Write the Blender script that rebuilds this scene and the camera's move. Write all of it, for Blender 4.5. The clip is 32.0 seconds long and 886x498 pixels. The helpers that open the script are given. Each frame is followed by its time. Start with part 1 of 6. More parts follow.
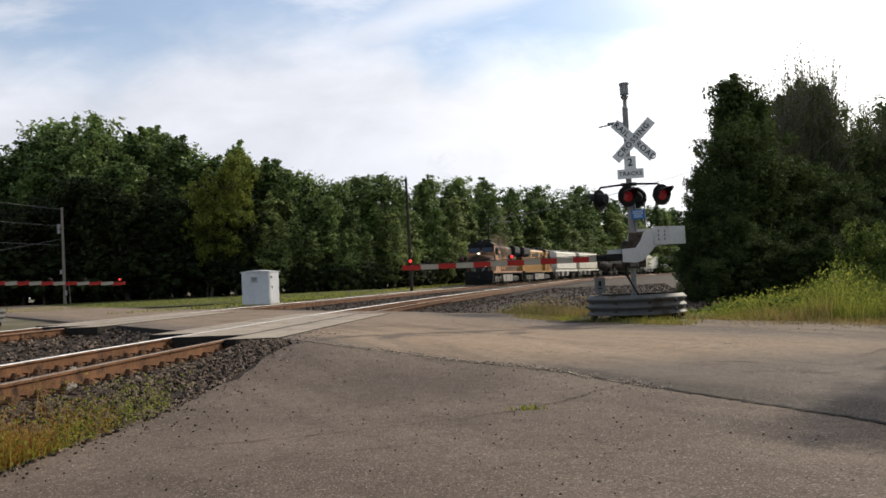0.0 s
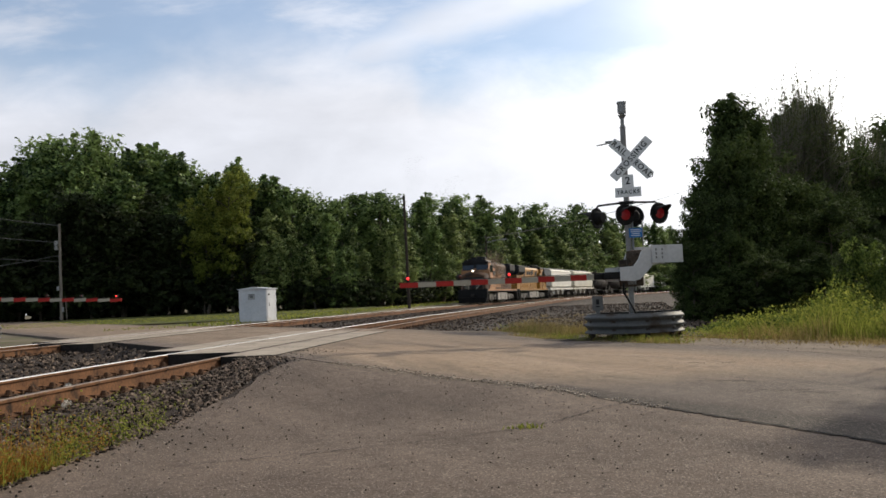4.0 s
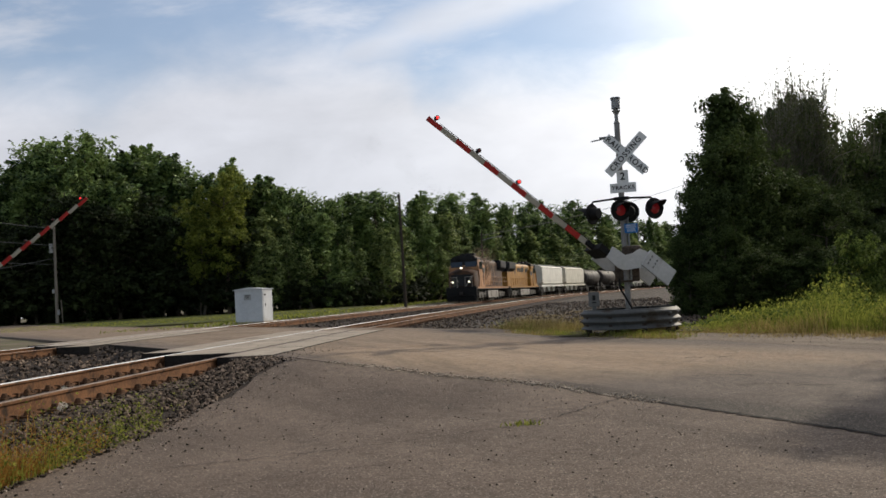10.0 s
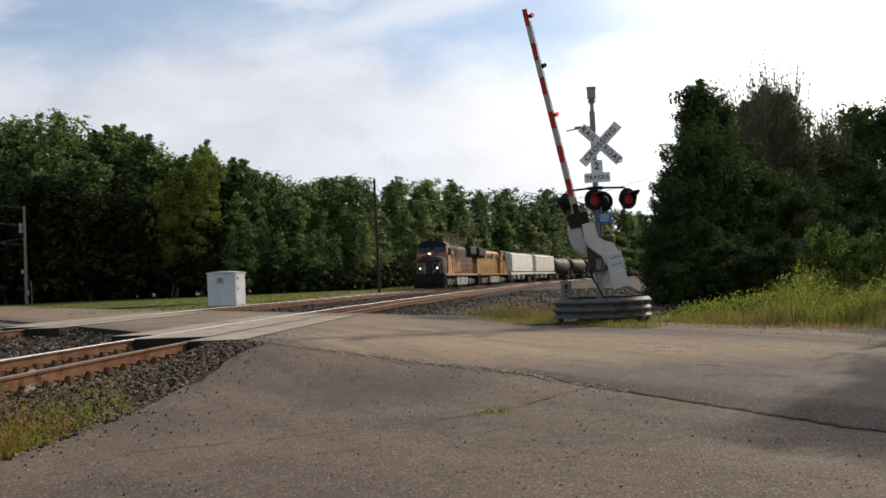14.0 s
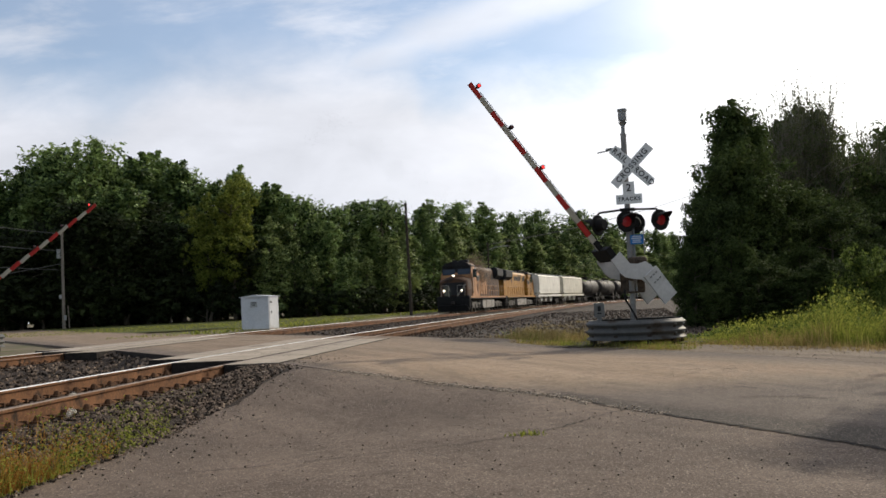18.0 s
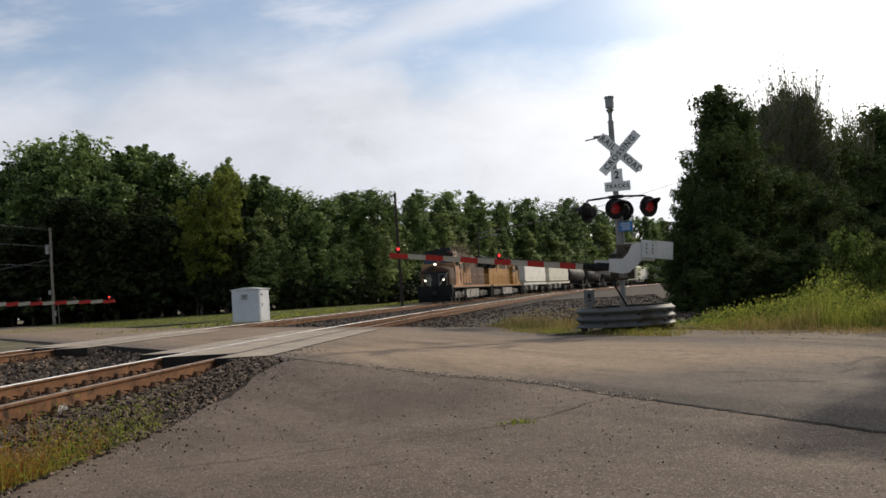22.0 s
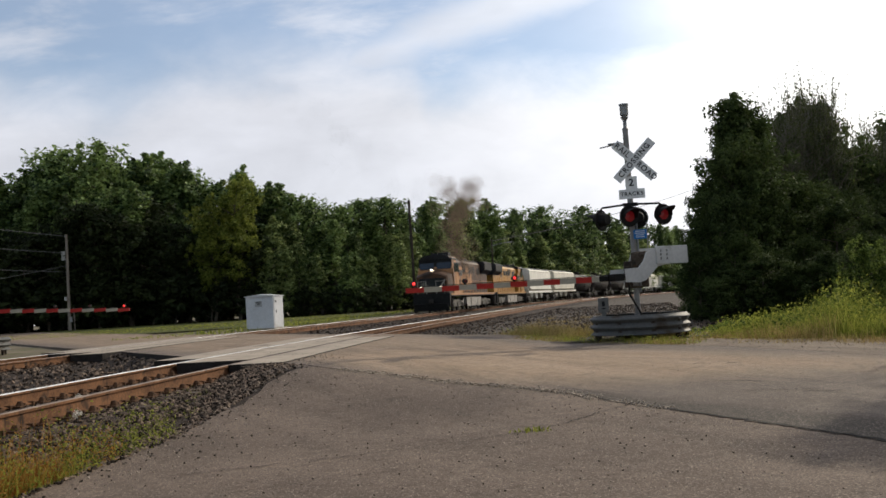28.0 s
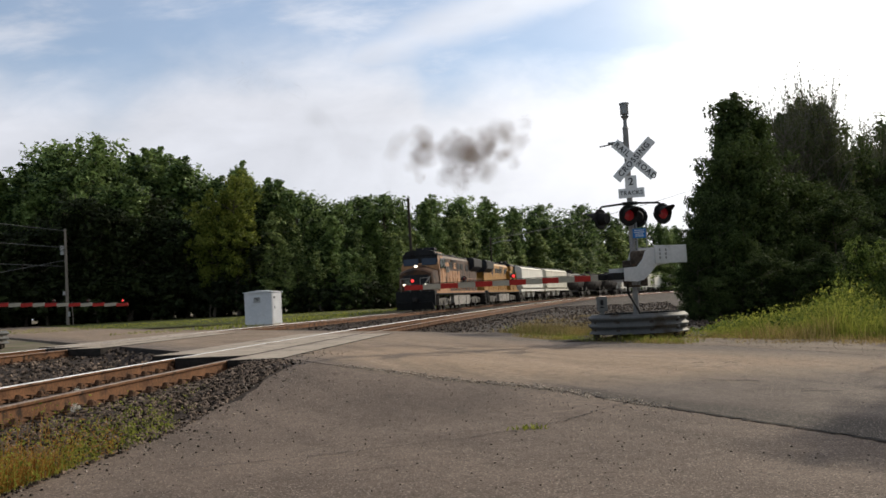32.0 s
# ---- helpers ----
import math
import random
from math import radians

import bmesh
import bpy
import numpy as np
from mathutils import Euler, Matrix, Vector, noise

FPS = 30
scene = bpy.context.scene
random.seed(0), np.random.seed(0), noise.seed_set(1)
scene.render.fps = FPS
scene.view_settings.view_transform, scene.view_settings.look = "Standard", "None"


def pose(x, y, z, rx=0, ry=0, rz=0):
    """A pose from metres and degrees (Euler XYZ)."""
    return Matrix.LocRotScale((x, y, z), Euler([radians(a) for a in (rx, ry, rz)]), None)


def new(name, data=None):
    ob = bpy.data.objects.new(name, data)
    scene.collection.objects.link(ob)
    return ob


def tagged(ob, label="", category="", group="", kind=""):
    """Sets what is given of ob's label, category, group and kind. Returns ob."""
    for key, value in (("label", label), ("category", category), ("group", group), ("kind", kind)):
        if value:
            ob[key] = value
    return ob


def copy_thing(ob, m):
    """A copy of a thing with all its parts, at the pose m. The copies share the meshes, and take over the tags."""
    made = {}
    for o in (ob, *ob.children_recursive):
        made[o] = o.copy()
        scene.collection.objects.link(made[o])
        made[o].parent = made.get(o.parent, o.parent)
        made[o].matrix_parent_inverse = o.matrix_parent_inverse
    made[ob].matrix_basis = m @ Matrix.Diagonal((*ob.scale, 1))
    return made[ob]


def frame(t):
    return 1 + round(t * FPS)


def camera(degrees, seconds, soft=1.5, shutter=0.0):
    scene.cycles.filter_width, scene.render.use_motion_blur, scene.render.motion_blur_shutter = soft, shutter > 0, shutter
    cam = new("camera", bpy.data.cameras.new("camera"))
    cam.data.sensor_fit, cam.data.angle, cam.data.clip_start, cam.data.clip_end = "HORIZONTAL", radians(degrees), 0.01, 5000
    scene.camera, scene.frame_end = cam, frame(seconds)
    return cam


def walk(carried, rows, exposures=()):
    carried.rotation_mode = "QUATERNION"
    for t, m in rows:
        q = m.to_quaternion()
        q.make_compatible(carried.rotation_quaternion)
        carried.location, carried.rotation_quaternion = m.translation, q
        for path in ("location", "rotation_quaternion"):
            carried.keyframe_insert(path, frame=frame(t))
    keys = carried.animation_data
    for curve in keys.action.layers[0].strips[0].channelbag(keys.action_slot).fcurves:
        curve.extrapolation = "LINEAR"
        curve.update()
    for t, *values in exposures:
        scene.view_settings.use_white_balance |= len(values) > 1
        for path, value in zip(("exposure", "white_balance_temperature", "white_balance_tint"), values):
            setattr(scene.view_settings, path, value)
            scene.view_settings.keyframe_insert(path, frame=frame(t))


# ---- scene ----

# ================= camera =================
cam = camera(51.3, 32.0, soft=1.6, shutter=0.0)
PATH = [
    (0, 0.005, -0.031, 0.818, 1.916, 2.602, -0.057),
    (0.5, 0.007, -0.026, 0.816, 1.902, 2.635, -0.41),
    (1, 0.006, -0.007, 0.808, 2.196, 2.592, -0.212),
    (1.5, 0.003, -0.018, 0.815, 2.121, 2.789, 0.074),
    (2, 0.003, -0.005, 0.816, 2.052, 2.693, -0.116),
    (2.5, 0.008, -0.014, 0.816, 2.351, 3.004, -0.357),
    (3, 0.017, -0.01, 0.822, 2.59, 2.924, -0.285),
    (3.5, 0.014, -0.011, 0.82, 3.01, 2.391, -0.212),
    (5.5, -0.005, -0.016, 0.81, 3.011, 2.553, -0.16),
    (6, 0, 0, 0.813, 3.045, 2.4, 0),
    (6.5, -0.002, 0.006, 0.813, 3.233, 2.485, -0.3),
    (7, 0.002, 0.013, 0.814, 3.401, 2.621, -0.266),
    (7.5, 0.002, 0.016, 0.809, 3.314, 2.827, -0.283),
    (8, 0.009, 0.009, 0.817, 2.928, 3.306, -0.038),
    (8.5, 0.017, 0.011, 0.816, 2.633, 3.5, -0.192),
    (9, 0.007, 0.001, 0.811, 2.606, 3.41, -0.211),
    (9.5, 0.003, 0.004, 0.805, 2.355, 3.01, -0.07),
    (10, 0.012, 0.01, 0.811, 2.886, 3.132, -0.433),
    (10.5, 0.015, -0.004, 0.812, 3.025, 3.419, -0.337),
    (11, 0.015, -0.017, 0.816, 3.494, 3.787, -0.19),
    (11.5, 0.021, -0.016, 0.809, 2.823, 3.795, -0.103),
    (12, 0.019, -0.006, 0.81, 3.263, 3.642, -0.319),
    (12.5, 0.017, -0.019, 0.818, 3.646, 3.513, -0.191),
    (13, 0.024, -0.013, 0.816, 3.052, 2.968, -0.851),
    (13.5, 0.013, -0.01, 0.825, 2.079, 2.346, -2.055),
    (15.5, 0.151, -0.007, 0.817, 1.794, 2.081, -1.857),
    (16, 0.12, -0.011, 0.813, 1.154, 2.343, -1.824),
    (16.5, 0.043, -0.076, 0.828, 2.277, 2.145, -1.886),
    (17, 0.013, -0.09, 0.839, 2.878, 2.169, -0.693),
    (17.5, 0.016, -0.089, 0.831, 3.191, 2.302, -0.259),
    (18, 0.011, -0.087, 0.829, 3.437, 2.625, -0.078),
    (18.5, 0.032, -0.072, 0.826, 2.757, 2.985, -0.928),
    (19, 0.027, -0.074, 0.828, 2.045, 2.356, -1.652),
    (19.5, 0.023, -0.087, 0.839, 2.371, 2.31, -1.637),
    (20, 0.025, -0.098, 0.837, 2.529, 2.787, -1.334),
    (20.5, 0.025, -0.086, 0.829, 2.45, 3.258, -1.135),
    (21, 0.025, -0.079, 0.828, 2.101, 3.442, -1.092),
    (21.5, 0.024, -0.093, 0.83, 2.477, 3.295, -1.032),
    (22, 0.027, -0.106, 0.838, 2.75, 3.557, -0.632),
    (22.5, 0.028, -0.096, 0.83, 3.281, 3.661, -0.094),
    (23, 0.02, -0.098, 0.833, 4.006, 2.936, -0.325),
    (23.5, 0.015, -0.091, 0.826, 2.646, 2.473, -0.594),
    (24, 0.019, -0.084, 0.834, 2.048, 3.054, -1.461),
    (24.5, 0.027, -0.062, 0.835, 2.24, 2.881, -1.707),
    (25, 0.025, -0.044, 0.829, 2.586, 2.93, -1.102),
    (25.5, 0.025, -0.068, 0.836, 2.861, 2.953, -0.892),
    (26, 0.025, -0.068, 0.824, 2.809, 2.804, 0.205),
    (26.5, 0.022, -0.08, 0.825, 2.968, 3.212, 0.027),
    (28.5, 0.028, -0.1, 0.835, 3.273, 3.368, 0.261),
    (29, 0.023, -0.106, 0.821, 3.21, 2.792, -0.086),
    (29.5, 0.021, -0.089, 0.821, 2.775, 2.606, 0.543),
    (30, 0.01, -0.101, 0.827, 3.228, 2.552, 0.692),
    (30.5, 0.018, -0.101, 0.827, 3.552, 3.155, 0.533),
    (31, 0.024, -0.097, 0.831, 3.661, 3.233, 0.344),
    (31.5, 0.014, -0.117, 0.832, 3.225, 2.804, 0.205),
    (32, 0.021, -0.099, 0.826, 3.122, 2.868, 0.118)
]
walk(cam, [(r[0], pose(r[1], r[2], r[3], 90 + r[4], r[5], r[6])) for r in PATH], exposures=[(0, 0.07), (3, 0.05), (6, -0.10), (9, -0.14), (11, -0.18), (13, -0.15), (15.5, 0.09), (17.3, 0.04), (19, -0.05), (23, -0.14), (25, -0.07), (29, -0.09), (32, -0.06)])

# ================= world and sun =================
SUN_AZ, SUN_EL = 44.0, 27.0          # degrees right of the view's first axis, above the horizon
sun_dir = Vector((math.sin(radians(SUN_AZ)) * math.cos(radians(SUN_EL)),
                  math.cos(radians(SUN_AZ)) * math.cos(radians(SUN_EL)), math.sin(radians(SUN_EL))))
sun = new("sun", bpy.data.lights.new("sun", "SUN"))
sun.data.energy, sun.data.angle, sun.data.color = 3.55, radians(0.8), (1.0, 0.885, 0.715)
sun.rotation_euler = sun_dir.to_track_quat("Z", "Y").to_euler()


def build_world():
    w = bpy.data.worlds.new("sky")
    scene.world = w
    w.use_nodes = True
    nt = w.node_tree
    nt.nodes.clear()
    N, L = nt.nodes.new, nt.links.new
    out, bg = N("ShaderNodeOutputWorld"), N("ShaderNodeBackground")
    sky = N("ShaderNodeTexSky")
    sky.sky_type, sky.sun_disc = "NISHITA", False
    sky.sun_elevation, sky.sun_rotation = radians(SUN_EL), radians(SUN_AZ)
    sky.air_density, sky.dust_density, sky.ozone_density = 1.0, 0.3, 2.0
    tc = N("ShaderNodeTexCoord")
    sep = N("ShaderNodeSeparateXYZ")
    L(tc.outputs["Generated"], sep.inputs[0])

    def maths(op, a, b=None, clamp=False):
        n = N("ShaderNodeMath")
        n.operation, n.use_clamp = op, clamp
        for i, v in enumerate((a, b)):
            if v is None:
                continue
            if isinstance(v, (int, float)):
                n.inputs[i].default_value = v
            else:
                L(v, n.inputs[i])
        return n.outputs[0]
    def rise(src, lo, hi, to=1.0):
        r = N("ShaderNodeMapRange")
        r.inputs["From Min"].default_value, r.inputs["From Max"].default_value, r.inputs["To Max"].default_value = lo, hi, to
        r.interpolation_type = "SMOOTHSTEP"
        L(src, r.inputs["Value"])
        return r.outputs[0]

    def puffs(scale, detail, rough, spin, stretch, at):
        mp, n = N("ShaderNodeMapping"), N("ShaderNodeTexNoise")
        mp.inputs["Rotation"].default_value = (0, 0, radians(spin))
        mp.inputs["Scale"].default_value, mp.inputs["Location"].default_value = stretch, at
        n.inputs["Scale"].default_value, n.inputs["Detail"].default_value, n.inputs["Roughness"].default_value = scale, detail, rough
        n.inputs["Distortion"].default_value = 0.25
        L(plane.outputs[0], mp.inputs[0])
        L(mp.outputs[0], n.inputs["Vector"])
        return maths("SUBTRACT", n.outputs[0], 0.5)

    # slopes over the view's first axis: u to the right, v up
    ahead = maths("MAXIMUM", sep.outputs[1], 0.3)
    u, v = maths("DIVIDE", sep.outputs[0], ahead), maths("DIVIDE", sep.outputs[2], ahead)
    plane = N("ShaderNodeCombineXYZ")
    L(u, plane.inputs[0])
    L(v, plane.inputs[1])
    billow = puffs(9.0, 8, 0.55, 20, (1, 1.8, 1), (1.1, 0.6, 0.3))
    wisp = puffs(5.0, 9, 0.6, -32, (1.0, 3.4, 1), (2.4, 1.7, 0))
    # upper edge of the cloud bank, its height at steps to the right
    edge = N("ShaderNodeFloatCurve")
    curve = edge.mapping.curves[0]
    for i, (x, y) in enumerate(((0.0, 0.56), (0.14, 0.46), (0.22, 0.57), (0.40, 0.585), (0.47, 0.56), (0.50, 0.42), (0.54, 0.41), (0.70, 0.45), (0.80, 0.60), (0.92, 0.80), (1.0, 0.9))):
        if i in (0, 10):
            curve.points[0 if i == 0 else -1].location = (x, y)
        else:
            curve.points.new(x, y)
    edge.mapping.update()
    L(maths("ADD", maths("MULTIPLY", u, 1.0), 0.5, True), edge.inputs["Value"])
    top = maths("ADD", maths("MULTIPLY", edge.outputs[0], 0.2), 0.158)
    over = maths("ADD", maths("SUBTRACT", top, v), maths("MULTIPLY", billow, 0.085))
    bank = rise(over, -0.045, 0.06)
    # a streak that leans to the right above the bank
    lean = maths("ADD", maths("SUBTRACT", v, 0.268), maths("MULTIPLY", maths("ADD", u, 0.085), -0.31))
    streak = maths("MULTIPLY", rise(maths("ADD", maths("ABSOLUTE", lean), maths("MULTIPLY", billow, 0.05)), 0.042, 0.0), 0.7)
    veil = maths("MULTIPLY", rise(maths("ADD", wisp, maths("MULTIPLY", u, -0.16)), -0.04, 0.24), 0.62)
    low = maths("MULTIPLY", rise(v, 0.19, 0.06), 0.55)
    here = maths("MAXIMUM", maths("MAXIMUM", bank, streak), maths("MAXIMUM", veil, low))
    away = rise(sep.outputs[1], 0.55, 0.3)
    cover = maths("ADD", maths("MULTIPLY", here, maths("SUBTRACT", 1.0, away)), maths("MULTIPLY", away, 0.62))
    dot = N("ShaderNodeVectorMath")
    dot.operation = "DOT_PRODUCT"
    L(tc.outputs["Generated"], dot.inputs[0])
    dot.inputs[1].default_value = sun_dir
    glow = maths("POWER", maths("MAXIMUM", dot.outputs["Value"], 0.0), 9.0)
    clear = rise(dot.outputs["Value"], -0.75, -0.10)
    cover = maths("MAXIMUM", cover, rise(glow, 0.10, 0.55))
    cloud = N("ShaderNodeMixRGB")
    cloud.inputs[1].default_value = (6.15, 6.27, 6.80, 1)
    cloud.inputs[2].default_value = (20.0, 19.5, 18.6, 1)
    L(maths("MINIMUM", maths("MULTIPLY", glow, 1.5), 1.0), cloud.inputs[0])
    tone = N("ShaderNodeVectorMath")
    tone.operation = "SCALE"
    L(cloud.outputs[0], tone.inputs[0])
    L(maths("ADD", maths("MULTIPLY", billow, 0.35), maths("ADD", maths("MULTIPLY", wisp, 0.25), 1.0)), tone.inputs["Scale"])
    mix = N("ShaderNodeMixRGB")
    L(maths("MULTIPLY", maths("ADD", maths("MULTIPLY", cover, 0.74), 0.22), maths("ADD", maths("MULTIPLY", clear, 0.9), 0.1)), mix.inputs[0])
    L(sky.outputs[0], mix.inputs[1])
    L(tone.outputs[0], mix.inputs[2])
    L(mix.outputs[0], bg.inputs["Color"])
    bg.inputs["Strength"].default_value = 0.125
    L(bg.outputs[0], out.inputs[0])


build_world()

# ================= materials =================


def mat(name, a, b, scale=3.0, rough=0.8, metal=0.0, fine=40.0, bump=0.15, dist=0.01, spots=None, island=0.0, obj=0.0,
        stretch=(1, 1, 1), coords="Object", translucent=0.0, emit=None, alpha=None, rough2=None):
    """Principled material: colours a to b by coarse and fine noise, optional dark spots, variation per piece."""
    m = bpy.data.materials.new(name)
    m.use_nodes = True
    nt = m.node_tree
    N, L = nt.nodes.new, nt.links.new
    bs = nt.nodes["Principled BSDF"]
    tc, mp = N("ShaderNodeTexCoord"), N("ShaderNodeMapping")
    mp.inputs["Scale"].default_value = stretch
    L(tc.outputs[coords], mp.inputs[0])
    n1, n2 = N("ShaderNodeTexNoise"), N("ShaderNodeTexNoise")
    n1.inputs["Scale"].default_value, n1.inputs["Detail"].default_value = scale, 6
    n2.inputs["Scale"].default_value, n2.inputs["Detail"].default_value = fine, 4
    L(mp.outputs[0], n1.inputs["Vector"])
    L(mp.outputs[0], n2.inputs["Vector"])
    mx = N("ShaderNodeMath")
    mx.operation = "MULTIPLY_ADD"
    L(n2.outputs[0], mx.inputs[0])
    mx.inputs[1].default_value = 0.45
    s1 = N("ShaderNodeMath")
    s1.operation = "MULTIPLY"
    s1.inputs[1].default_value = 0.62
    L(n1.outputs[0], s1.inputs[0])
    L(s1.outputs[0], mx.inputs[2])
    fac = mx.outputs[0]
    for src, amt in (("island", island), ("obj", obj)):
        if amt:
            g = N("ShaderNodeNewGeometry") if src == "island" else N("ShaderNodeObjectInfo")
            ad = N("ShaderNodeMath")
            ad.operation = "MULTIPLY_ADD"
            L(g.outputs["Random Per Island" if src == "island" else "Random"], ad.inputs[0])
            ad.inputs[1].default_value = amt
            sh = N("ShaderNodeMath")
            sh.operation = "SUBTRACT"
            L(fac, sh.inputs[0])
            sh.inputs[1].default_value = amt / 2
            L(sh.outputs[0], ad.inputs[2])
            fac = ad.outputs[0]
    rp = N("ShaderNodeValToRGB")
    rp.color_ramp.elements[0].position, rp.color_ramp.elements[1].position = 0.34, 0.72
    rp.color_ramp.elements[0].color, rp.color_ramp.elements[1].color = (*a, 1), (*b, 1)
    L(fac, rp.inputs[0])
    col = rp.outputs[0]
    if spots:
        n3, r3, mc = N("ShaderNodeTexNoise"), N("ShaderNodeMapRange"), N("ShaderNodeMixRGB")
        n3.inputs["Scale"].default_value, n3.inputs["Detail"].default_value = spots[1], 5
        L(mp.outputs[0], n3.inputs["Vector"])
        r3.inputs["From Min"].default_value, r3.inputs["From Max"].default_value = spots[2], spots[2] + spots[3]
        L(n3.outputs[0], r3.inputs["Value"])
        L(r3.outputs[0], mc.inputs[0])
        L(col, mc.inputs[1])
        mc.inputs[2].default_value = (*spots[0], 1)
        col = mc.outputs[0]
    L(col, bs.inputs["Base Color"])
    bs.inputs["Roughness"].default_value, bs.inputs["Metallic"].default_value = rough, metal
    bs.inputs["Specular IOR Level"].default_value = 0.5 if rough < 0.5 else 0.12
    if rough2 is not None:
        rr = N("ShaderNodeMapRange")
        rr.inputs["To Min"].default_value, rr.inputs["To Max"].default_value = rough, rough2
        L(n1.outputs[0], rr.inputs["Value"])
        L(rr.outputs[0], bs.inputs["Roughness"])
    if bump:
        bp = N("ShaderNodeBump")
        bp.inputs["Strength"].default_value, bp.inputs["Distance"].default_value = bump, dist
        L(n2.outputs[0], bp.inputs["Height"])
        L(bp.outputs[0], bs.inputs["Normal"])
    if emit:
        bs.inputs["Emission Color"].default_value = (*emit[0], 1)
        bs.inputs["Emission Strength"].default_value = emit[1]
    if translucent:
        tr, ms = N("ShaderNodeBsdfTranslucent"), N("ShaderNodeMixShader")
        L(col, tr.inputs["Color"])
        ms.inputs[0].default_value = translucent
        L(bs.outputs[0], ms.inputs[1])
        L(tr.outputs[0], ms.inputs[2])
        L(ms.outputs[0], nt.nodes["Material Output"].inputs[0])
    if alpha is not None:
        bs.inputs["Alpha"].default_value = alpha
    return m


def pavement_mat(name, a, b, dark, light, worn=0.7, dust=None):
    """Worn asphalt: broad blotches, streaks along the road, dark patches and pale stone specks; dust: two colours of
    the tan dust that traffic carries off the crossing and leaves along the lane."""
    m = bpy.data.materials.new(name)
    m.use_nodes = True
    nt = m.node_tree
    N, L = nt.nodes.new, nt.links.new
    bs = nt.nodes["Principled BSDF"]
    tc = N("ShaderNodeTexCoord")

    def tex(scale, detail, stretch=None, rough=0.55):
        n = N("ShaderNodeTexNoise")
        n.inputs["Scale"].default_value, n.inputs["Detail"].default_value, n.inputs["Roughness"].default_value = scale, detail, rough
        mp = N("ShaderNodeMapping")
        if stretch:
            mp.vector_type = "TEXTURE"
            mp.inputs["Rotation"].default_value, mp.inputs["Scale"].default_value = (0, 0, radians(stretch[0])), (1, stretch[1], 1)
        L(tc.outputs["Object"], mp.inputs[0])
        L(mp.outputs[0], n.inputs["Vector"])
        return n.outputs[0]

    def rng_(src, lo, hi, to=1.0):
        r = N("ShaderNodeMapRange")
        r.inputs["From Min"].default_value, r.inputs["From Max"].default_value, r.inputs["To Max"].default_value = lo, hi, to
        L(src, r.inputs["Value"])
        return r.outputs[0]

    def mixc(fac, c1, c2):
        x = N("ShaderNodeMixRGB")
        L(fac, x.inputs[0])
        for i, c in ((1, c1), (2, c2)):
            if isinstance(c, tuple):
                x.inputs[i].default_value = (*c, 1)
            else:
                L(c, x.inputs[i])
        return x.outputs[0]
    base = mixc(rng_(tex(0.5, 6), 0.3, 0.7), a, b)
    if dust:
        def along(w, shift):
            d = N("ShaderNodeVectorMath")
            d.operation = "DOT_PRODUCT"
            d.inputs[1].default_value = (*w, 0)
            L(tc.outputs["Object"], d.inputs[0])
            return sums("ADD", d.outputs["Value"], shift)

        def sums(op, p, q):
            x = N("ShaderNodeMath")
            x.operation = op
            for i, c in enumerate((p, q)):
                if isinstance(c, (int, float)):
                    x.inputs[i].default_value = c
                else:
                    L(c, x.inputs[i])
            return x.outputs[0]

        def rise(src, lo, hi):
            r = N("ShaderNodeMapRange")
            r.interpolation_type = "SMOOTHSTEP"
            r.inputs["From Min"].default_value, r.inputs["From Max"].default_value = lo, hi
            L(src, r.inputs["Value"])
            return r.outputs[0]
        ragged = sums("MULTIPLY", sums("SUBTRACT", tex(0.9, 6, (31, 3.0), 0.6), 0.5), 2.6)
        far = sums("ADD", along((-0.515 + 0.8 * 0.857, 0.857 + 0.8 * 0.515), -6.4), ragged)
        lane = sums("MULTIPLY", sums("MULTIPLY", rise(far, 8.6, 11.4), rise(sums("ADD", along((0.857, 0.515), 0.0), sums("MULTIPLY", ragged, 0.25)), 5.5, 6.9)), rise(sums("ADD", along((0.857, 0.515), 0.0), sums("MULTIPLY", ragged, 0.5)), 12.9, 11.0))
        ends = rise(sums("ADD", along((-0.515, 0.857), 0.0), ragged), 17.0, 14.2)
        sand = mixc(rng_(tex(1.6, 6, (31, 7.0), 0.6), 0.32, 0.68), dust[0], dust[1])
        base = mixc(sums("MULTIPLY", lane, sums("ADD", sums("MULTIPLY", ends, 0.35), 0.6)), base, sand)
        # Darker band on the road's surface beside its joint.
        dark_band = sums("MULTIPLY", rise(sums("ADD", along((0.857, 0.515), 0.0), sums("MULTIPLY", ragged, 0.35)), 8.25, 7.45), rise(sums("ADD", along((-0.515, 0.857), 0.0), ragged), 10.6, 9.2))
        base = mixc(sums("MULTIPLY", dark_band, 0.85), base, (0.034, 0.028, 0.023))
    streak = mixc(rng_(tex(2.2, 5, (31, 8.0)), 0.50, 0.72, worn), base, dark)
    patch = mixc(rng_(tex(1.1, 7, None, 0.65), 0.58, 0.70, worn), streak, dark)
    mid = mixc(rng_(tex(7, 5, None, 0.7), 0.48, 0.75, 0.6), patch, dark)
    speck = mixc(rng_(tex(60, 3), 0.56, 0.68, 0.75), mid, light)
    pit = mixc(rng_(tex(48, 3), 0.56, 0.66, 0.85), speck, dark)
    L(pit, bs.inputs["Base Color"])
    bs.inputs["Roughness"].default_value = 0.92
    bs.inputs["Specular IOR Level"].default_value = 0.15
    bp = N("ShaderNodeBump")
    bp.inputs["Strength"].default_value, bp.inputs["Distance"].default_value = 0.7, 0.012
    L(tex(45, 4), bp.inputs["Height"])
    L(bp.outputs[0], bs.inputs["Normal"])
    return m


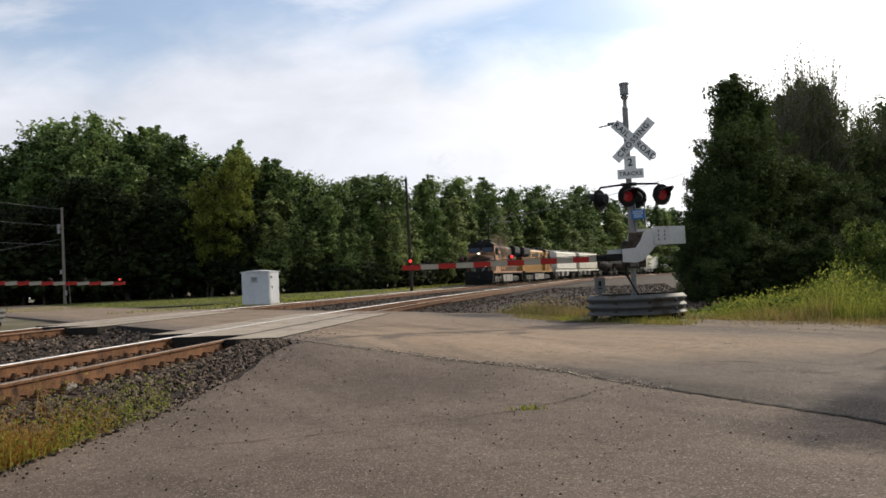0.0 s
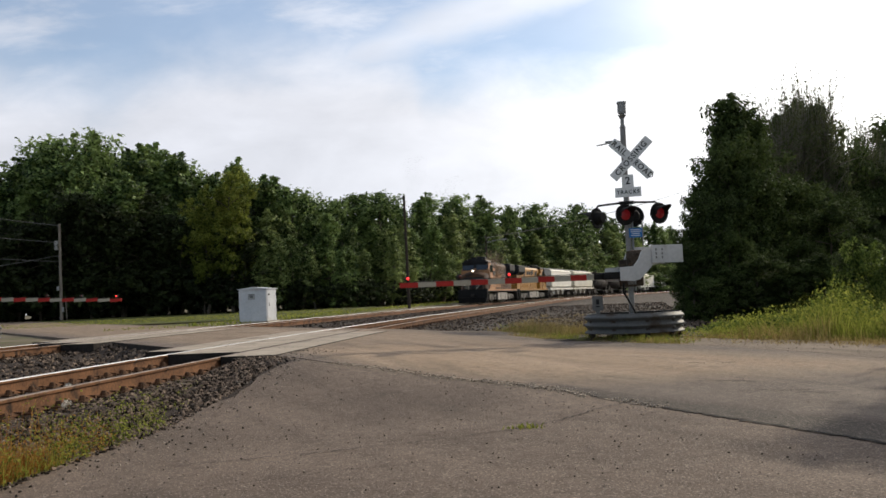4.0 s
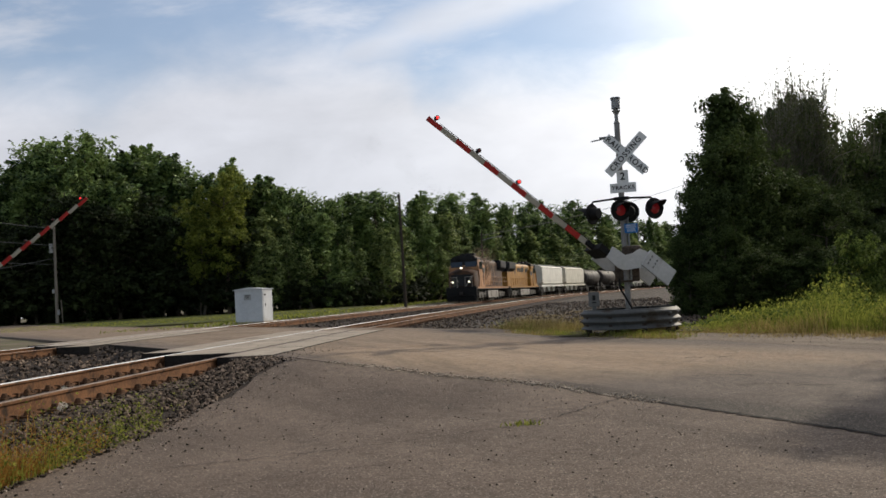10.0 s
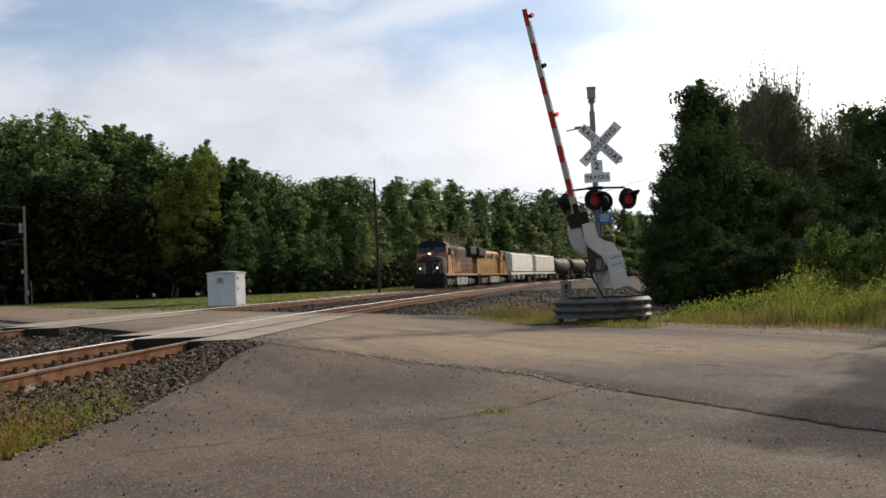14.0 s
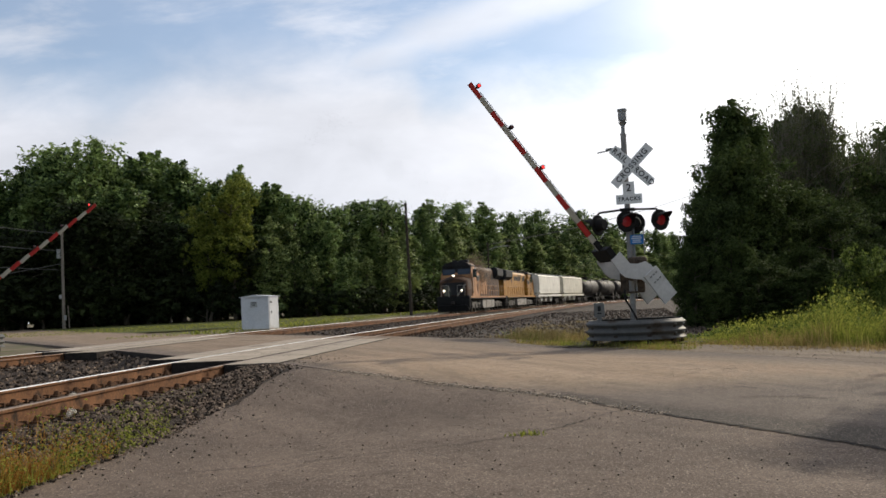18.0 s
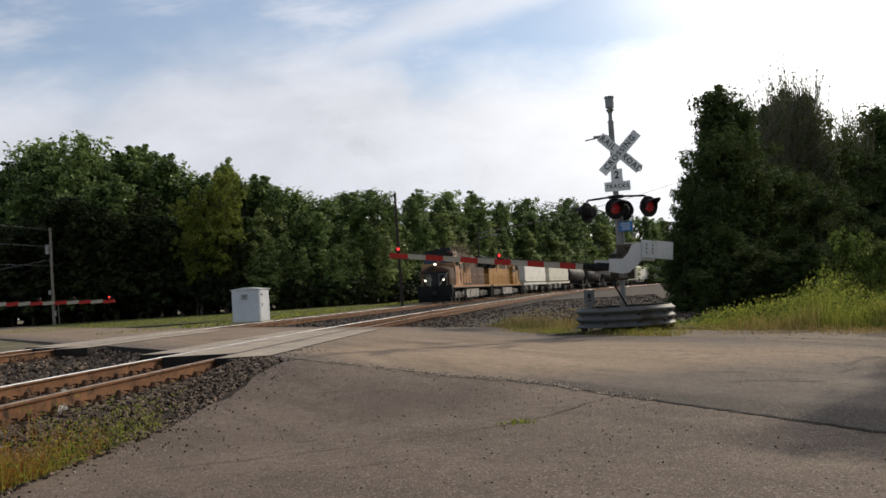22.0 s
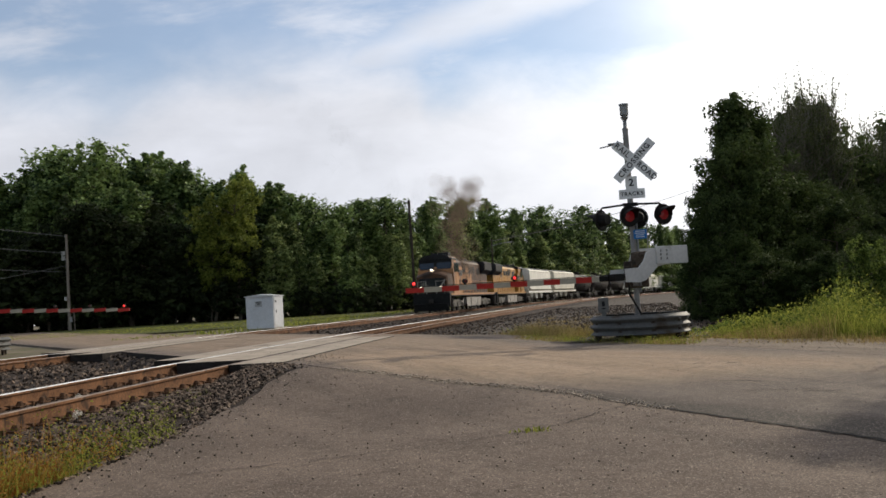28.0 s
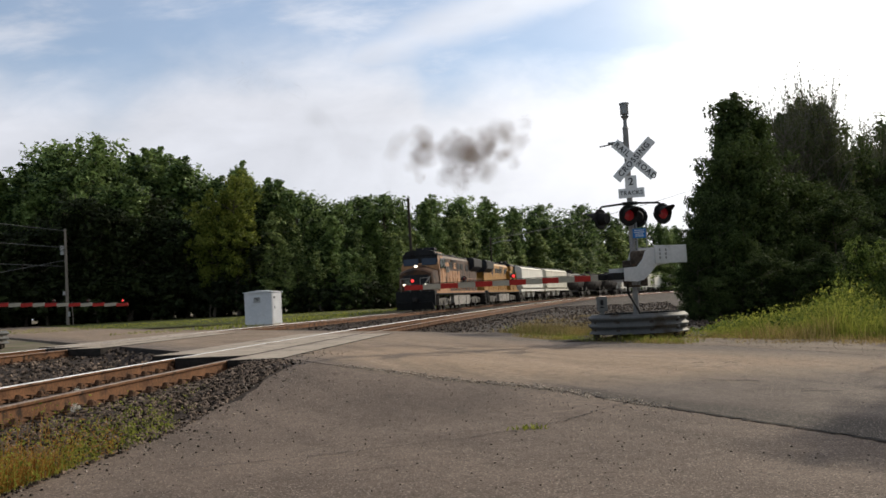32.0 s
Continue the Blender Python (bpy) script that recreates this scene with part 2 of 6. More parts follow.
M = {}
M["asphalt"] = pavement_mat("aged_asphalt", (0.081, 0.059, 0.045), (0.162, 0.121, 0.092), (0.028, 0.022, 0.017), (0.37, 0.30, 0.235), 0.36)
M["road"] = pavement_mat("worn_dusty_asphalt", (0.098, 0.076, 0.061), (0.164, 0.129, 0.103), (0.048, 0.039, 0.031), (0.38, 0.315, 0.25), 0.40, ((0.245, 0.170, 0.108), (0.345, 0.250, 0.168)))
M["sand"] = mat("pale_sand", (0.22, 0.175, 0.125), (0.48, 0.40, 0.31), 9, 0.95, fine=60, bump=0.6, dist=0.01, spots=((0.10, 0.08, 0.06), 14, 0.54, 0.1))
# Dark tone for cracks; on slab sides it stands in for their shade.
M["edge"] = mat("shade_and_crack_dark", (0.012, 0.010, 0.009), (0.035, 0.03, 0.026), 6, 0.95)
M["concrete"] = mat("grey_concrete_panel", (0.22, 0.182, 0.142), (0.40, 0.342, 0.272), 1.2, 0.9, fine=30, bump=0.3, dist=0.004, spots=((0.12, 0.096, 0.074), 1.8, 0.56, 0.15))
M["rubber"] = mat("black_rubber", (0.012, 0.012, 0.012), (0.03, 0.028, 0.026), 4, 0.8)
M["rail_side"] = mat("rusty_rail_steel", (0.052, 0.025, 0.013), (0.215, 0.105, 0.050), 2.5, 0.85, fine=30, bump=0.25, dist=0.004, spots=((0.03, 0.019, 0.013), 5, 0.54, 0.14))
M["fastening"] = mat("rusty_dark_fastening", (0.03, 0.018, 0.012), (0.12, 0.065, 0.035), 8, 0.9)
# Rail heads paled by colour, for the sky's reflection on them.
M["rail_top"] = mat("gleaming_rail_steel", (0.40, 0.39, 0.38), (0.58, 0.57, 0.56), 3, 0.45, 0.7, fine=60, bump=0.03)
# The same heads in a browner colour, painted without that reflection.
M["rail_top_gleamless"] = mat("gleamless_rail_steel", (0.10, 0.065, 0.045), (0.26, 0.20, 0.16), 3, 0.6, 0.3, fine=60, bump=0.05)
M["tie"] = mat("weathered_tie_wood", (0.03, 0.022, 0.017), (0.09, 0.068, 0.05), 2.0, 0.95, fine=30, stretch=(6, 1, 1), bump=0.5, dist=0.01, obj=0.25)
# Galvanised steel darkened for the ring's shaded front; the spots are dirt.
M["ring"] = mat("shaded_galvanised_ring", (0.058, 0.060, 0.059), (0.115, 0.114, 0.110), 2.4, 0.62, 0.3, fine=18, bump=0.08, spots=((0.05, 0.04, 0.03), 2.4, 0.56, 0.12))
# Bed below the loose stones, coloured dark like the shadowed gaps between them.
M["ballast"] = mat("gap_shaded_crushed_stone", (0.012, 0.009, 0.007), (0.062, 0.047, 0.037), 14, 0.95, fine=40, bump=1.0, dist=0.04)
M["stone"] = mat("ballast_stone", (0.016, 0.012, 0.009), (0.205, 0.152, 0.112), 6, 0.95, fine=60, bump=0.3, island=0.75)
M["stone_dark"] = mat("dark_ballast_stone", (0.016, 0.012, 0.009), (0.135, 0.103, 0.079), 6, 0.95, fine=60, bump=0.3, island=0.75)
M["grit"] = mat("pale_and_dark_grit", (0.03, 0.025, 0.02), (0.30, 0.245, 0.195), 6, 0.95, fine=60, bump=0.2, island=1.1)
# Brown gravel, its colour darkened further for the trees' shade.
M["gravel"] = pavement_mat("dark_brown_gravel", (0.028, 0.020, 0.014), (0.068, 0.050, 0.036), (0.013, 0.010, 0.007), (0.22, 0.18, 0.14))
M["dirt"] = mat("dry_soil_and_grass", (0.08, 0.068, 0.045), (0.19, 0.158, 0.11), 0.25, 0.97, fine=8, bump=0.6, dist=0.05, spots=((0.085, 0.09, 0.035), 0.5, 0.52, 0.12))
M["shoulder"] = pavement_mat("gravelly_road_shoulder", (0.125, 0.094, 0.068), (0.225, 0.172, 0.125), (0.06, 0.045, 0.033), (0.38, 0.31, 0.24), 0.6)
M["grass"] = mat("sunlit_grass", (0.095, 0.118, 0.018), (0.31, 0.325, 0.06), 0.6, 0.8, fine=9, bump=0, island=0.6, translucent=0.45)
M["drygrass"] = mat("dry_yellow_grass", (0.20, 0.140, 0.045), (0.42, 0.32, 0.13), 0.8, 0.85, fine=9, bump=0, island=0.6, translucent=0.4)
M["redgrass"] = mat("reddish_dry_weed", (0.20, 0.085, 0.018), (0.44, 0.245, 0.055), 0.8, 0.85, fine=9, bump=0, island=0.5, translucent=0.3)
M["leaf"] = mat("broadleaf_foliage", (0.022, 0.044, 0.013), (0.20, 0.275, 0.085), 0.22, 0.55, fine=1.2, bump=0, island=0.6, obj=0.30, translucent=0.32)
# Brighter copy of the leaf colour, with the sunlight put into it.
M["leaf_mid"] = mat("sunlit_young_foliage", (0.042, 0.070, 0.022), (0.315, 0.375, 0.130), 0.22, 0.55, fine=1.2, bump=0, island=0.6, obj=0.34, translucent=0.38)
# Roadside leaves darkened in colour, for the shaded side that faces the eye.
M["leaf_near"] = mat("shaded_roadside_foliage", (0.016, 0.027, 0.008), (0.076, 0.105, 0.030), 0.5, 0.85, fine=4, bump=0, island=0.45, obj=0.25, translucent=0.28)
# Lighter leaf colour for the thin tops, tinted as if backlit.
M["leaf_thin"] = mat("thin_backlit_foliage", (0.034, 0.046, 0.018), (0.125, 0.145, 0.055), 0.5, 0.55, fine=4, bump=0, island=0.42, translucent=0.5)
M["twig"] = mat("pale_twig_bark", (0.13, 0.11, 0.09), (0.24, 0.21, 0.18), 3, 0.9, fine=25, bump=0.2)
# Mown grass, its even colour darkened for the shade before the wood.
M["verge"] = mat("mown_grass", (0.032, 0.040, 0.010), (0.098, 0.098, 0.027), 0.12, 0.95, fine=3, bump=0.5, dist=0.05)
M["leaf_light"] = mat("yellow_green_foliage", (0.062, 0.085, 0.013), (0.235, 0.262, 0.05), 0.3, 0.6, fine=2.2, bump=0, island=0.5, translucent=0.5)
M["leaf_bush"] = mat("bank_bush_foliage", (0.035, 0.060, 0.012), (0.175, 0.225, 0.048), 0.6, 0.6, fine=3, bump=0, island=0.6, translucent=0.45)
# Near-black leaf colour that carries the deep shade inside the wood.
M["leaf_shade"] = mat("shaded_understorey_foliage", (0.008, 0.013, 0.004), (0.030, 0.042, 0.012), 0.3, 0.7, fine=2.2, bump=0, island=0.4, obj=0.25, translucent=0.15)
M["bark"] = mat("grey_brown_bark", (0.05, 0.04, 0.03), (0.15, 0.125, 0.10), 3, 0.95, fine=25, stretch=(3, 3, 0.6), bump=0.6, dist=0.02)
M["pole"] = mat("weathered_pole_wood", (0.12, 0.10, 0.08), (0.27, 0.235, 0.19), 2, 0.95, fine=20, stretch=(4, 4, 0.4), bump=0.4)
M["pole_dark"] = mat("creosoted_pole_wood", (0.02, 0.016, 0.013), (0.06, 0.047, 0.036), 2, 0.95, fine=20, stretch=(4, 4, 0.4), bump=0.4)
M["wire"] = mat("grey_cable", (0.06, 0.06, 0.06), (0.12, 0.12, 0.12), 3, 0.6)
# Aluminium with a darker colour, since the mast stands against the light.
M["mast"] = mat("backlit_mast_aluminium", (0.14, 0.135, 0.13), (0.25, 0.243, 0.232), 2.5, 0.55, 0.25, fine=25, bump=0.06)
M["mech"] = mat("rust_stained_mechanism_steel", (0.022, 0.017, 0.013), (0.105, 0.080, 0.060), 5, 0.7, 0.2, fine=20, bump=0.1, spots=((0.16, 0.085, 0.045), 4, 0.60, 0.12))
M["galv"] = mat("galvanised_steel", (0.15, 0.155, 0.155), (0.26, 0.26, 0.255), 3, 0.55, 0.35, fine=18, bump=0.08, spots=((0.22, 0.18, 0.14), 2.4, 0.62, 0.1))
M["alu"] = mat("grey_painted_aluminium", (0.24, 0.24, 0.235), (0.38, 0.375, 0.36), 2.5, 0.55, 0.25, fine=25, bump=0.06)
M["white"] = mat("white_sheet_paint", (0.38, 0.375, 0.36), (0.53, 0.52, 0.50), 1.6, 0.5, fine=14, bump=0.04, spots=((0.30, 0.27, 0.23), 2.2, 0.66, 0.12))
M["hut"] = mat("white_cabinet_paint", (0.42, 0.43, 0.445), (0.58, 0.585, 0.59), 1.1, 0.5, fine=14, bump=0.03, spots=((0.40, 0.38, 0.35), 1.7, 0.64, 0.14))
M["signwhite"] = mat("white_reflective_sheeting", (0.50, 0.50, 0.49), (0.64, 0.64, 0.62), 5, 0.45, fine=30, bump=0.02)
M["plate_grey"] = mat("dull_grey_plate", (0.10, 0.10, 0.095), (0.20, 0.195, 0.185), 4, 0.6, fine=20, bump=0.05)
M["black"] = mat("matt_black_paint", (0.006, 0.006, 0.006), (0.016, 0.015, 0.014), 4, 0.65, fine=20, bump=0.05)
M["letter"] = mat("black_lettering", (0.012, 0.012, 0.012), (0.03, 0.03, 0.03), 4, 0.6, bump=0)
M["red"] = mat("red_reflective_sheeting", (0.24, 0.016, 0.013), (0.38, 0.034, 0.025), 4, 0.5, fine=30, bump=0.02)
M["armwhite"] = mat("off_white_reflective_sheeting", (0.25, 0.228, 0.178), (0.37, 0.345, 0.275), 4, 0.5, fine=30, bump=0.02)
M["blue"] = mat("blue_sign_face", (0.02, 0.11, 0.30), (0.04, 0.17, 0.40), 4, 0.5, bump=0)
M["lens_dark"] = mat("dark_red_lens", (0.05, 0.006, 0.006), (0.10, 0.012, 0.010), 6, 0.2, bump=0)
M["lens_lit"] = mat("lit_red_lens", (0.07, 0.006, 0.007), (0.13, 0.011, 0.012), 6, 0.35, bump=0, emit=((1.0, 0.03, 0.045), 0.05))
M["lens_bright"] = mat("bright_red_lamp", (0.5, 0.03, 0.03), (0.6, 0.04, 0.04), 6, 0.25, bump=0, emit=((1.0, 0.04, 0.035), 1.3))
M["yellow"] = mat("loco_yellow_paint", (0.21, 0.105, 0.052), (0.46, 0.245, 0.118), 0.9, 0.6, fine=7, bump=0.03, spots=((0.06, 0.038, 0.027), 1.1, 0.56, 0.16))
# Brown copy of the yellow: the nose's shade put into colour, with grimy spots.
M["nose"] = mat("shaded_brown_loco_paint", (0.034, 0.019, 0.012), (0.105, 0.052, 0.027), 0.9, 0.6, fine=7, bump=0.03, spots=((0.03, 0.021, 0.016), 1.1, 0.54, 0.16))
M["yellow_new"] = mat("bright_loco_yellow_paint", (0.22, 0.105, 0.022), (0.40, 0.200, 0.035), 0.9, 0.5, fine=7, bump=0.03, spots=((0.10, 0.055, 0.028), 1.0, 0.57, 0.14))
M["locogrey"] = mat("loco_grey_paint", (0.009, 0.009, 0.010), (0.030, 0.030, 0.031), 0.8, 0.7, fine=6, bump=0.03, spots=((0.012, 0.010, 0.009), 0.9, 0.56, 0.16))
M["under"] = mat("grimy_underframe", (0.014, 0.012, 0.011), (0.05, 0.043, 0.037), 2, 0.8, fine=10, bump=0.2)
M["truck"] = mat("dusty_grey_truck_steel", (0.17, 0.155, 0.135), (0.36, 0.335, 0.30), 2, 0.7, fine=10, bump=0.2, spots=((0.04, 0.034, 0.03), 2, 0.53, 0.12))
M["truck_dark"] = mat("oily_truck_steel", (0.035, 0.031, 0.027), (0.20, 0.182, 0.155), 3, 0.7, fine=10, bump=0.2, spots=((0.016, 0.014, 0.012), 3, 0.48, 0.12))
M["glass"] = mat("dark_cab_glass", (0.012, 0.016, 0.022), (0.02, 0.026, 0.034), 2, 0.08, bump=0)
M["headlamp"] = mat("lit_headlamp", (0.8, 0.75, 0.6), (0.8, 0.75, 0.6), 2, 0.3, bump=0, emit=((1.0, 0.88, 0.66), 2.6))
M["hopper"] = mat("cream_hopper_paint", (0.44, 0.41, 0.335), (0.64, 0.60, 0.50), 0.7, 0.6, fine=5, bump=0.04, spots=((0.20, 0.16, 0.11), 0.9, 0.60, 0.16))
M["hopper_light"] = mat("pale_hopper_paint", (0.52, 0.495, 0.435), (0.72, 0.69, 0.61), 0.7, 0.6, fine=5, bump=0.04, spots=((0.26, 0.22, 0.17), 0.9, 0.62, 0.16))
M["tank"] = mat("black_brown_tank_paint", (0.012, 0.010, 0.009), (0.045, 0.037, 0.032), 0.8, 0.6, fine=6, bump=0.05, spots=((0.085, 0.068, 0.055), 1.2, 0.62, 0.14))
M["flower"] = mat("white_flower_head", (0.6, 0.58, 0.5), (0.75, 0.73, 0.66), 8, 0.8, bump=0, translucent=0.3)


M["haze"] = mat("thin_dark_soot", (0.07, 0.068, 0.07), (0.16, 0.15, 0.15), 0.8, 1.0, fine=4, bump=0, translucent=0.3)
M["smoke"] = mat("diesel_soot", (0.15, 0.105, 0.075), (0.32, 0.240, 0.176), 0.8, 1.0, fine=4, bump=0, translucent=0.5)

# ================= mesh helpers =================


def link(name, verts, faces, material, parent=None, label="", smooth=False, mats=None, index=None):
    me = bpy.data.meshes.new(name)
    me.from_pydata(verts, [], faces)
    for m in (mats or [material]):
        me.materials.append(m)
    if index is not None:
        me.polygons.foreach_set("material_index", index)
    if smooth:
        me.polygons.foreach_set("use_smooth", [True] * len(me.polygons))
    me.update()
    ob = new(name, me)
    ob.parent = parent
    if label:
        ob["label"] = label
    return ob


def part(name, bm, material, parent=None, label="", smooth=False):
    me = bpy.data.meshes.new(name)
    bm.normal_update()
    bm.to_mesh(me)
    bm.free()
    me.materials.append(material)
    if smooth:
        me.polygons.foreach_set("use_smooth", [True] * len(me.polygons))
    ob = new(name, me)
    ob.parent = parent
    if label:
        ob["label"] = label
    return ob


def thing(name, m, label, category, group="", kind=""):
    e = new(name)
    e.empty_display_size = 0.3
    e.matrix_basis = m
    return tagged(e, label, category, group, kind)


def box(bm, c, s, rot=None, bevel=0.0, taper=None):
    """A box round c with sizes s, turned by rot, its edges bevelled."""
    t = bmesh.new()
    bmesh.ops.create_cube(t, size=1.0)
    for v in t.verts:
        k = 1.0 if not taper or v.co.z < 0 else taper
        v.co = Vector((v.co.x * s[0] * k, v.co.y * s[1] * k, v.co.z * s[2]))
    if bevel:
        bmesh.ops.bevel(t, geom=t.edges[:], offset=bevel, segments=2, affect="EDGES", profile=0.6)
    join(bm, t, Matrix.Translation(c) @ (rot.to_4x4() if rot else Matrix()))
    return bm


def join(bm, t, m=Matrix()):
    t.verts.index_update()
    vs = [bm.verts.new(m @ v.co) for v in t.verts]
    for f in t.faces:
        try:
            bm.faces.new([vs[v.index] for v in f.verts])
        except ValueError:
            pass
    t.free()


def cyl(bm, p, q, r, r2=None, seg=12, caps=True):
    """A round bar from p to q."""
    p, q = Vector(p), Vector(q)
    r2 = r if r2 is None else r2
    z = (q - p).normalized()
    x = z.orthogonal().normalized()
    y = z.cross(x)
    a, b = [], []
    for i in range(seg):
        t = 2 * math.pi * i / seg
        d = x * math.cos(t) + y * math.sin(t)
        a.append(bm.verts.new(p + d * r))
        b.append(bm.verts.new(q + d * r2))
    for i in range(seg):
        j = (i + 1) % seg
        bm.faces.new((a[i], a[j], b[j], b[i]))
    if caps:
        bm.faces.new(a[::-1])
        bm.faces.new(b)
    return bm


def prism(bm, pts, d, m=Matrix()):
    """A flat outline pts (x, z), made d thick along y, placed by m."""
    a = [bm.verts.new(m @ Vector((x, -d / 2, z))) for x, z in pts]
    b = [bm.verts.new(m @ Vector((x, d / 2, z))) for x, z in pts]
    n = len(pts)
    bm.faces.new(a)
    bm.faces.new(b[::-1])
    for i in range(n):
        j = (i + 1) % n
        bm.faces.new((a[j], a[i], b[i], b[j]))
    return bm


def pipe(bm, pts, r, seg=8):
    for p, q in zip(pts, pts[1:]):
        cyl(bm, p, q, r, seg=seg)
    return bm


def B():
    return bmesh.new()


# ================= the plan =================
KN = [0, 20, 45, 75, 105, 140, 180, 260]
HD = [4.273, 7.816, 11.638, 12.457, 12.927, 18.284, 21.873, 26.314]
X0, GAP = 5.878, 7.545               # near track's distance from the eye, spacing of the two tracks
_s = np.arange(-160, 700, 0.25)
_t = np.radians(np.interp(_s, KN, HD))
_x, _y = np.cumsum(np.sin(_t)) * 0.25, np.cumsum(np.cos(_t)) * 0.25
_i = int(np.argmin(abs(_s)))
_x, _y = _x - _x[_i] - X0 * np.cos(_t[_i]), _y - _y[_i] + X0 * np.sin(_t[_i])


def track(s, off=0.0):
    """A place on the near track s metres along it, off metres to its far side: x, y, heading."""
    X, Y, T = np.interp(s, _s, _x), np.interp(s, _s, _y), np.interp(s, _s, _t)
    return X - np.cos(T) * off, Y + np.sin(T) * off, T


def side(x, y):
    """Distance to the near track (positive on the eye's side) and the place along it; arrays."""
    x, y = np.atleast_1d(x).astype(float), np.atleast_1d(y).astype(float)
    sub = slice(0, None, 4)
    d2 = (x[:, None] - _x[None, sub]) ** 2 + (y[:, None] - _y[None, sub]) ** 2
    i = d2.argmin(1) * 4
    return (x - _x[i]) * np.cos(_t[i]) - (y - _y[i]) * np.sin(_t[i]), _s[i]


def smooth(t):
    t = np.clip(t, 0, 1)
    return t * t * (3 - 2 * t)


def ground_z(x, y):
    """Height of the ground; rail heads are at 0."""
    d, s = side(x, y)
    x, y = np.atleast_1d(x), np.atleast_1d(y)
    w = smooth((y - 9.5) / 6)
    near = -0.46 * (1 - w) + w * (-0.28 * smooth((d - 1.6) / 5.5))
    far = -0.02 + 0.0046 * np.clip(y - 50, 0, 90)
    k = smooth((-d - GAP - 1.0) / 3.0)
    return near * (1 - k) + far * k


def sheet_z(x, y):
    """The bare ground: lower under the ballast."""
    d, s = side(x, y)
    z = ground_z(x, y) - 0.1
    q = np.atleast_1d(x) * 0.857 + np.atleast_1d(y) * 0.515
    z = np.where((d >= 2.0) & (q > 13.2), np.minimum(z, -0.37), z)
    return np.where((d > -GAP - 2.3) & (d < 2.2), np.minimum(z, -0.8), z)


U, NRM = Vector((-0.515, 0.857)), Vector((0.857, 0.515))     # the road's way, and across it to the right


def road_left(t):
    return np.interp(t, (-2, 4.5, 6.0, 7.9, 9.3, 10.0, 10.65, 11.4, 12.2, 13.2, 15.1), (6.1, 6.76, 7.02, 7.27, 7.31, 7.2, 6.92, 6.58, 6.28, 5.75, 5.3))


def road_right(t):
    return 13.8 - 1.5 * smooth((np.asarray(t) - 17) / 6.0)


def road_edges(t):
    return road_left(t), road_right(t)


def road_xy(t, o):
    return U[0] * t + NRM[0] * o, U[1] * t + NRM[1] * o

# ================= ground, road, tracks =================


def spaced(a, near, grow):
    """Coordinates that grow further apart away from zero."""
    out, x, step = [0.0], 0.0, near
    while x < a:
        x += step
        step *= grow
        out.append(x)
    return sorted({-v for v in out} | set(out))


def grid(name, xs, ys, zfun, material):
    X, Y = np.meshgrid(xs, ys)
    Z = zfun(X.ravel(), Y.ravel())
    v = np.stack([X.ravel(), Y.ravel(), Z], 1)
    nx = len(xs)
    f = [(j * nx + i, j * nx + i + 1, (j + 1) * nx + i + 1, (j + 1) * nx + i) for j in range(len(ys) - 1) for i in range(nx - 1)]
    return link(name, v.tolist(), f, material, smooth=True)


def wobble(x, y, k):
    return np.array([noise.noise((a * k, b * k, 3.1)) for a, b in zip(x, y)])


ground = grid("ground", [v for v in spaced(1500, 1.0, 1.045)], [v + 20 for v in spaced(1500, 1.0, 1.045)],
              lambda x, y: sheet_z(x, y) + 0.03 * wobble(x, y, 0.7), M["dirt"])
tagged(ground, "dry soil with patches of grass beside the tracks", "ground", kind="structure")


def sheet(name, ts, os, pos, lift, material, thick=0.3):
    """A paved strip with a skirt round it: pos(t, o) gives x, y; lift the height over the ground."""
    pts = [[pos(t, o) for o in os(t)] for t in ts]
    n, k = len(pts), len(pts[0])
    flat = np.array(pts).reshape(-1, 2)
    z = ground_z(flat[:, 0], flat[:, 1]) + lift
    v = [(a, b, c) for (a, b), c in zip(flat, z)]
    f = [(i * k + j, i * k + j + 1, (i + 1) * k + j + 1, (i + 1) * k + j) for i in range(n - 1) for j in range(k - 1)]
    rim = [j for j in range(k)] + [i * k + k - 1 for i in range(1, n)] + [(n - 1) * k + j for j in range(k - 2, -1, -1)] + [i * k for i in range(n - 2, 0, -1)]
    base = len(v)
    v += [(v[r][0], v[r][1], v[r][2] - thick) for r in rim]
    m = len(rim)
    top = len(f)
    f += [(rim[i], base + i, base + (i + 1) % m, rim[(i + 1) % m]) for i in range(m)]
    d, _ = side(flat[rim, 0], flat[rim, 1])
    # Skirts beside the tracks are painted dark, as unlit sides.
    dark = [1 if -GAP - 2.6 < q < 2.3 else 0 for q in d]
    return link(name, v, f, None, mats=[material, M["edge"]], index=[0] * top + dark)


# the apron where the eye stands, left of the road up to the foot of the ballast
def apron_os(t):
    # keep clear of the ballast
    os_ = np.linspace(-14, 8.5, 300)
    d, at = side(*np.array([road_xy(t, o) for o in os_]).T)
    ok = os_[d > 1.74 + 0.34 * smooth((at - 10) / 1.6) - 1.7 * smooth((t - 13.4) / 2.0) + 0.14 * noise.noise((t * 0.9, 2.0, 0.0)) + 0.06 * noise.noise((t * 4.0, 5.0, 0.0))]
    hi = float(road_left(t)) + 0.3
    return np.linspace(min(ok[0] if len(ok) else hi, hi - 0.35), hi, 26)


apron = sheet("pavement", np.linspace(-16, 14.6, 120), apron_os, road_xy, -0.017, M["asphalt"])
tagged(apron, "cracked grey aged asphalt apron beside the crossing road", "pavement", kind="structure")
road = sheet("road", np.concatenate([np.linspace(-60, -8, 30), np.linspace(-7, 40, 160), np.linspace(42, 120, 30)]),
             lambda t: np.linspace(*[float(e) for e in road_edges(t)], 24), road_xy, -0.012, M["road"])
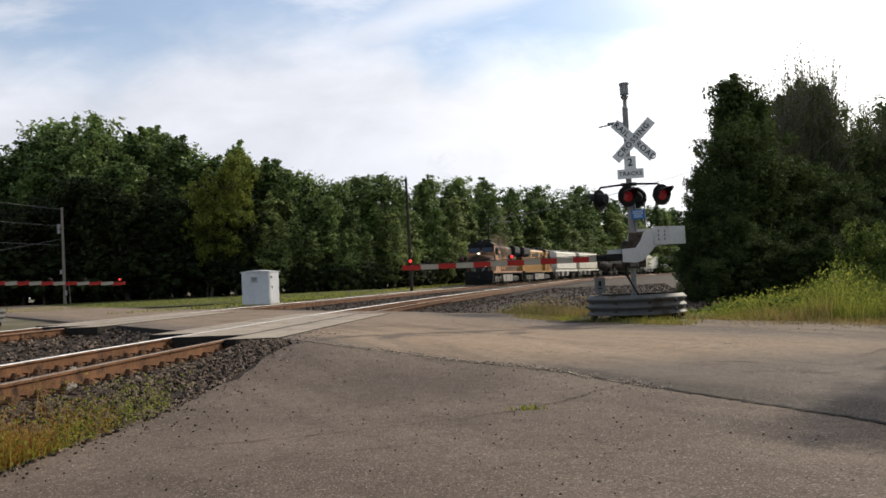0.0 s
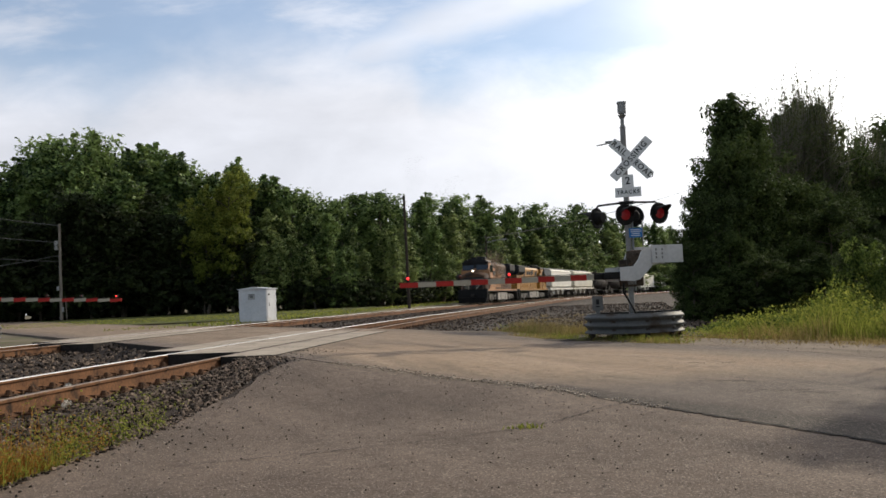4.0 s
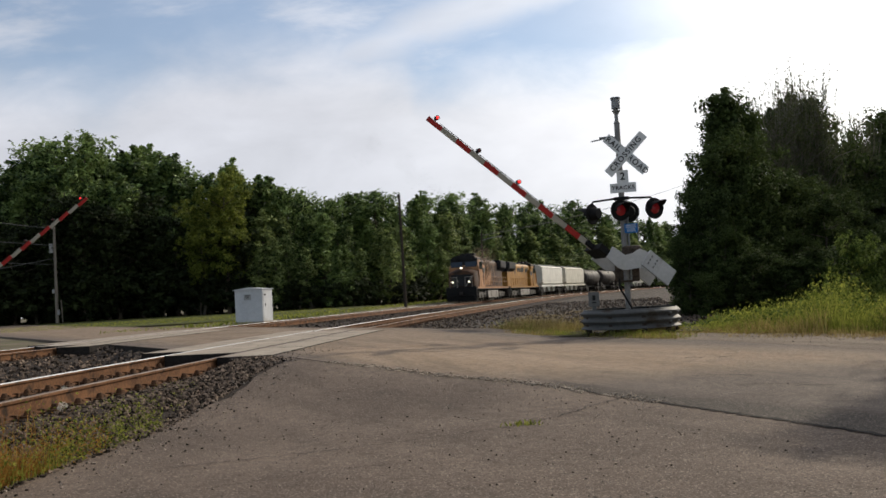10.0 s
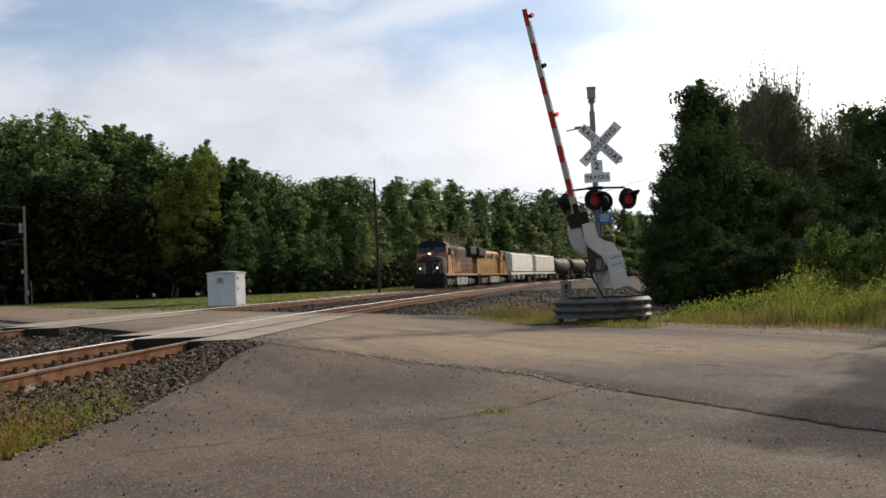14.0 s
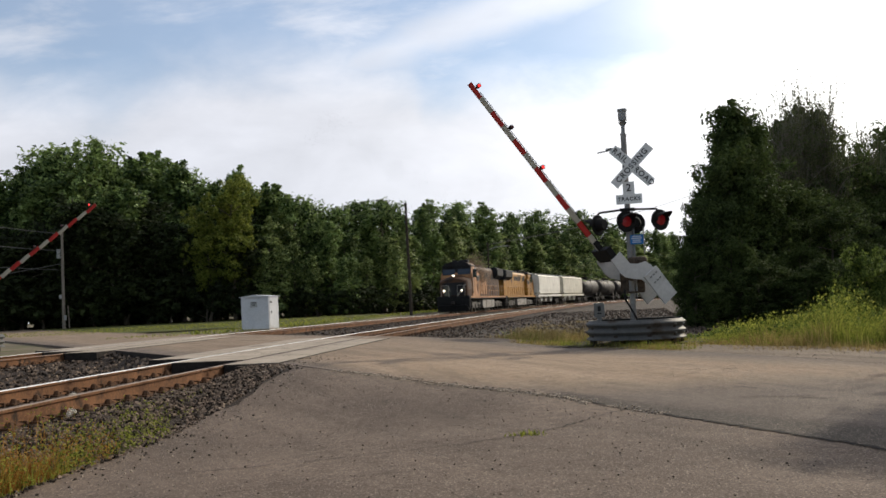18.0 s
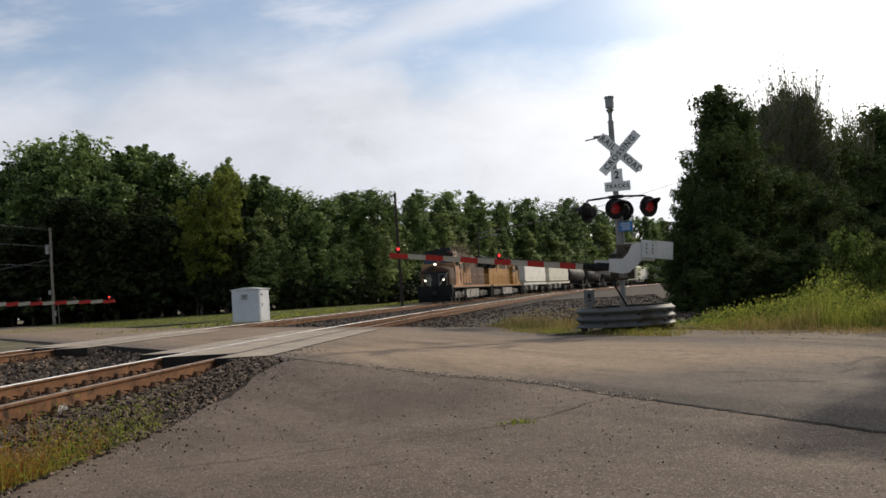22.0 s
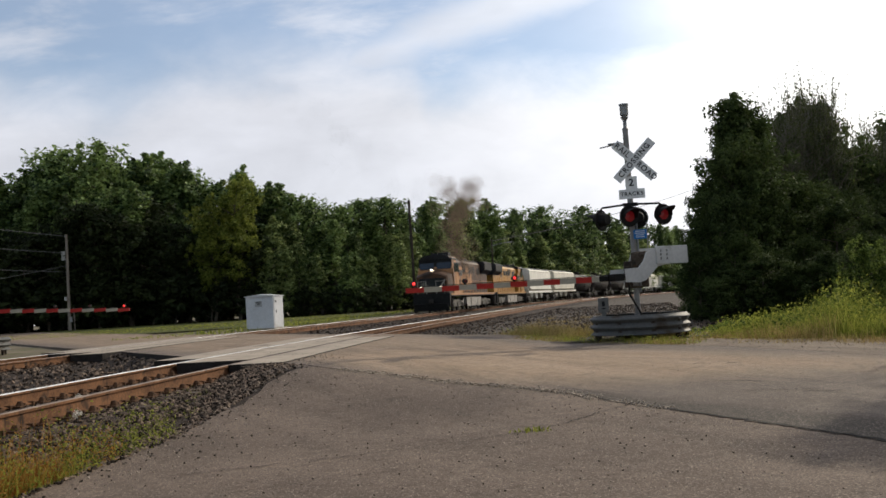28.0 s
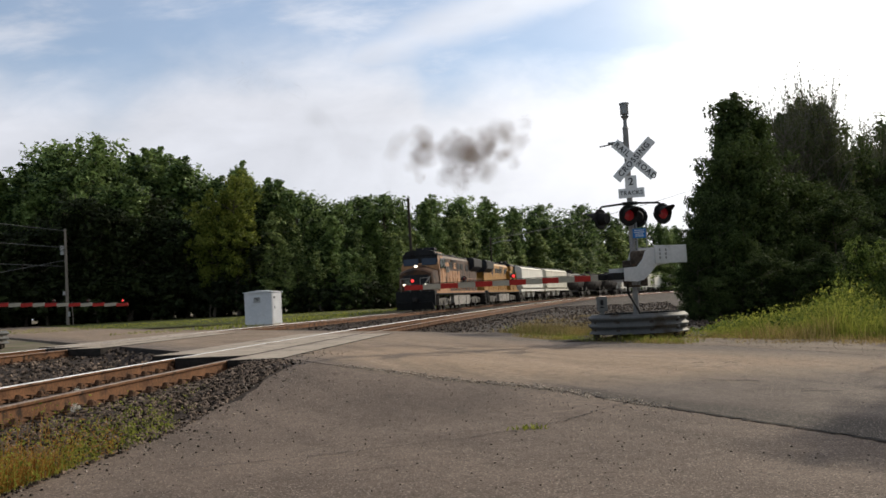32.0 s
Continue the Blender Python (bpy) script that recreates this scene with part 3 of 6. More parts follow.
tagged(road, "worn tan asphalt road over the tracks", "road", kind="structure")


def ribbon(name, s0, s1, step, profile, material, jitter=0.0, parent=None, label="", bedded=False):
    """A profile of (off, z) swept along the track."""
    ss = np.arange(s0, s1 + step / 2, step)
    v, f, k = [], [], len(profile)
    for i, s in enumerate(ss):
        for j, (o, z) in enumerate(profile):
            x, y, _ = track(s, o)
            jz = jitter * noise.noise((x * 2.3, y * 2.3, j * 0.7)) + jitter * 0.6 * noise.noise((x * 7, y * 7, 4.0)) if jitter else 0
            v.append((float(x), float(y), (bed_z(s, o, x, y) if bedded else z) + jz))
    for i in range(len(ss) - 1):
        for j in range(k - 1):
            f.append((i * k + j, (i + 1) * k + j, (i + 1) * k + j + 1, i * k + j + 1))
    return link(name, v, f, material, parent, label, smooth=True)


prof = [(-2.75, -0.62), (-2.2, -0.60), (-1.85, -0.51), (-1.55, -0.37), (-1.3, -0.235), (-0.9, -0.212), (0, -0.215), (0.9, -0.212), (1.35, -0.225), (1.9, -0.30), (2.8, -0.38), (3.8, -0.40),
        (GAP - 2.6, -0.36), (GAP - 1.9, -0.28), (GAP - 1.35, -0.225), (GAP, -0.215), (GAP + 1.35, -0.225), (GAP + 2.0, -0.30), (GAP + 2.8, -0.35)]


def prof_z(o):
    return np.interp(o, [p[0] for p in prof], [p[1] for p in prof])


def bed_z(s, o, x, y):
    """Top of the ballast: banked up against the apron and the crossing."""
    z = prof_z(o)
    g = ground_z(x, y)
    t, q = U[0] * x + U[1] * y, NRM[0] * x + NRM[1] * y
    k = np.where(o < -1.2, 1.0, 0.0) * np.where(np.asarray(s) < 19, 1.0, 0.0)
    z = np.where((k > 0) & (z < g - 0.035), g - 0.035, z)
    gap = np.minimum(np.abs(q - road_left(t)), np.abs(q - road_right(t)))
    lift = smooth(1 - gap / 0.9) * np.where((o > 1.6) & (o < GAP - 1.6), 0.24, 0.0)
    out = z + lift
    return float(out[0]) if np.ndim(out) and len(np.atleast_1d(out)) == 1 else out


dense = []
for (a, za), (b, zb) in zip(prof, prof[1:]):
    n = max(1, int((b - a) / 0.16))
    dense += [(a + (b - a) * i / n, za + (zb - za) * i / n) for i in range(n)]
ballast = ribbon("ballast_bed", -14, 48, 0.16, dense + [prof[-1]], M["ballast"], 0.03, bedded=True)
tagged(ballast, "crushed stone ballast under both tracks, darkened for shaded gaps", "ballast", kind="structure")
ballast_far = ribbon("ballast_bed_far", 48, 420, 2.0, prof, M["ballast"], 0.03)
tagged(ballast_far, "crushed stone ballast under the distant tracks, darkened for shaded gaps", "ballast", kind="structure")
gravel = ribbon("gravel_strip", 21.5, 420, 1.2, [(-13.0, -0.4), (-11.5, -0.29), (-9.0, -0.27), (-7.2, -0.265), (-5.6, -0.255), (-4.8, -0.245), (-3.6, -0.25), (-2.6, -0.25), (-2.1, -0.30)], M["gravel"], 0.03)
tagged(gravel, "dark fine gravel service strip beside the near track", "gravel", kind="structure")

RAIL = [(-0.075, -0.186), (0.075, -0.186), (0.075, -0.172), (0.012, -0.155), (0.010, -0.045), (0.036, -0.036), (0.037, -0.008), (0.03, 0.0), (-0.03, 0.0), (-0.037, -0.008), (-0.036, -0.036), (-0.010, -0.045), (-0.012, -0.155), (-0.075, -0.172)]


def rail(off, parent, s0=-14, s1=420):
    ss = np.concatenate([np.arange(s0, 60, 0.5), np.arange(60, s1, 2.0)])
    v, f, ix, k = [], [], [], len(RAIL)
    for s in ss:
        for o, z in RAIL:
            x, y, _ = track(s, off + o)
            v.append((float(x), float(y), z))
    for i in range(len(ss) - 1):
        for j in range(k):
            f.append((i * k + j, (i + 1) * k + j, (i + 1) * k + (j + 1) % k, i * k + (j + 1) % k))
            ix.append(1 if j in (6, 7, 8) else 0)
    # Each track's far-side rail gets the painted gleam, the near-side rail none.
    ob = link("rail", v, f, None, parent, mats=[M["rail_side"], M["rail_top" if off in (0.755, GAP + 0.755) else "rail_top_gleamless"]], index=ix)
    return ob


def railway(name, off, label):
    e = thing(name, Matrix(), label, "railway track", "tracks over the crossing", "structure")
    for side_ in (-0.755, 0.755):
        rail(off + side_, e)
    return e


near_track = railway("railway_track", 0.0, "near railway track with rusty rails on wooden ties")
far_track = railway("railway_track", GAP, "far railway track with rusty rails that carries the train")


# concrete crossing panels between and beside the rails, and rubber flangeways
def crossing(off, s0, s1, n):
    for a, b in ((-1.72, -0.80), (-0.67, 0.67), (0.80, 1.72)):
        k = 1.05 * (a + b) / 2
        for i in range(n):
            u0, u1 = s0 + k + (s1 - s0) * i / n + 0.012, s0 + k + (s1 - s0) * (i + 1) / n - 0.012
            v = []
            for s in (u0, (u0 + u1) / 2, u1):
                for o in (a, b):
                    x, y, _ = track(s, off + o)
                    v.append((float(x), float(y), 0.002))
            v += [(x, y, z - 0.3) for x, y, z in v]
            f = [(0, 2, 3, 1), (2, 4, 5, 3), (0, 1, 7, 6), (4, 10, 11, 5), (0, 6, 8, 2), (2, 8, 10, 4), (1, 3, 9, 7), (3, 5, 11, 9)]
            # Panel sides have their shade put into the colour as well.
            tagged(link("crossing_panel", v, f, None, mats=[M["concrete"], M["edge"]], index=[0, 0, 1, 1, 1, 1, 1, 1]), "worn grey concrete panel of the crossing", "crossing panel", "crossing panels", "structure")
    for o in (-0.80, -0.67, 0.67, 0.80):
        v = []
        for s in np.arange(s0 + 1.05 * o, s1 + 1.05 * o, 0.5):
            for w in (0.0, 0.055 if o in (-0.80, 0.67) else -0.055):
                x, y, _ = track(s, off + o + w)
                v.append((float(x), float(y), -0.006))
        f = [(2 * i, 2 * i + 1, 2 * i + 3, 2 * i + 2) for i in range(len(v) // 2 - 1)]
        tagged(link("flangeway", v, f, M["rubber"]), "black rubber strip beside a rail", "rubber strip", "rubber strips", "structure")


crossing(0.0, 16.2, 25.8, 4)
crossing(GAP, 24.4, 33.8, 4)


# cracks in the apron: dark jagged gaps
def crack(pts, w, seed):
    rng = random.Random(seed)
    v = []
    for (x0, y0), (x1, y1) in zip(pts, pts[1:]):
        n = max(2, int(math.hypot(x1 - x0, y1 - y0) / 0.05))
        nx, ny = -(y1 - y0), x1 - x0
        l = math.hypot(nx, ny)
        nx, ny = nx / l, ny / l
        for i in range(n):
            t = i / n
            k = 0.05 * noise.noise((x0 + t * 9 + seed, y0, 1)) + 0.012 * rng.uniform(-1, 1)
            x, y = x0 + (x1 - x0) * t + nx * k, y0 + (y1 - y0) * t + ny * k
            h = w * rng.uniform(0.3, 1.2) / 2
            z = float(ground_z(x, y)[0]) - 0.0085
            v += [(x - nx * h, y - ny * h, z), (x + nx * h, y + ny * h, z)]
    f = [(2 * i, 2 * i + 1, 2 * i + 3, 2 * i + 2) for i in range(len(v) // 2 - 1)]
    tagged(link("pavement_crack", v, f, M["edge"]), "dark jagged crack in the asphalt", "crack", "pavement cracks", "structure")


crack([road_xy(t, float(road_left(t)) - 0.02) for t in (8.6, 7.8, 6.8, 6.0, 4.5, 2.0, -1.0, -5.0)], 0.07, 1)
crack([road_xy(t, float(road_left(t)) - 0.02) for t in (10.1, 9.3, 8.4)], 0.035, 3)
crack([(2.1, 10.6), (1.65, 10.1), (1.2, 9.45), (0.8, 9.0), (0.1, 8.55), (-0.9, 8.1), (-1.9, 7.75), (-2.4, 7.6)], 0.022, 2)


def sand_line(t0, t1, off, w, seed):
    """Sand and grit swept against the edge of the road's surface, broken and uneven."""
    rng, v, f = random.Random(seed), [], []
    t = t0
    while t < t1:
        o = float(road_left(t)) + off + 0.03 * noise.noise((t * 2.2, seed, 0))
        h = w * max(0.0, 0.55 + 1.3 * noise.noise((t * 3.7, seed, 4.0))) * rng.uniform(0.6, 1.3)
        for k in (-1, 1):
            x, y = road_xy(t, o + k * h / 2)
            v.append((x, y, float(ground_z(x, y)[0]) - 0.006))
        t += 0.035
    f = [(2 * i, 2 * i + 1, 2 * i + 3, 2 * i + 2) for i in range(len(v) // 2 - 1)]
    tagged(link("sand_line", v, f, M["sand"]), "pale sand and grit along the pavement's joint", "sand", "sand along the joint", "structure")


sand_line(9.0, 12.9, 0.0, 0.05, 3)
sand_line(7.7, 8.9, -0.06, 0.04, 8)
sand_line(10.0, 12.6, -0.11, 0.04, 11)
for k, (x, y, l, w) in enumerate(((3.7, 13.9, 0.3, 0.05), (4.15, 13.75, 0.22, 0.07), (3.3, 12.0, 0.5, 0.03), (3.75, 11.85, 0.3, 0.06), (3.5, 11.0, 0.9, 0.022), (4.1, 10.7, 0.5, 0.03))):
    crack([(x, y), (x + 0.3 * l, y + 0.06), (x + 0.55 * l, y - 0.05), (x + l, y - 0.1)], w, 20 + k)
crack([(-1.8, 6.6), (-0.9, 7.1), (0.2, 7.4)], 0.012, 31)

# ================= ties, fastenings, stones =================


def ties(parent, off, s0, s1):
    bm = B()
    box(bm, (0, 0, -0.287), (2.6, 0.23, 0.16), bevel=0.012)
    me = None
    n = int((s1 - s0) / 0.52)
    for i in range(n):
        s = s0 + i * 0.52
        x, y, th = track(s, off)
        if me is None:
            ob = part("tie", bm, M["tie"], parent)
            me = ob.data
        else:
            ob = new("tie", me)
            ob.parent = parent
        ob.matrix_basis = pose(float(x), float(y), 0.012 * random.random(), 0, 0, -math.degrees(th) + random.uniform(-1, 1))


ties(near_track, 0.0, -8, 60)
ties(far_track, GAP, 6, 70)


def fastenings(parent, off, s0, s1):
    """Tie plates, spikes and rail anchors along one rail."""
    bm = B()
    s = s0
    while s < s1:
        for r in (-0.755, 0.755):
            x, y, th = track(s, off + r)
            rot = Matrix.Rotation(-th, 3, "Z")
            box(bm, (float(x), float(y), -0.181), (0.36, 0.19, 0.018), rot)
            for dx in (-0.1, 0.1):
                p = Vector((float(x), float(y), -0.158)) + rot @ Vector((dx, 0.05, 0))
                box(bm, p, (0.035, 0.035, 0.05), rot)
            for dx in (-0.115, 0.115):
                p = Vector((float(x), float(y), -0.19)) + rot @ Vector((dx, 0, 0))
                cyl(bm, p, p + Vector((0, 0, 0.075)), 0.062, 0.03, 8)
            for dy in (-0.16, 0.16):
                p = Vector((float(x), float(y), -0.175)) + rot @ Vector((0, dy, 0))
                box(bm, p, (0.19, 0.03, 0.05), rot)
        s += 0.52
    ob = part("fastening", bm, M["fastening"], parent, "rusty tie plates, spikes and anchors")
    ob["kind"] = "stuff"


fastenings(near_track, 0.0, -8, 40)
fastenings(far_track, GAP, 6, 40)


def stones(name, count, place, smin, smax, material, label):
    """Loose angular stones: place(i) gives x, y, z."""
    rng = np.random.default_rng(5)
    cube = np.array([(-1, -1, -1), (1, -1, -1), (1, 1, -1), (-1, 1, -1), (-1, -1, 1), (1, -1, 1), (1, 1, 1), (-1, 1, 1)], float)
    fc = np.array([(0, 3, 2, 1), (4, 5, 6, 7), (0, 1, 5, 4), (1, 2, 6, 5), (2, 3, 7, 6), (3, 0, 4, 7)])
    V, F = [], []
    P = place(rng, count)
    for i, p in enumerate(P):
        sz = rng.uniform(smin, smax) * np.array([1, rng.uniform(0.6, 1), rng.uniform(0.5, 0.9)]) / 2
        c = cube * sz * rng.uniform(0.55, 1.2, (8, 3))
        q = Euler(rng.uniform(0, 6.28, 3)).to_matrix()
        c = c @ np.array(q).T + p
        V.append(c)
        F.append(fc + 8 * i)
    ob = link(name, np.concatenate(V).tolist(), np.concatenate(F).tolist(), material)
    return tagged(ob, label, "stones", kind="stuff")


def bed(s0, s1, o0, o1, bias=1.0):
    def f(rng, n):
        s = s0 + (s1 - s0) * rng.random(n) ** bias
        o = rng.uniform(o0, o1, n)
        x, y, _ = track(s, o)
        t, q = U[0] * x + U[1] * y, NRM[0] * x + NRM[1] * y
        keep = ((q < road_left(t) - 0.05) | (q > road_right(t) + 0.05)) & ((np.abs(np.abs(o) - 0.755) > 0.13) & (np.abs(np.abs(o - GAP) - 0.755) > 0.13))
        z = bed_z(s, o, x, y) + rng.uniform(-0.012, 0.014, n)
        return np.stack([x, y, z], 1)[keep]
    return f


stones("ballast_stones", 16500, bed(2.5, 17.5, -2.0, -0.8), 0.028, 0.06, M["stone"], "loose grey-brown ballast stones on the near shoulder")
stones("ballast_stones", 6000, bed(3, 17.5, -0.7, 1.9), 0.03, 0.065, M["stone"], "loose grey-brown ballast stones between the near rails")
stones("ballast_stones", 6500, bed(8, 30, 1.7, GAP + 1.6), 0.05, 0.10, M["stone"], "loose grey ballast stones between the tracks")
stones("ballast_stones", 5200, bed(23, 56, -2.8, 2.0), 0.045, 0.10, M["stone_dark"], "loose dark ballast stones past the crossing")

stones("ballast_stones", 4200, bed(30, 78, 1.2, GAP + 2.2), 0.06, 0.13, M["stone_dark"], "loose brown ballast stones along the far track")


def rubble(rng, n):
    s = rng.uniform(24, 75, n)
    o = -2.3 - 8.6 * rng.random(n) ** 1.3
    x, y, _ = track(s, o)
    return np.stack([x, y, np.full(n, -0.245)], 1)


stones("gravel_stones", 5500, rubble, 0.025, 0.085, M["stone_dark"], "loose stones and rubble on the gravel strip")


def toe(rng, n):
    s = rng.uniform(3, 17, n)
    o = -1.75 - np.abs(rng.normal(0, 0.38, n))
    x, y, _ = track(s, o)
    return np.stack([x, y, ground_z(x, y) - 0.014], 1)


stones("loose_stones", 800, toe, 0.008, 0.032, M["grit"], "loose stones strewn over the asphalt edge")


def strewn(rng, n):
    x, y = rng.uniform(-4, 6, n), rng.uniform(4.5, 14, n)
    d, _ = side(x, y)
    k = d > 2.3
    return np.stack([x[k], y[k], ground_z(x[k], y[k]) - 0.015], 1)


def swept(rng, n):
    t = rng.uniform(7.4, 13.0, n)
    o = np.array([float(road_left(v)) for v in t]) + rng.normal(0, 0.07, n)
    k = np.array([noise.noise((v * 1.6, 2.0, 6.0)) for v in t]) + rng.uniform(-0.3, 0.3, n) > -0.05
    x, y = U[0] * t[k] + NRM[0] * o[k], U[1] * t[k] + NRM[1] * o[k]
    return np.stack([x, y, ground_z(x, y) - 0.010], 1)


stones("joint_grit", 1500, swept, 0.008, 0.028, M["sand"], "pale sand grains and pebbles along the pavement's joint")
stones("pavement_grit", 1900, strewn, 0.005, 0.017, M["grit"], "grit and small stones on the asphalt")

# ================= trees =================


def leaves(rng, centres, radii, per, size, droop=0.3, tri=False):
    """Small bent leaf blades round cluster centres: vertices and faces."""
    n = len(centres) * per
    c = np.repeat(centres, per, 0)
    r = np.repeat(radii, per)[:, None]
    d = rng.normal(0, 1, (n, 3))
    d /= np.linalg.norm(d, axis=1)[:, None]
    p = c + d * r * (rng.random((n, 1)) ** 0.45)
    up = d * 0.9 + rng.normal(0, 0.5, (n, 3)) + np.array([0, 0, 0.45])
    a = np.cross(up, rng.normal(0, 1, (n, 3)))
    a[:, 2] -= droop * 0.5
    a /= np.linalg.norm(a, axis=1)[:, None] + 1e-6
    b = np.cross(up, a)
    b /= np.linalg.norm(b, axis=1)[:, None] + 1e-6
    s = size * rng.uniform(0.6, 1.3, (n, 1))
    nrm = np.cross(a, b) * s * 0.18
    if tri:
        v = np.stack([p - a * s * 0.62 + b * s * 0.4, p - a * s * 0.5 - b * s * 0.45, p + a * s * 0.8], 1).reshape(-1, 3)
        return v, np.arange(n * 3).reshape(-1, 3)
    v = np.stack([p - a * s * 0.7, p + b * s * 0.42 + nrm, p + a * s * 0.75, p - b * s * 0.42 + nrm], 1).reshape(-1, 3)
    f = np.arange(n * 4).reshape(-1, 4)
    return v, f


def make_tree(name, seed, h, rad, base, clumps, per, size, leafmat, label, shape="broad", limbs=11, lean=0.0, barkmat="bark", sparse=False, tri=True, clump_r=0.19):
    """A tree with tapered trunk, limbs that carry leaf clumps, and an uneven crown."""
    rng = np.random.default_rng(seed)
    e = thing(name, Matrix(), label, "tree", "trees of the wood")
    bm = B()
    pts, x, y = [], 0.0, 0.0
    for i in range(7):
        z = h * 0.93 * i / 6
        pts.append(Vector((x + lean * z, y, z)))
        x += rng.normal(0, 0.018 * h)
        y += rng.normal(0, 0.018 * h)
    r0 = 0.014 * h + 0.04
    for i in range(6):
        cyl(bm, pts[i], pts[i + 1], r0 * (1 - i / 6.4), r0 * (1 - (i + 1) / 6.4), 7, False)
    cs, rs = [], []
    for i in range(limbs):
        k = base + (0.97 - base) * (i + rng.random()) / limbs
        j = min(5, int(k * 6 / 0.93 * 0.93))
        p = pts[j].lerp(pts[j + 1], min(1, max(0, k * 6 - j)))
        u = (k - base) / (1 - base)
        if shape == "broad":
            w = rad * (0.45 + 0.75 * math.sin(math.pi * min(1, u * 0.8 + 0.16)))
        elif shape == "spire":
            w = rad * (1.05 - 0.9 * u ** 1.5) * (0.8 + 0.2 * math.sin(9 * u + seed))
        elif shape == "cone":
            w = rad * (1.05 - 0.95 * u)
        else:
            w = rad * (0.75 + 0.3 * math.sin(3.0 * u + 0.3))
        w *= rng.uniform(0.65, 1.15)
        az = i * 2.4 + rng.normal(0, 0.4)
        q = p + Vector((math.cos(az) * w, math.sin(az) * w, w * (rng.uniform(0.25, 0.75) if shape not in ("spire", "cone") else rng.uniform(0.0, 0.5))))
        mid = p.lerp(q, 0.5) + Vector((0, 0, 0.06 * w))
        rl = r0 * 0.38 * (1 - 0.6 * u)
        cyl(bm, p, mid, rl, rl * 0.7, 5, False)
        cyl(bm, mid, q, rl * 0.7, rl * 0.2, 5, False)
        for c in range(clumps):
            t = rng.uniform(0.25, 1.08)
            o = rng.normal(0, 0.20 * w + 0.12, 3)
            cs.append(np.array(p.lerp(q, t)) + o)
            rs.append((clump_r if not sparse else 0.3) * rad * rng.uniform(0.55, 1.25))
    top = np.array(pts[6])
    for c in range(clumps + 9):
        q = rng.uniform(0.0, 1.0)
        cs.append(top + rng.normal(0, (0.05 + 0.30 * q) * rad, 3) * np.array([1, 1, 0.3]) + np.array([0, 0, (0.045 - 0.15 * q) * h]))
        rs.append((0.12 + 0.16 * q) * rad * rng.uniform(0.7, 1.1))
    if sparse:
        for i in range(210):
            k = rng.uniform(0.5, 1.0)
            j = min(5, int(k * 6))
            p = pts[j].lerp(pts[j + 1], min(1, max(0, k * 6 - j)))
            az = rng.uniform(0, 6.28)
            w = rad * rng.uniform(0.15, 0.9)
            m = p + Vector((math.cos(az) * w * 0.7, math.sin(az) * w * 0.7, w * 0.7))
            q = m + Vector((math.cos(az) * w * 0.25, math.sin(az) * w * 0.25, rng.uniform(0.7, 1.9)))
            cyl(bm, p, m, 0.011, 0.007, 3, False)
            cyl(bm, m, q, 0.007, 0.003, 3, False)
            for c in range(11):
                cs.append(np.array(m.lerp(q, rng.uniform(-0.6, 0.98))) + rng.normal(0, 0.02, 3))
                rs.append(0.05)
    part("trunk", bm, M[barkmat], e)
    v, f = leaves(rng, np.array(cs), np.array(rs), per, size, tri=tri)
    link("crown", v.tolist(), f.tolist(), M[leafmat], e)
    return e


kinds = [
    make_tree("tree", 11, 16, 3.0, 0.14, 9, 26, 0.27, "leaf", "tall broadleaf tree with a dense green crown", "tall", 22, clump_r=0.25),
    make_tree("tree", 12, 16, 2.3, 0.10, 8, 26, 0.26, "leaf", "tall broadleaf tree with an uneven green crown", "spire", 26, clump_r=0.30),
    make_tree("tree", 13, 16, 2.0, 0.08, 8, 26, 0.25, "leaf", "slender broadleaf tree with a pointed crown", "spire", 26, clump_r=0.32),
    make_tree("tree", 14, 16, 3.2, 0.06, 9, 22, 0.32, "leaf_shade", "broadleaf tree with low limbs, leaves coloured dark for shade", "tall", 20, clump_r=0.25),
    make_tree("tree", 15, 16, 2.9, 0.26, 15, 60, 0.20, "leaf_light", "yellow-green broadleaf tree at the wood's edge", "tall", 17, 0.05),
]
slim = [
    make_tree("tree", 21, 10, 1.35, 0.08, 7, 26, 0.18, "leaf_mid", "slim young tree with sunlit leaves", "spire", 24, clump_r=0.30),
    make_tree("tree", 22, 10, 1.15, 0.10, 7, 26, 0.18, "leaf_mid", "slim young tree with a thin crown", "spire", 24, clump_r=0.32),
    make_tree("tree", 23, 10, 1.5, 0.05, 7, 26, 0.18, "leaf", "young tree with leafy low limbs", "spire", 24, clump_r=0.30),
]
shrub = make_tree("shrub", 25, 4, 2.2, 0.0, 8, 20, 0.37, "leaf_shade", "shrub of the wood, leaves coloured dark for deep shade", "broad", 10)
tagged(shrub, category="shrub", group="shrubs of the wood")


def plant(src, x, y, h, base_h, z=None, spin=None, wide=1.0):
    k = h / base_h
    zz = float(ground_z(x, y)[0]) - 0.1 if z is None else z
    ob = copy_thing(src, Matrix())
    ob.scale = (k * wide, k * wide, k)
    ob.location = (x, y, zz)
    ob.rotation_euler = (0, 0, random.uniform(0, 6.28) if spin is None else spin)
    return ob


# skyline of the wood: direction (degrees right), height of the tree tops as a slope over the eye
SKY_AZ = [-34, -27, -25.7, -23.3, -21.8, -19, -16, -14, -12.3, -11, -9, -6.5, -4.7, -1.5, 0.2, 2.6, 4, 5.4, 7.5, 9.5, 11, 14, 20]
SKY_TG = [0.132, 0.138, 0.146, 0.163, 0.187, 0.179, 0.164, 0.153, 0.152, 0.143, 0.126, 0.110, 0.110, 0.113, 0.105, 0.104, 0.095, 0.088, 0.092, 0.083, 0.076, 0.068, 0.060]
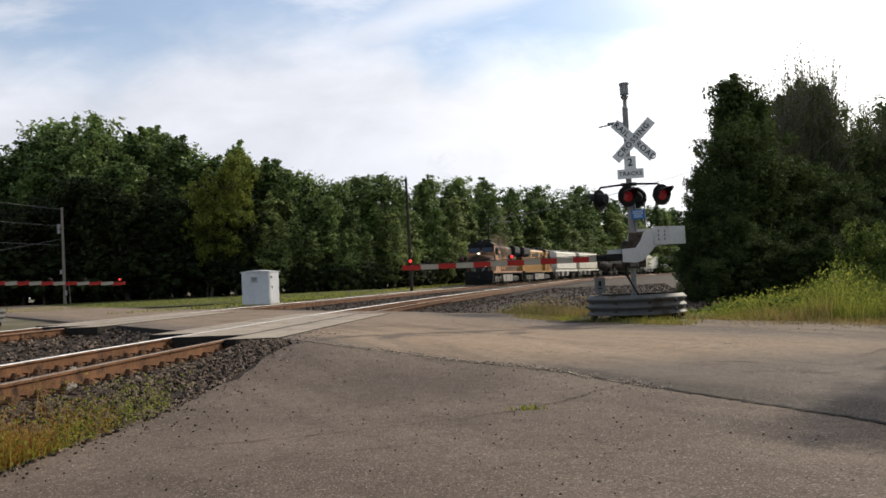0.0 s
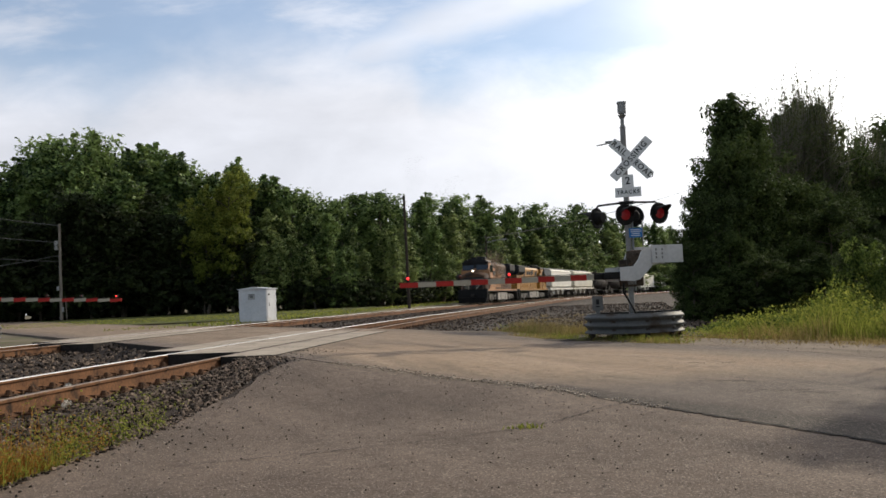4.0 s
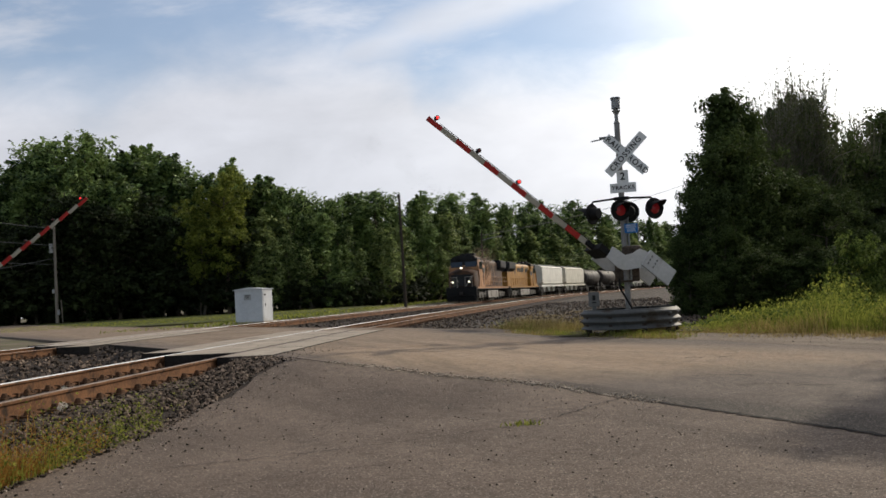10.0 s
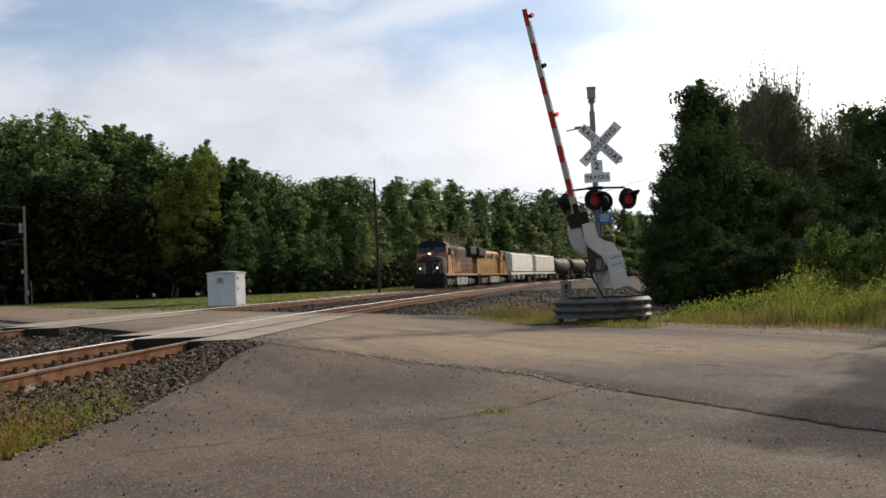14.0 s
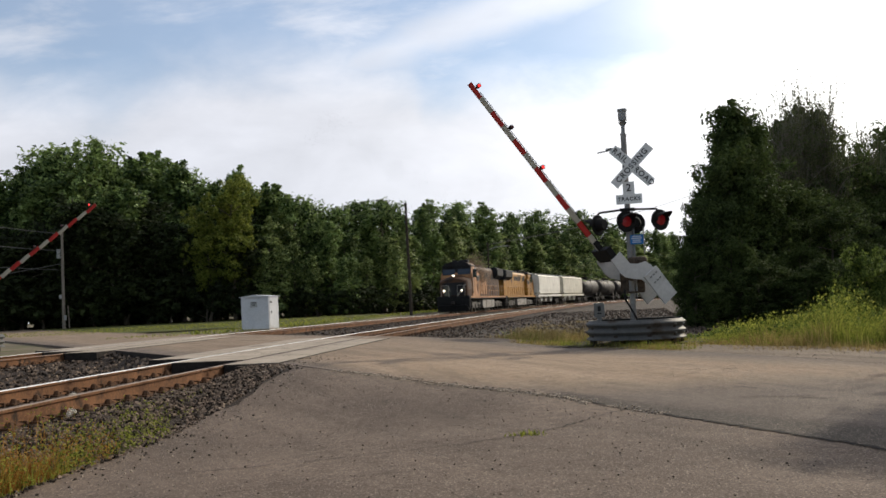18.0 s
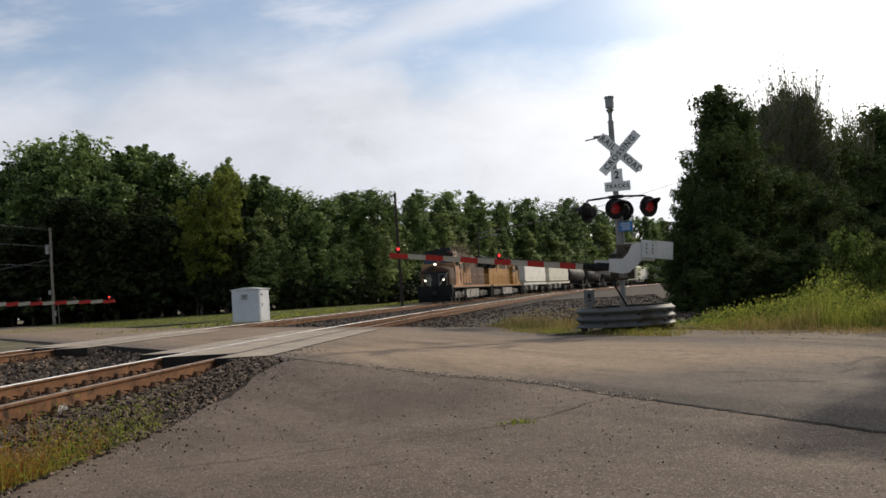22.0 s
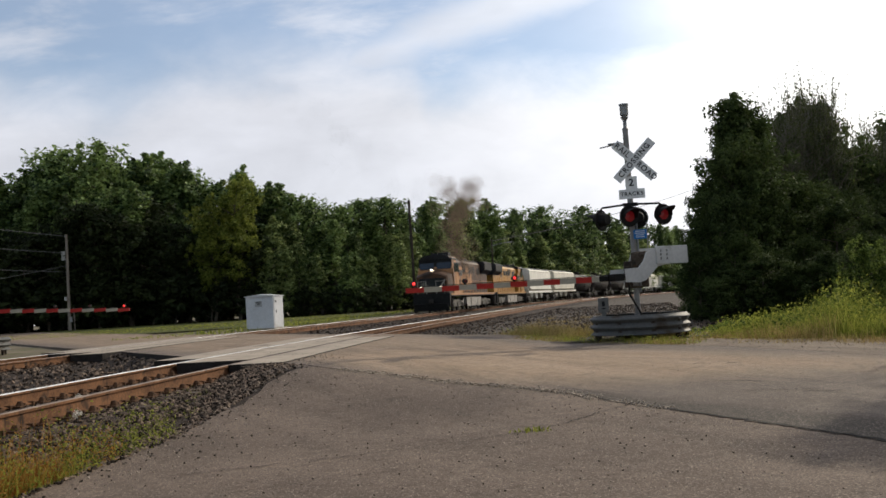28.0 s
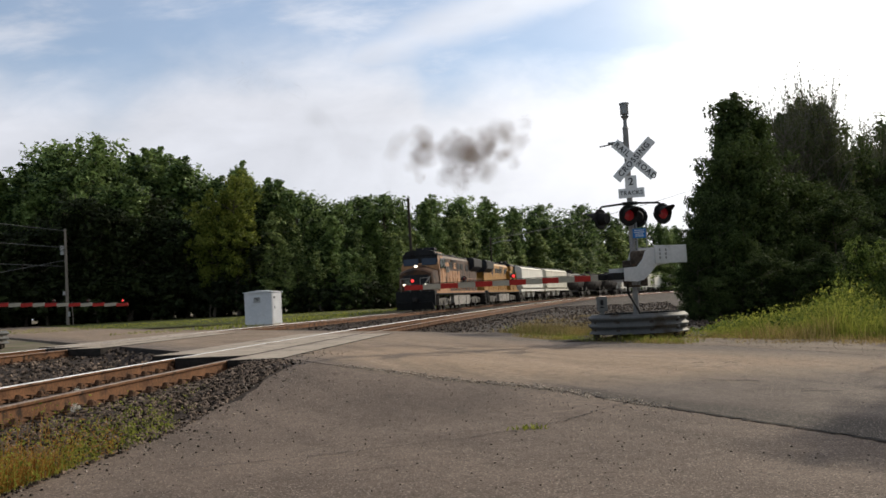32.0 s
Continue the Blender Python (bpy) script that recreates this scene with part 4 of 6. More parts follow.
ROW_AZ = [-34, -25, -15, -11, -6.5, -2, 2.6, 7.5, 11, 14, 20]
ROW_D = [104, 104, 100, 96, 96, 104, 128, 170, 215, 250, 290]


def wood():
    """Rows of trees along the wood's edge: young ones and thicket in front, the tall ones behind."""
    rng = random.Random(4)
    for dd, f, pace, mode in ((0.0, 0.30, 2.4, "thicket"), (7.0, 0.35, 3.2, "thicket"), (1.5, 0.62, 1.9, "front"), (5, 0.80, 2.2, "front"), (9.5, 0.98, 2.3, "tall"), (14, 1.02, 2.3, "tall"),
                              (18, 0.50, 4.0, "mass"), (24, 0.70, 3.6, "mass"), (27, 0.75, 3.6, "mass"), (31, 0.22, 2.6, "mass")):
        az = -33.0
        while az < 19.5:
            d0 = float(np.interp(az, ROW_AZ, ROW_D))
            top = float(np.interp(az, SKY_AZ, SKY_TG))
            grow = max(1.0, d0 / 120)
            step = pace * grow / d0 * 57.3
            d = d0 + dd + rng.uniform(-1.2, 1.2)
            a = radians(az + rng.uniform(-0.35, 0.35) * step)
            x, y = d * math.sin(a), d * math.cos(a)
            if az < -14.5 and mode == "front":
                d -= 2.0
            h = (0.8 + d * top * rng.uniform(0.90, 1.07)) * f * (rng.uniform(0.8, 1.15) if mode not in ("mass", "tall") else 1)
            # Shrubs bring the shade-dark leaf colour; mass rows close gaps behind.
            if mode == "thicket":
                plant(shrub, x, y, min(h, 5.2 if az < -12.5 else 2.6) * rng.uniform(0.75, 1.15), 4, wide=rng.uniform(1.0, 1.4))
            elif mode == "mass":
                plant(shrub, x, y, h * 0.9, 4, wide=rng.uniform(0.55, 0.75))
            elif mode == "front" and az > -11.5:
                plant(rng.choice(slim), x, y, h, 10, wide=rng.uniform(1.25, 1.7) * grow)
            else:
                # The low row at the left is darkened by leaf colour, as shade.
                k = (kinds[3] if az < -15 and f < 0.7 else rng.choice((kinds[3], kinds[0], kinds[1], kinds[2]))) if f < 0.9 else rng.choice(kinds[:3])
                plant(k, x, y, h, 16, wide=rng.uniform(1.05, 1.45) * (1.0 if h > 12 else 1.2))
            az += step * rng.uniform(0.8, 1.15)


wood()
plant(kinds[4], 97 * math.sin(radians(-12.6)), 95, 14.6, 16, spin=0.4, wide=1.0)
plant(kinds[4], 99 * math.sin(radians(-13.9)), 95, 11.4, 16, spin=2.4, wide=1.0)

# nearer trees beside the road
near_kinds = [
    make_tree("tree", 31, 7.5, 1.7, 0.05, 13, 72, 0.105, "leaf_near", "roadside tree leafy to the ground, coloured dark for its shade", "tall", 15, clump_r=0.26),
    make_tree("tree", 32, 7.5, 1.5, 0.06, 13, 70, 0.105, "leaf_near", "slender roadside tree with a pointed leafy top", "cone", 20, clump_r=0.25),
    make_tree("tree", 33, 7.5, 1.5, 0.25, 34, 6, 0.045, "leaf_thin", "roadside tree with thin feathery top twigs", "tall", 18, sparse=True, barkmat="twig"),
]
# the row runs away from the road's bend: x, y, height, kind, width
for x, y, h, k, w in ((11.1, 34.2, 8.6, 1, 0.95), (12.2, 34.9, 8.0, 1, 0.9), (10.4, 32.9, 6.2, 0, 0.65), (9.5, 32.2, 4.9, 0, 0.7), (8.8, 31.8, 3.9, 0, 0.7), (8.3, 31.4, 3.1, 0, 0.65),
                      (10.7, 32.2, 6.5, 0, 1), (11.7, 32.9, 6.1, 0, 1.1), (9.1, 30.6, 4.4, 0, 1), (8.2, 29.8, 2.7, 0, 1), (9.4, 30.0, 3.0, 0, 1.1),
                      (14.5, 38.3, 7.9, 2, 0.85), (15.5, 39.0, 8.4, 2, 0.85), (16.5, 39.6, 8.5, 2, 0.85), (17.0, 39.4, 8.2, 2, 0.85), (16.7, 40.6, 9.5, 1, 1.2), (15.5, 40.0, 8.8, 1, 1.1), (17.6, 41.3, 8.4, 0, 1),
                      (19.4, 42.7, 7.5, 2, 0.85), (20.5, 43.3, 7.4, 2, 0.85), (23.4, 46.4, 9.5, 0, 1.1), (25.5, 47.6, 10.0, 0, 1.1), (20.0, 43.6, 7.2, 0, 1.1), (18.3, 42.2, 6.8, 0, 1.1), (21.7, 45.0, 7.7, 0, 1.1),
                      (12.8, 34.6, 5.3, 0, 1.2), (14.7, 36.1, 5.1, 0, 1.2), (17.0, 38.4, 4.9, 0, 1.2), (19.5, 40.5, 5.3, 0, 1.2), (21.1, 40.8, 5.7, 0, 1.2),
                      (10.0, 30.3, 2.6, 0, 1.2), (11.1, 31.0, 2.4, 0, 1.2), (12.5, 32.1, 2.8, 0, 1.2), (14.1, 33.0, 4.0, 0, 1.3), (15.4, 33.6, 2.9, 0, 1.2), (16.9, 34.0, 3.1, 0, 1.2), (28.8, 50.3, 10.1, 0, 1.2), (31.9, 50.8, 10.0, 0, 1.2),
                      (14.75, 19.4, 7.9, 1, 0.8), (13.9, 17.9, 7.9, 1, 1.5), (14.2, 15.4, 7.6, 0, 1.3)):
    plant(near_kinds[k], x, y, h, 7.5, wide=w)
for k in range(13):
    plant(shrub, 12.5 + 1.2 * k, 36.2 + 1.25 * k + 1.0 * (k % 3), 3.0 + 0.4 * (k % 4), 4, wide=0.9)
for i, src in enumerate((*kinds, *slim, shrub, *near_kinds)):
    src.location = (40, -60 - 9 * i, float(ground_z(40, -60)[0]) - 0.1)

# ================= crossing signals =================


def text(s, size, m, parent, name="lettering"):
    """Letters as a thin mesh, centred, upright in the local x-z plane."""
    c = bpy.data.curves.new(name, "FONT")
    c.space_character = 1.2
    c.body, c.size, c.align_x, c.align_y, c.extrude, c.offset = s, size, "CENTER", "CENTER", 0.001, size * 0.02
    tmp = new("tmp", c)
    me = bpy.data.meshes.new_from_object(tmp)
    bpy.data.objects.remove(tmp)
    me.materials.clear()
    me.materials.append(M["letter"])
    ob = new(name, me)
    ob.parent = parent
    ob.matrix_basis = m @ pose(0, 0, 0, 90, 0, 0)
    return ob


def lamp_head(e, m, lit, name="flashing_light"):
    """A round backed flasher with hood; local -y is the way it shines."""
    bm = B()
    cyl(bm, (0, 0.0, 0), (0, 0.02, 0), 0.245, seg=28)
    cyl(bm, (0, 0.02, 0), (0, 0.2, 0), 0.16, 0.12, seg=20)
    bk = part(name, bm, M["black"], e, "black round backed flashing light")
    bk.matrix_basis = m
    bm = B()
    seg = 20
    rim = []
    for i in range(seg + 1):
        a = math.pi * (1.12 * i / seg - 0.06)
        rim.append((math.cos(a) * 0.165, math.sin(a) * 0.165))
    for (x0, z0), (x1, z1) in zip(rim, rim[1:]):
        l0, l1 = 0.40 * max(0.3, z0 / 0.165), 0.40 * max(0.3, z1 / 0.165)
        q = [(x0, -0.01, z0), (x1, -0.01, z1), (x1, -l1, z1), (x0, -l0, z0)]
        a = [bm.verts.new(v) for v in q]
        b = [bm.verts.new((v[0] * 0.95, v[1], v[2] * 0.95)) for v in q]
        bm.faces.new(a)
        bm.faces.new(b[::-1])
        bm.faces.new((a[2], b[2], b[3], a[3]))
    part("hood", bm, M["black"], bk)
    bm = B()
    for k in range(5):
        r0, r1 = 0.125 * (1 - k / 5), 0.125 * (1 - (k + 1) / 5)
        cyl(bm, (0, -0.012 - 0.006 * k, 0), (0, -0.018 - 0.006 * k, 0), r0, max(r1, 0.01), 24, k == 4)
    part("lens", bm, M["lens_lit" if lit else "lens_dark"], bk, "lit red lens" if lit else "dark red lens")
    return bk


def signal(name, m, label, face, lit, back_lit, full=True):
    """Mast with crossbuck, sign, flashing lights; local -y faces the traffic, x to its right. face turns the signs."""
    e = thing(name, m, label, "crossing signal", "crossing signals")
    bm = B()
    cyl(bm, (0, 0, 0), (0, 0, 4.82), 0.066, seg=18)
    cyl(bm, (0, 0, 0), (0, 0, 0.5), 0.085, seg=18)
    cyl(bm, (0, 0, 4.82), (0, 0, 4.88), 0.078, 0.05, seg=18)
    part("mast", bm, M["mast"], e, smooth=False)
    bm = B()
    cyl(bm, (0, 0, 4.88), (0, 0, 5.04), 0.045, seg=12)
    cyl(bm, (0, 0, 5.04), (0, 0, 5.12), 0.05, 0.10, seg=18)
    cyl(bm, (0, 0, 5.12), (0, 0, 5.16), 0.055, seg=18)
    cyl(bm, (0, 0, 5.16), (0, 0, 5.39), 0.10, seg=18)
    cyl(bm, (0, 0, 5.39), (0, 0, 5.43), 0.115, seg=18)
    part("bell", bm, M["galv"], e, "grey crossing bell on the mast top")
    R = pose(0, 0, 0, 0, 0, face)
    # crossbuck: two boards
    for ang, word, y, nm in ((45, "RAIL ROAD", -0.10, "crossbuck_board"), (-45, "CROSSING", -0.115, "crossbuck_board")):
        bm = B()
        box(bm, (0, 0, 0), (1.22, 0.012, 0.229), bevel=0.004)
        b = part(nm, bm, M["signwhite"], e, "white crossbuck board with black letters")
        b.matrix_basis = R @ pose(0.17, y - 0.02, 4.06, 0, ang, 0)
        if ang == 45:
            text("RAIL", 0.18, pose(-0.37, -0.009, 0), b)
            text("ROAD", 0.18, pose(0.375, -0.009, 0), b)
        else:
            text(word, 0.18, pose(0, -0.009, 0), b)
    bm = B()
    box(bm, (0.1, -0.08, 4.06), (0.1, 0.12, 0.1))
    part("bracket", bm, M["galv"], e).matrix_basis = R
    bm = B()
    box(bm, (0, 0, 0), (0.27, 0.012, 0.30), bevel=0.004)
    b = part("number_plate", bm, M["signwhite"], e, "white plate with the number of tracks")
    b.matrix_basis = R @ pose(0.06, -0.085, 3.55)
    text("2", 0.24, pose(0, -0.009, 0.0), b)
    bm = B()
    box(bm, (0, 0, 0), (0.60, 0.012, 0.225), bevel=0.004)
    b = part("tracks_plate", bm, M["signwhite"], e, "white plate lettered TRACKS")
    b.matrix_basis = R @ pose(0.06, -0.09, 3.29)
    text("TRACKS", 0.125, pose(0, -0.009, 0.0), b)
    # cross arm and lights
    bm = B()
    pipe(bm, [(-0.72, -0.05, 2.93), (-0.66, -0.05, 3.02), (0.0, -0.05, 3.06), (0.66, -0.05, 3.02), (0.74, -0.05, 2.93)], 0.024)
    box(bm, (0, -0.02, 3.05), (0.34, 0.2, 0.07), bevel=0.01)
    part("cross_arm", bm, M["black"], e).matrix_basis = R
    for x, y, turn, on in ((-0.02, -0.22, 36, lit[0]), (0.74, -0.05, 42, lit[1])):
        lamp_head(e, R @ pose(x, y, 2.76, 0, 0, turn), on)
    for x, y, turn, on in ((-0.72, 0.05, -118, back_lit), (0.12, 0.22, 190, back_lit)):
        lamp_head(e, R @ pose(x, y, 2.74, 0, 0, turn), on)
    if full:
        bm = B()
        pipe(bm, [(0, -0.03, 4.50), (-0.38, -0.05, 4.47), (-0.62, -0.06, 4.44)], 0.016)
        box(bm, (-0.26, -0.05, 4.505), (0.32, 0.06, 0.045), bevel=0.006)
        part("side_arm", bm, M["galv"], e).matrix_basis = R
        bm = B()
        box(bm, (0.17, -0.09, 2.34), (0.30, 0.01, 0.22), bevel=0.003)
        s = part("notice_plate", bm, M["blue"], e, "small blue notice plate")
        bm = B()
        for k, w in enumerate((0.22, 0.24, 0.18, 0.2)):
            box(bm, (0.17, -0.097, 2.41 - 0.045 * k), (w, 0.002, 0.016))
        part("notice_bars", bm, M["signwhite"], s)
        bm = B()
        cyl(bm, (0.33, -0.02, 2.0), (0.33, -0.02, 2.62), 0.012, seg=8)
        cyl(bm, (0.10, 0.02, 1.0), (0.10, 0.02, 3.0), 0.028, seg=10)
        part("conduit", bm, M["galv"], e)
    # gate mechanism case and cable
    bm = B()
    box(bm, (0.02, 0.20, 1.42), (0.56, 0.34, 0.62), bevel=0.03)
    cyl(bm, (0.0, -0.36, 1.47), (0.0, 0.4, 1.47), 0.09, seg=16)
    box(bm, (0.0, 0.02, 1.12), (0.3, 0.26, 0.05), bevel=0.01)
    box(bm, (0.15, 0.06, 1.74), (0.46, 0.46, 0.40), bevel=0.09)
    part("mechanism_case", bm, M["mech"], e, "rust-stained dark steel gate mechanism case")
    bm = B()
    pts = [(-0.16, -0.2, 1.18), (-0.17, -0.22, 0.98), (-0.05, -0.19, 0.75), (0.07, -0.16, 0.52), (0.09, -0.13, 0.2), (0.08, -0.1, 0.0)]
    pipe(bm, pts, 0.024)
    part("cable", bm, M["black"], e)
    bm = B()
    for dx, dy in ((-0.13, -0.13), (0.13, -0.13), (-0.13, 0.13), (0.13, 0.13)):
        cyl(bm, (dx, dy, 0), (dx, dy, 0.12), 0.018, seg=6)
    box(bm, (0, 0, 0.05), (0.36, 0.36, 0.03), bevel=0.006)
    part("base_plate", bm, M["galv"], e)
    return e


def gate_arm(name, label, lit_tip, z0=-0.445, z1=-0.475, length=5.6):
    """A gate arm on its pivot; local -x runs to the tip when the gate is down, z up, y along the pivot."""
    e = thing(name, Matrix(), label, "gate arm", "gate arms")
    for y in (-0.34, 0.34):
        bm = B()
        # cranked support with its counterweight plate
        prism(bm, [(-0.52, -0.42), (-0.52, -0.12), (-0.16, -0.10), (-0.02, 0.06), (0.06, 0.24), (0.22, 0.30), (0.52, 0.30), (0.52, -0.06), (0.32, -0.10), (0.16, -0.26), (0.0, -0.40), (-0.16, -0.44)], 0.035, Matrix.Translation((0, y, -0.13)))
        part("support", bm, M["white"], e, "white painted cranked gate support")
    bm = B()
    box(bm, (0.70, -0.38, 0.03), (0.82, 0.06, 0.41), bevel=0.008)
    cw = part("counterweight", bm, M["white"], e, "white painted counterweight plate")
    for dx in (0.40, 0.56):
        for dz in (-0.05, 0.04, 0.13):
            bm = B()
            box(bm, (dx, -0.413, dz), (0.035, 0.006, 0.055))
            part("slot", bm, M["plate_grey"], cw)
    bm = B()
    box(bm, (0.70, 0.38, 0.03), (0.80, 0.06, 0.40), bevel=0.008)
    part("counterweight", bm, M["white"], e, "white painted counterweight plate")
    bm = B()
    box(bm, (-0.62, 0, -0.43), (0.34, 0.70, 0.16), bevel=0.02)
    box(bm, (-0.86, 0, -0.44), (0.3, 0.12, 0.13), bevel=0.02)
    part("arm_clamp", bm, M["black"], e)
    x0 = -0.80
    n = 12
    tilt = math.atan2(z1 - z0, length - 0.8)
    step = (length - 0.8) / n
    for i in range(n):
        bm = B()
        ca = x0 - (i + 0.5) * step
        cz = z0 + (i + 0.5) * step / (length - 0.8) * (z1 - z0)
        hgt = 0.135 - 0.03 * i / n
        box(bm, (0, 0, 0), (step, 0.045, hgt), Matrix.Rotation(-tilt, 3, "Y"), 0.006)
        s = part("stripe", bm, M["red" if (n - i) % 2 == 1 else "armwhite"], e)
        s.matrix_basis = Matrix.Translation((ca, 0, cz))
    for k, (u, on) in enumerate(((0.965, True), (0.72, False), (0.48, lit_tip))):
        ca = x0 - u * (length - 0.8)
        cz = z0 + u * (z1 - z0) + 0.06
        bm = B()
        cyl(bm, (ca, 0, cz), (ca, 0, cz + 0.04), 0.022, seg=8)
        cyl(bm, (ca, -0.05, cz + 0.08), (ca, 0.05, cz + 0.08), 0.05, seg=16)
        g = part("gate_lamp", bm, M["black"], e, "small red gate lamp")
        for sgn in (-1, 1):
            bm = B()
            cyl(bm, (ca, sgn * 0.05, cz + 0.08), (ca, sgn * 0.07, cz + 0.08), 0.036, 0.02, 14)
            part("lamp_lens", bm, M["lens_bright" if on else "lens_dark"], g)
    bm = B()
    cyl(bm, (x0 - 0.1, -0.026, z0 + 0.08), (x0 - 4.5, -0.026, z0 + 0.07 + 4.5 / (length - 0.8) * (z1 - z0)), 0.008, seg=5)
    part("wire", bm, M["black"], e)
    return e


def guard_ring(name, m, label, r=1.1, h=0.44):
    """A ring of corrugated steel sheet on the ground round the mast."""
    n, k = 56, 26
    prof_ = []
    for i in range(k + 1):
        z = h * i / k
        prof_.append((0.037 * math.sin(2 * math.pi * 2.5 * i / k + 1.57), z))
    v, f = [], []
    for j in range(n):
        a = 2 * math.pi * j / n
        for d, z in prof_:
            v.append(((r + d) * math.cos(a), (r + d) * math.sin(a), z))
        for d, z in prof_[::-1]:
            v.append(((r + d - 0.012) * math.cos(a), (r + d - 0.012) * math.sin(a), z))
    w = 2 * (k + 1)
    for j in range(n):
        for i in range(w):
            f.append((j * w + i, ((j + 1) % n) * w + i, ((j + 1) % n) * w + (i + 1) % w, j * w + (i + 1) % w))
    e = thing(name, m, label, "guard ring", "guard rings")
    foot = 0.09
    v = [(x, y, z + foot) for x, y, z in v]
    link("ring_wall", v, f, M["ring"], e, smooth=True)
    for a in (-2.9, -2.2, -1.5, -0.85, -0.12, 0.9, 1.9, 2.7):
        bm = B()
        box(bm, ((r - 0.07) * math.cos(a), (r - 0.07) * math.sin(a), 0.2), (0.09, 0.09, 0.62), Matrix.Rotation(a, 3, "Z"), 0.008)
        part("post", bm, M["pole_dark"], e, "short dark post")
    rng = random.Random(3)
    for a in (-0.9, -0.6, 0.25, 2.1):
        for z in (0.22, 0.41):
            bm = B()
            cyl(bm, ((r + 0.02) * math.cos(a), (r + 0.02) * math.sin(a), z), ((r + 0.06) * math.cos(a), (r + 0.06) * math.sin(a), z), 0.02, seg=8)
            part("bolt", bm, M["galv"], e)
    # stones that fill the ring
    bm = B()
    vs = [bm.verts.new((math.cos(2 * math.pi * j / 40) * (r - 0.06), math.sin(2 * math.pi * j / 40) * (r - 0.06), h - 0.10 + rng.uniform(-0.02, 0.02))) for j in range(40)]
    c = bm.verts.new((0, 0, h - 0.06))
    for j in range(40):
        bm.faces.new((vs[j], vs[(j + 1) % 40], c))
    part("stone_fill", bm, M["ballast"], e)
    return e


MAST = Vector((4.46, 21.42, -0.21))
near_signal = signal("crossing_signal", pose(MAST.x, MAST.y, MAST.z, 0, 0, -12), "grey mast with white crossbuck, bell and red flashing lights", -6, (True, True), False)
near_ring = guard_ring("guard_ring", pose(4.46, 21.3, -0.24), "galvanised corrugated steel ring round the signal mast")
near_gate = gate_arm("gate_arm", "red and white striped gate arm with white counterweights", True)
FMAST = Vector((-16.75, 32.05, -0.05))
far_signal = signal("crossing_signal", pose(FMAST.x, FMAST.y, FMAST.z, 0, 0, 178), "grey mast with white crossbuck across the tracks", 0, (False, False), True, False)
far_ring = guard_ring("guard_ring", pose(-16.35, 31.9, -0.03), "pale corrugated steel ring round the far mast")
far_gate = gate_arm("gate_arm", "striped gate arm across the tracks", False, -0.36, -0.58)

# number post in the ring
e = thing("marker_post", pose(3.72, 21.75, 0.2, 0, 0, -8), "short grey post with a small number plate", "post")
bm = B()
box(bm, (0, 0, 0.18), (0.1, 0.06, 0.6), bevel=0.006)
part("post", bm, M["plate_grey"], e)
bm = B()
box(bm, (0, -0.045, 0.33), (0.25, 0.012, 0.34), bevel=0.004)
pl = part("plate", bm, M["plate_grey"], e, "pale plate with unreadable black marks")
bm = B()
box(bm, (0, -0.055, 0.36), (0.07, 0.004, 0.12))
box(bm, (0, -0.055, 0.25), (0.1, 0.004, 0.03))
part("plate_mark", bm, M["letter"], pl)

# ================= relay cabinet =================


def relay_hut():
    e = thing("relay_cabinet", pose(-9.75, 49.6, -0.1, 0, 0, -13.0), "white steel relay cabinet with a shallow gable roof", "cabinet")
    w, d, h = 1.55, 1.35, 1.72
    bm = B()
    box(bm, (0, 0, h / 2 + 0.06), (w, d, h), bevel=0.012)
    body = part("body", bm, M["hut"], e)
    bm = B()
    prism(bm, [(-w / 2 - 0.07, h + 0.05), (-w / 2 - 0.07, h + 0.08), (0, h + 0.17), (w / 2 + 0.07, h + 0.08), (w / 2 + 0.07, h + 0.05)], d + 0.14)
    part("roof", bm, M["hut"], e)
    bm = B()
    box(bm, (w / 2 + 0.012, 0, h / 2 + 0.06), (0.024, d * 0.88, h * 0.93), bevel=0.006)
    door = part("door", bm, M["hut"], e)
    bm = B()
    box(bm, (w / 2 + 0.04, -0.35, h * 0.55), (0.03, 0.05, 0.16), bevel=0.006)
    part("handle", bm, M["galv"], door)
    bm = B()
    box(bm, (w / 2 + 0.03, -0.38, h * 0.86), (0.012, 0.2, 0.1))
    part("door_plate", bm, M["letter"], door)
    for zz in (0.3, 0.9, 1.5):
        bm = B()
        cyl(bm, (w / 2 + 0.03, 0.58, zz - 0.06), (w / 2 + 0.03, 0.58, zz + 0.06), 0.018, seg=8)
        part("hinge", bm, M["galv"], door)
    bm = B()
    box(bm, (-0.05, -d / 2 - 0.006, h * 0.80), (0.40, 0.012, 0.30), bevel=0.004)
    pl = part("plate", bm, M["alu"], e, "pale plate with unreadable dark bars")
    bm = B()
    for k in range(3):
        box(bm, (-0.05, -d / 2 - 0.014, h * 0.86 - 0.07 * k), (0.26 - 0.05 * k, 0.004, 0.03))
    part("plate_mark", bm, M["letter"], pl)
    bm = B()
    box(bm, (0, 0, 0.03), (w + 0.25, d + 0.25, 0.1), bevel=0.01)
    part("plinth", bm, M["concrete"], e)


relay_hut()

# ================= poles and wires =================


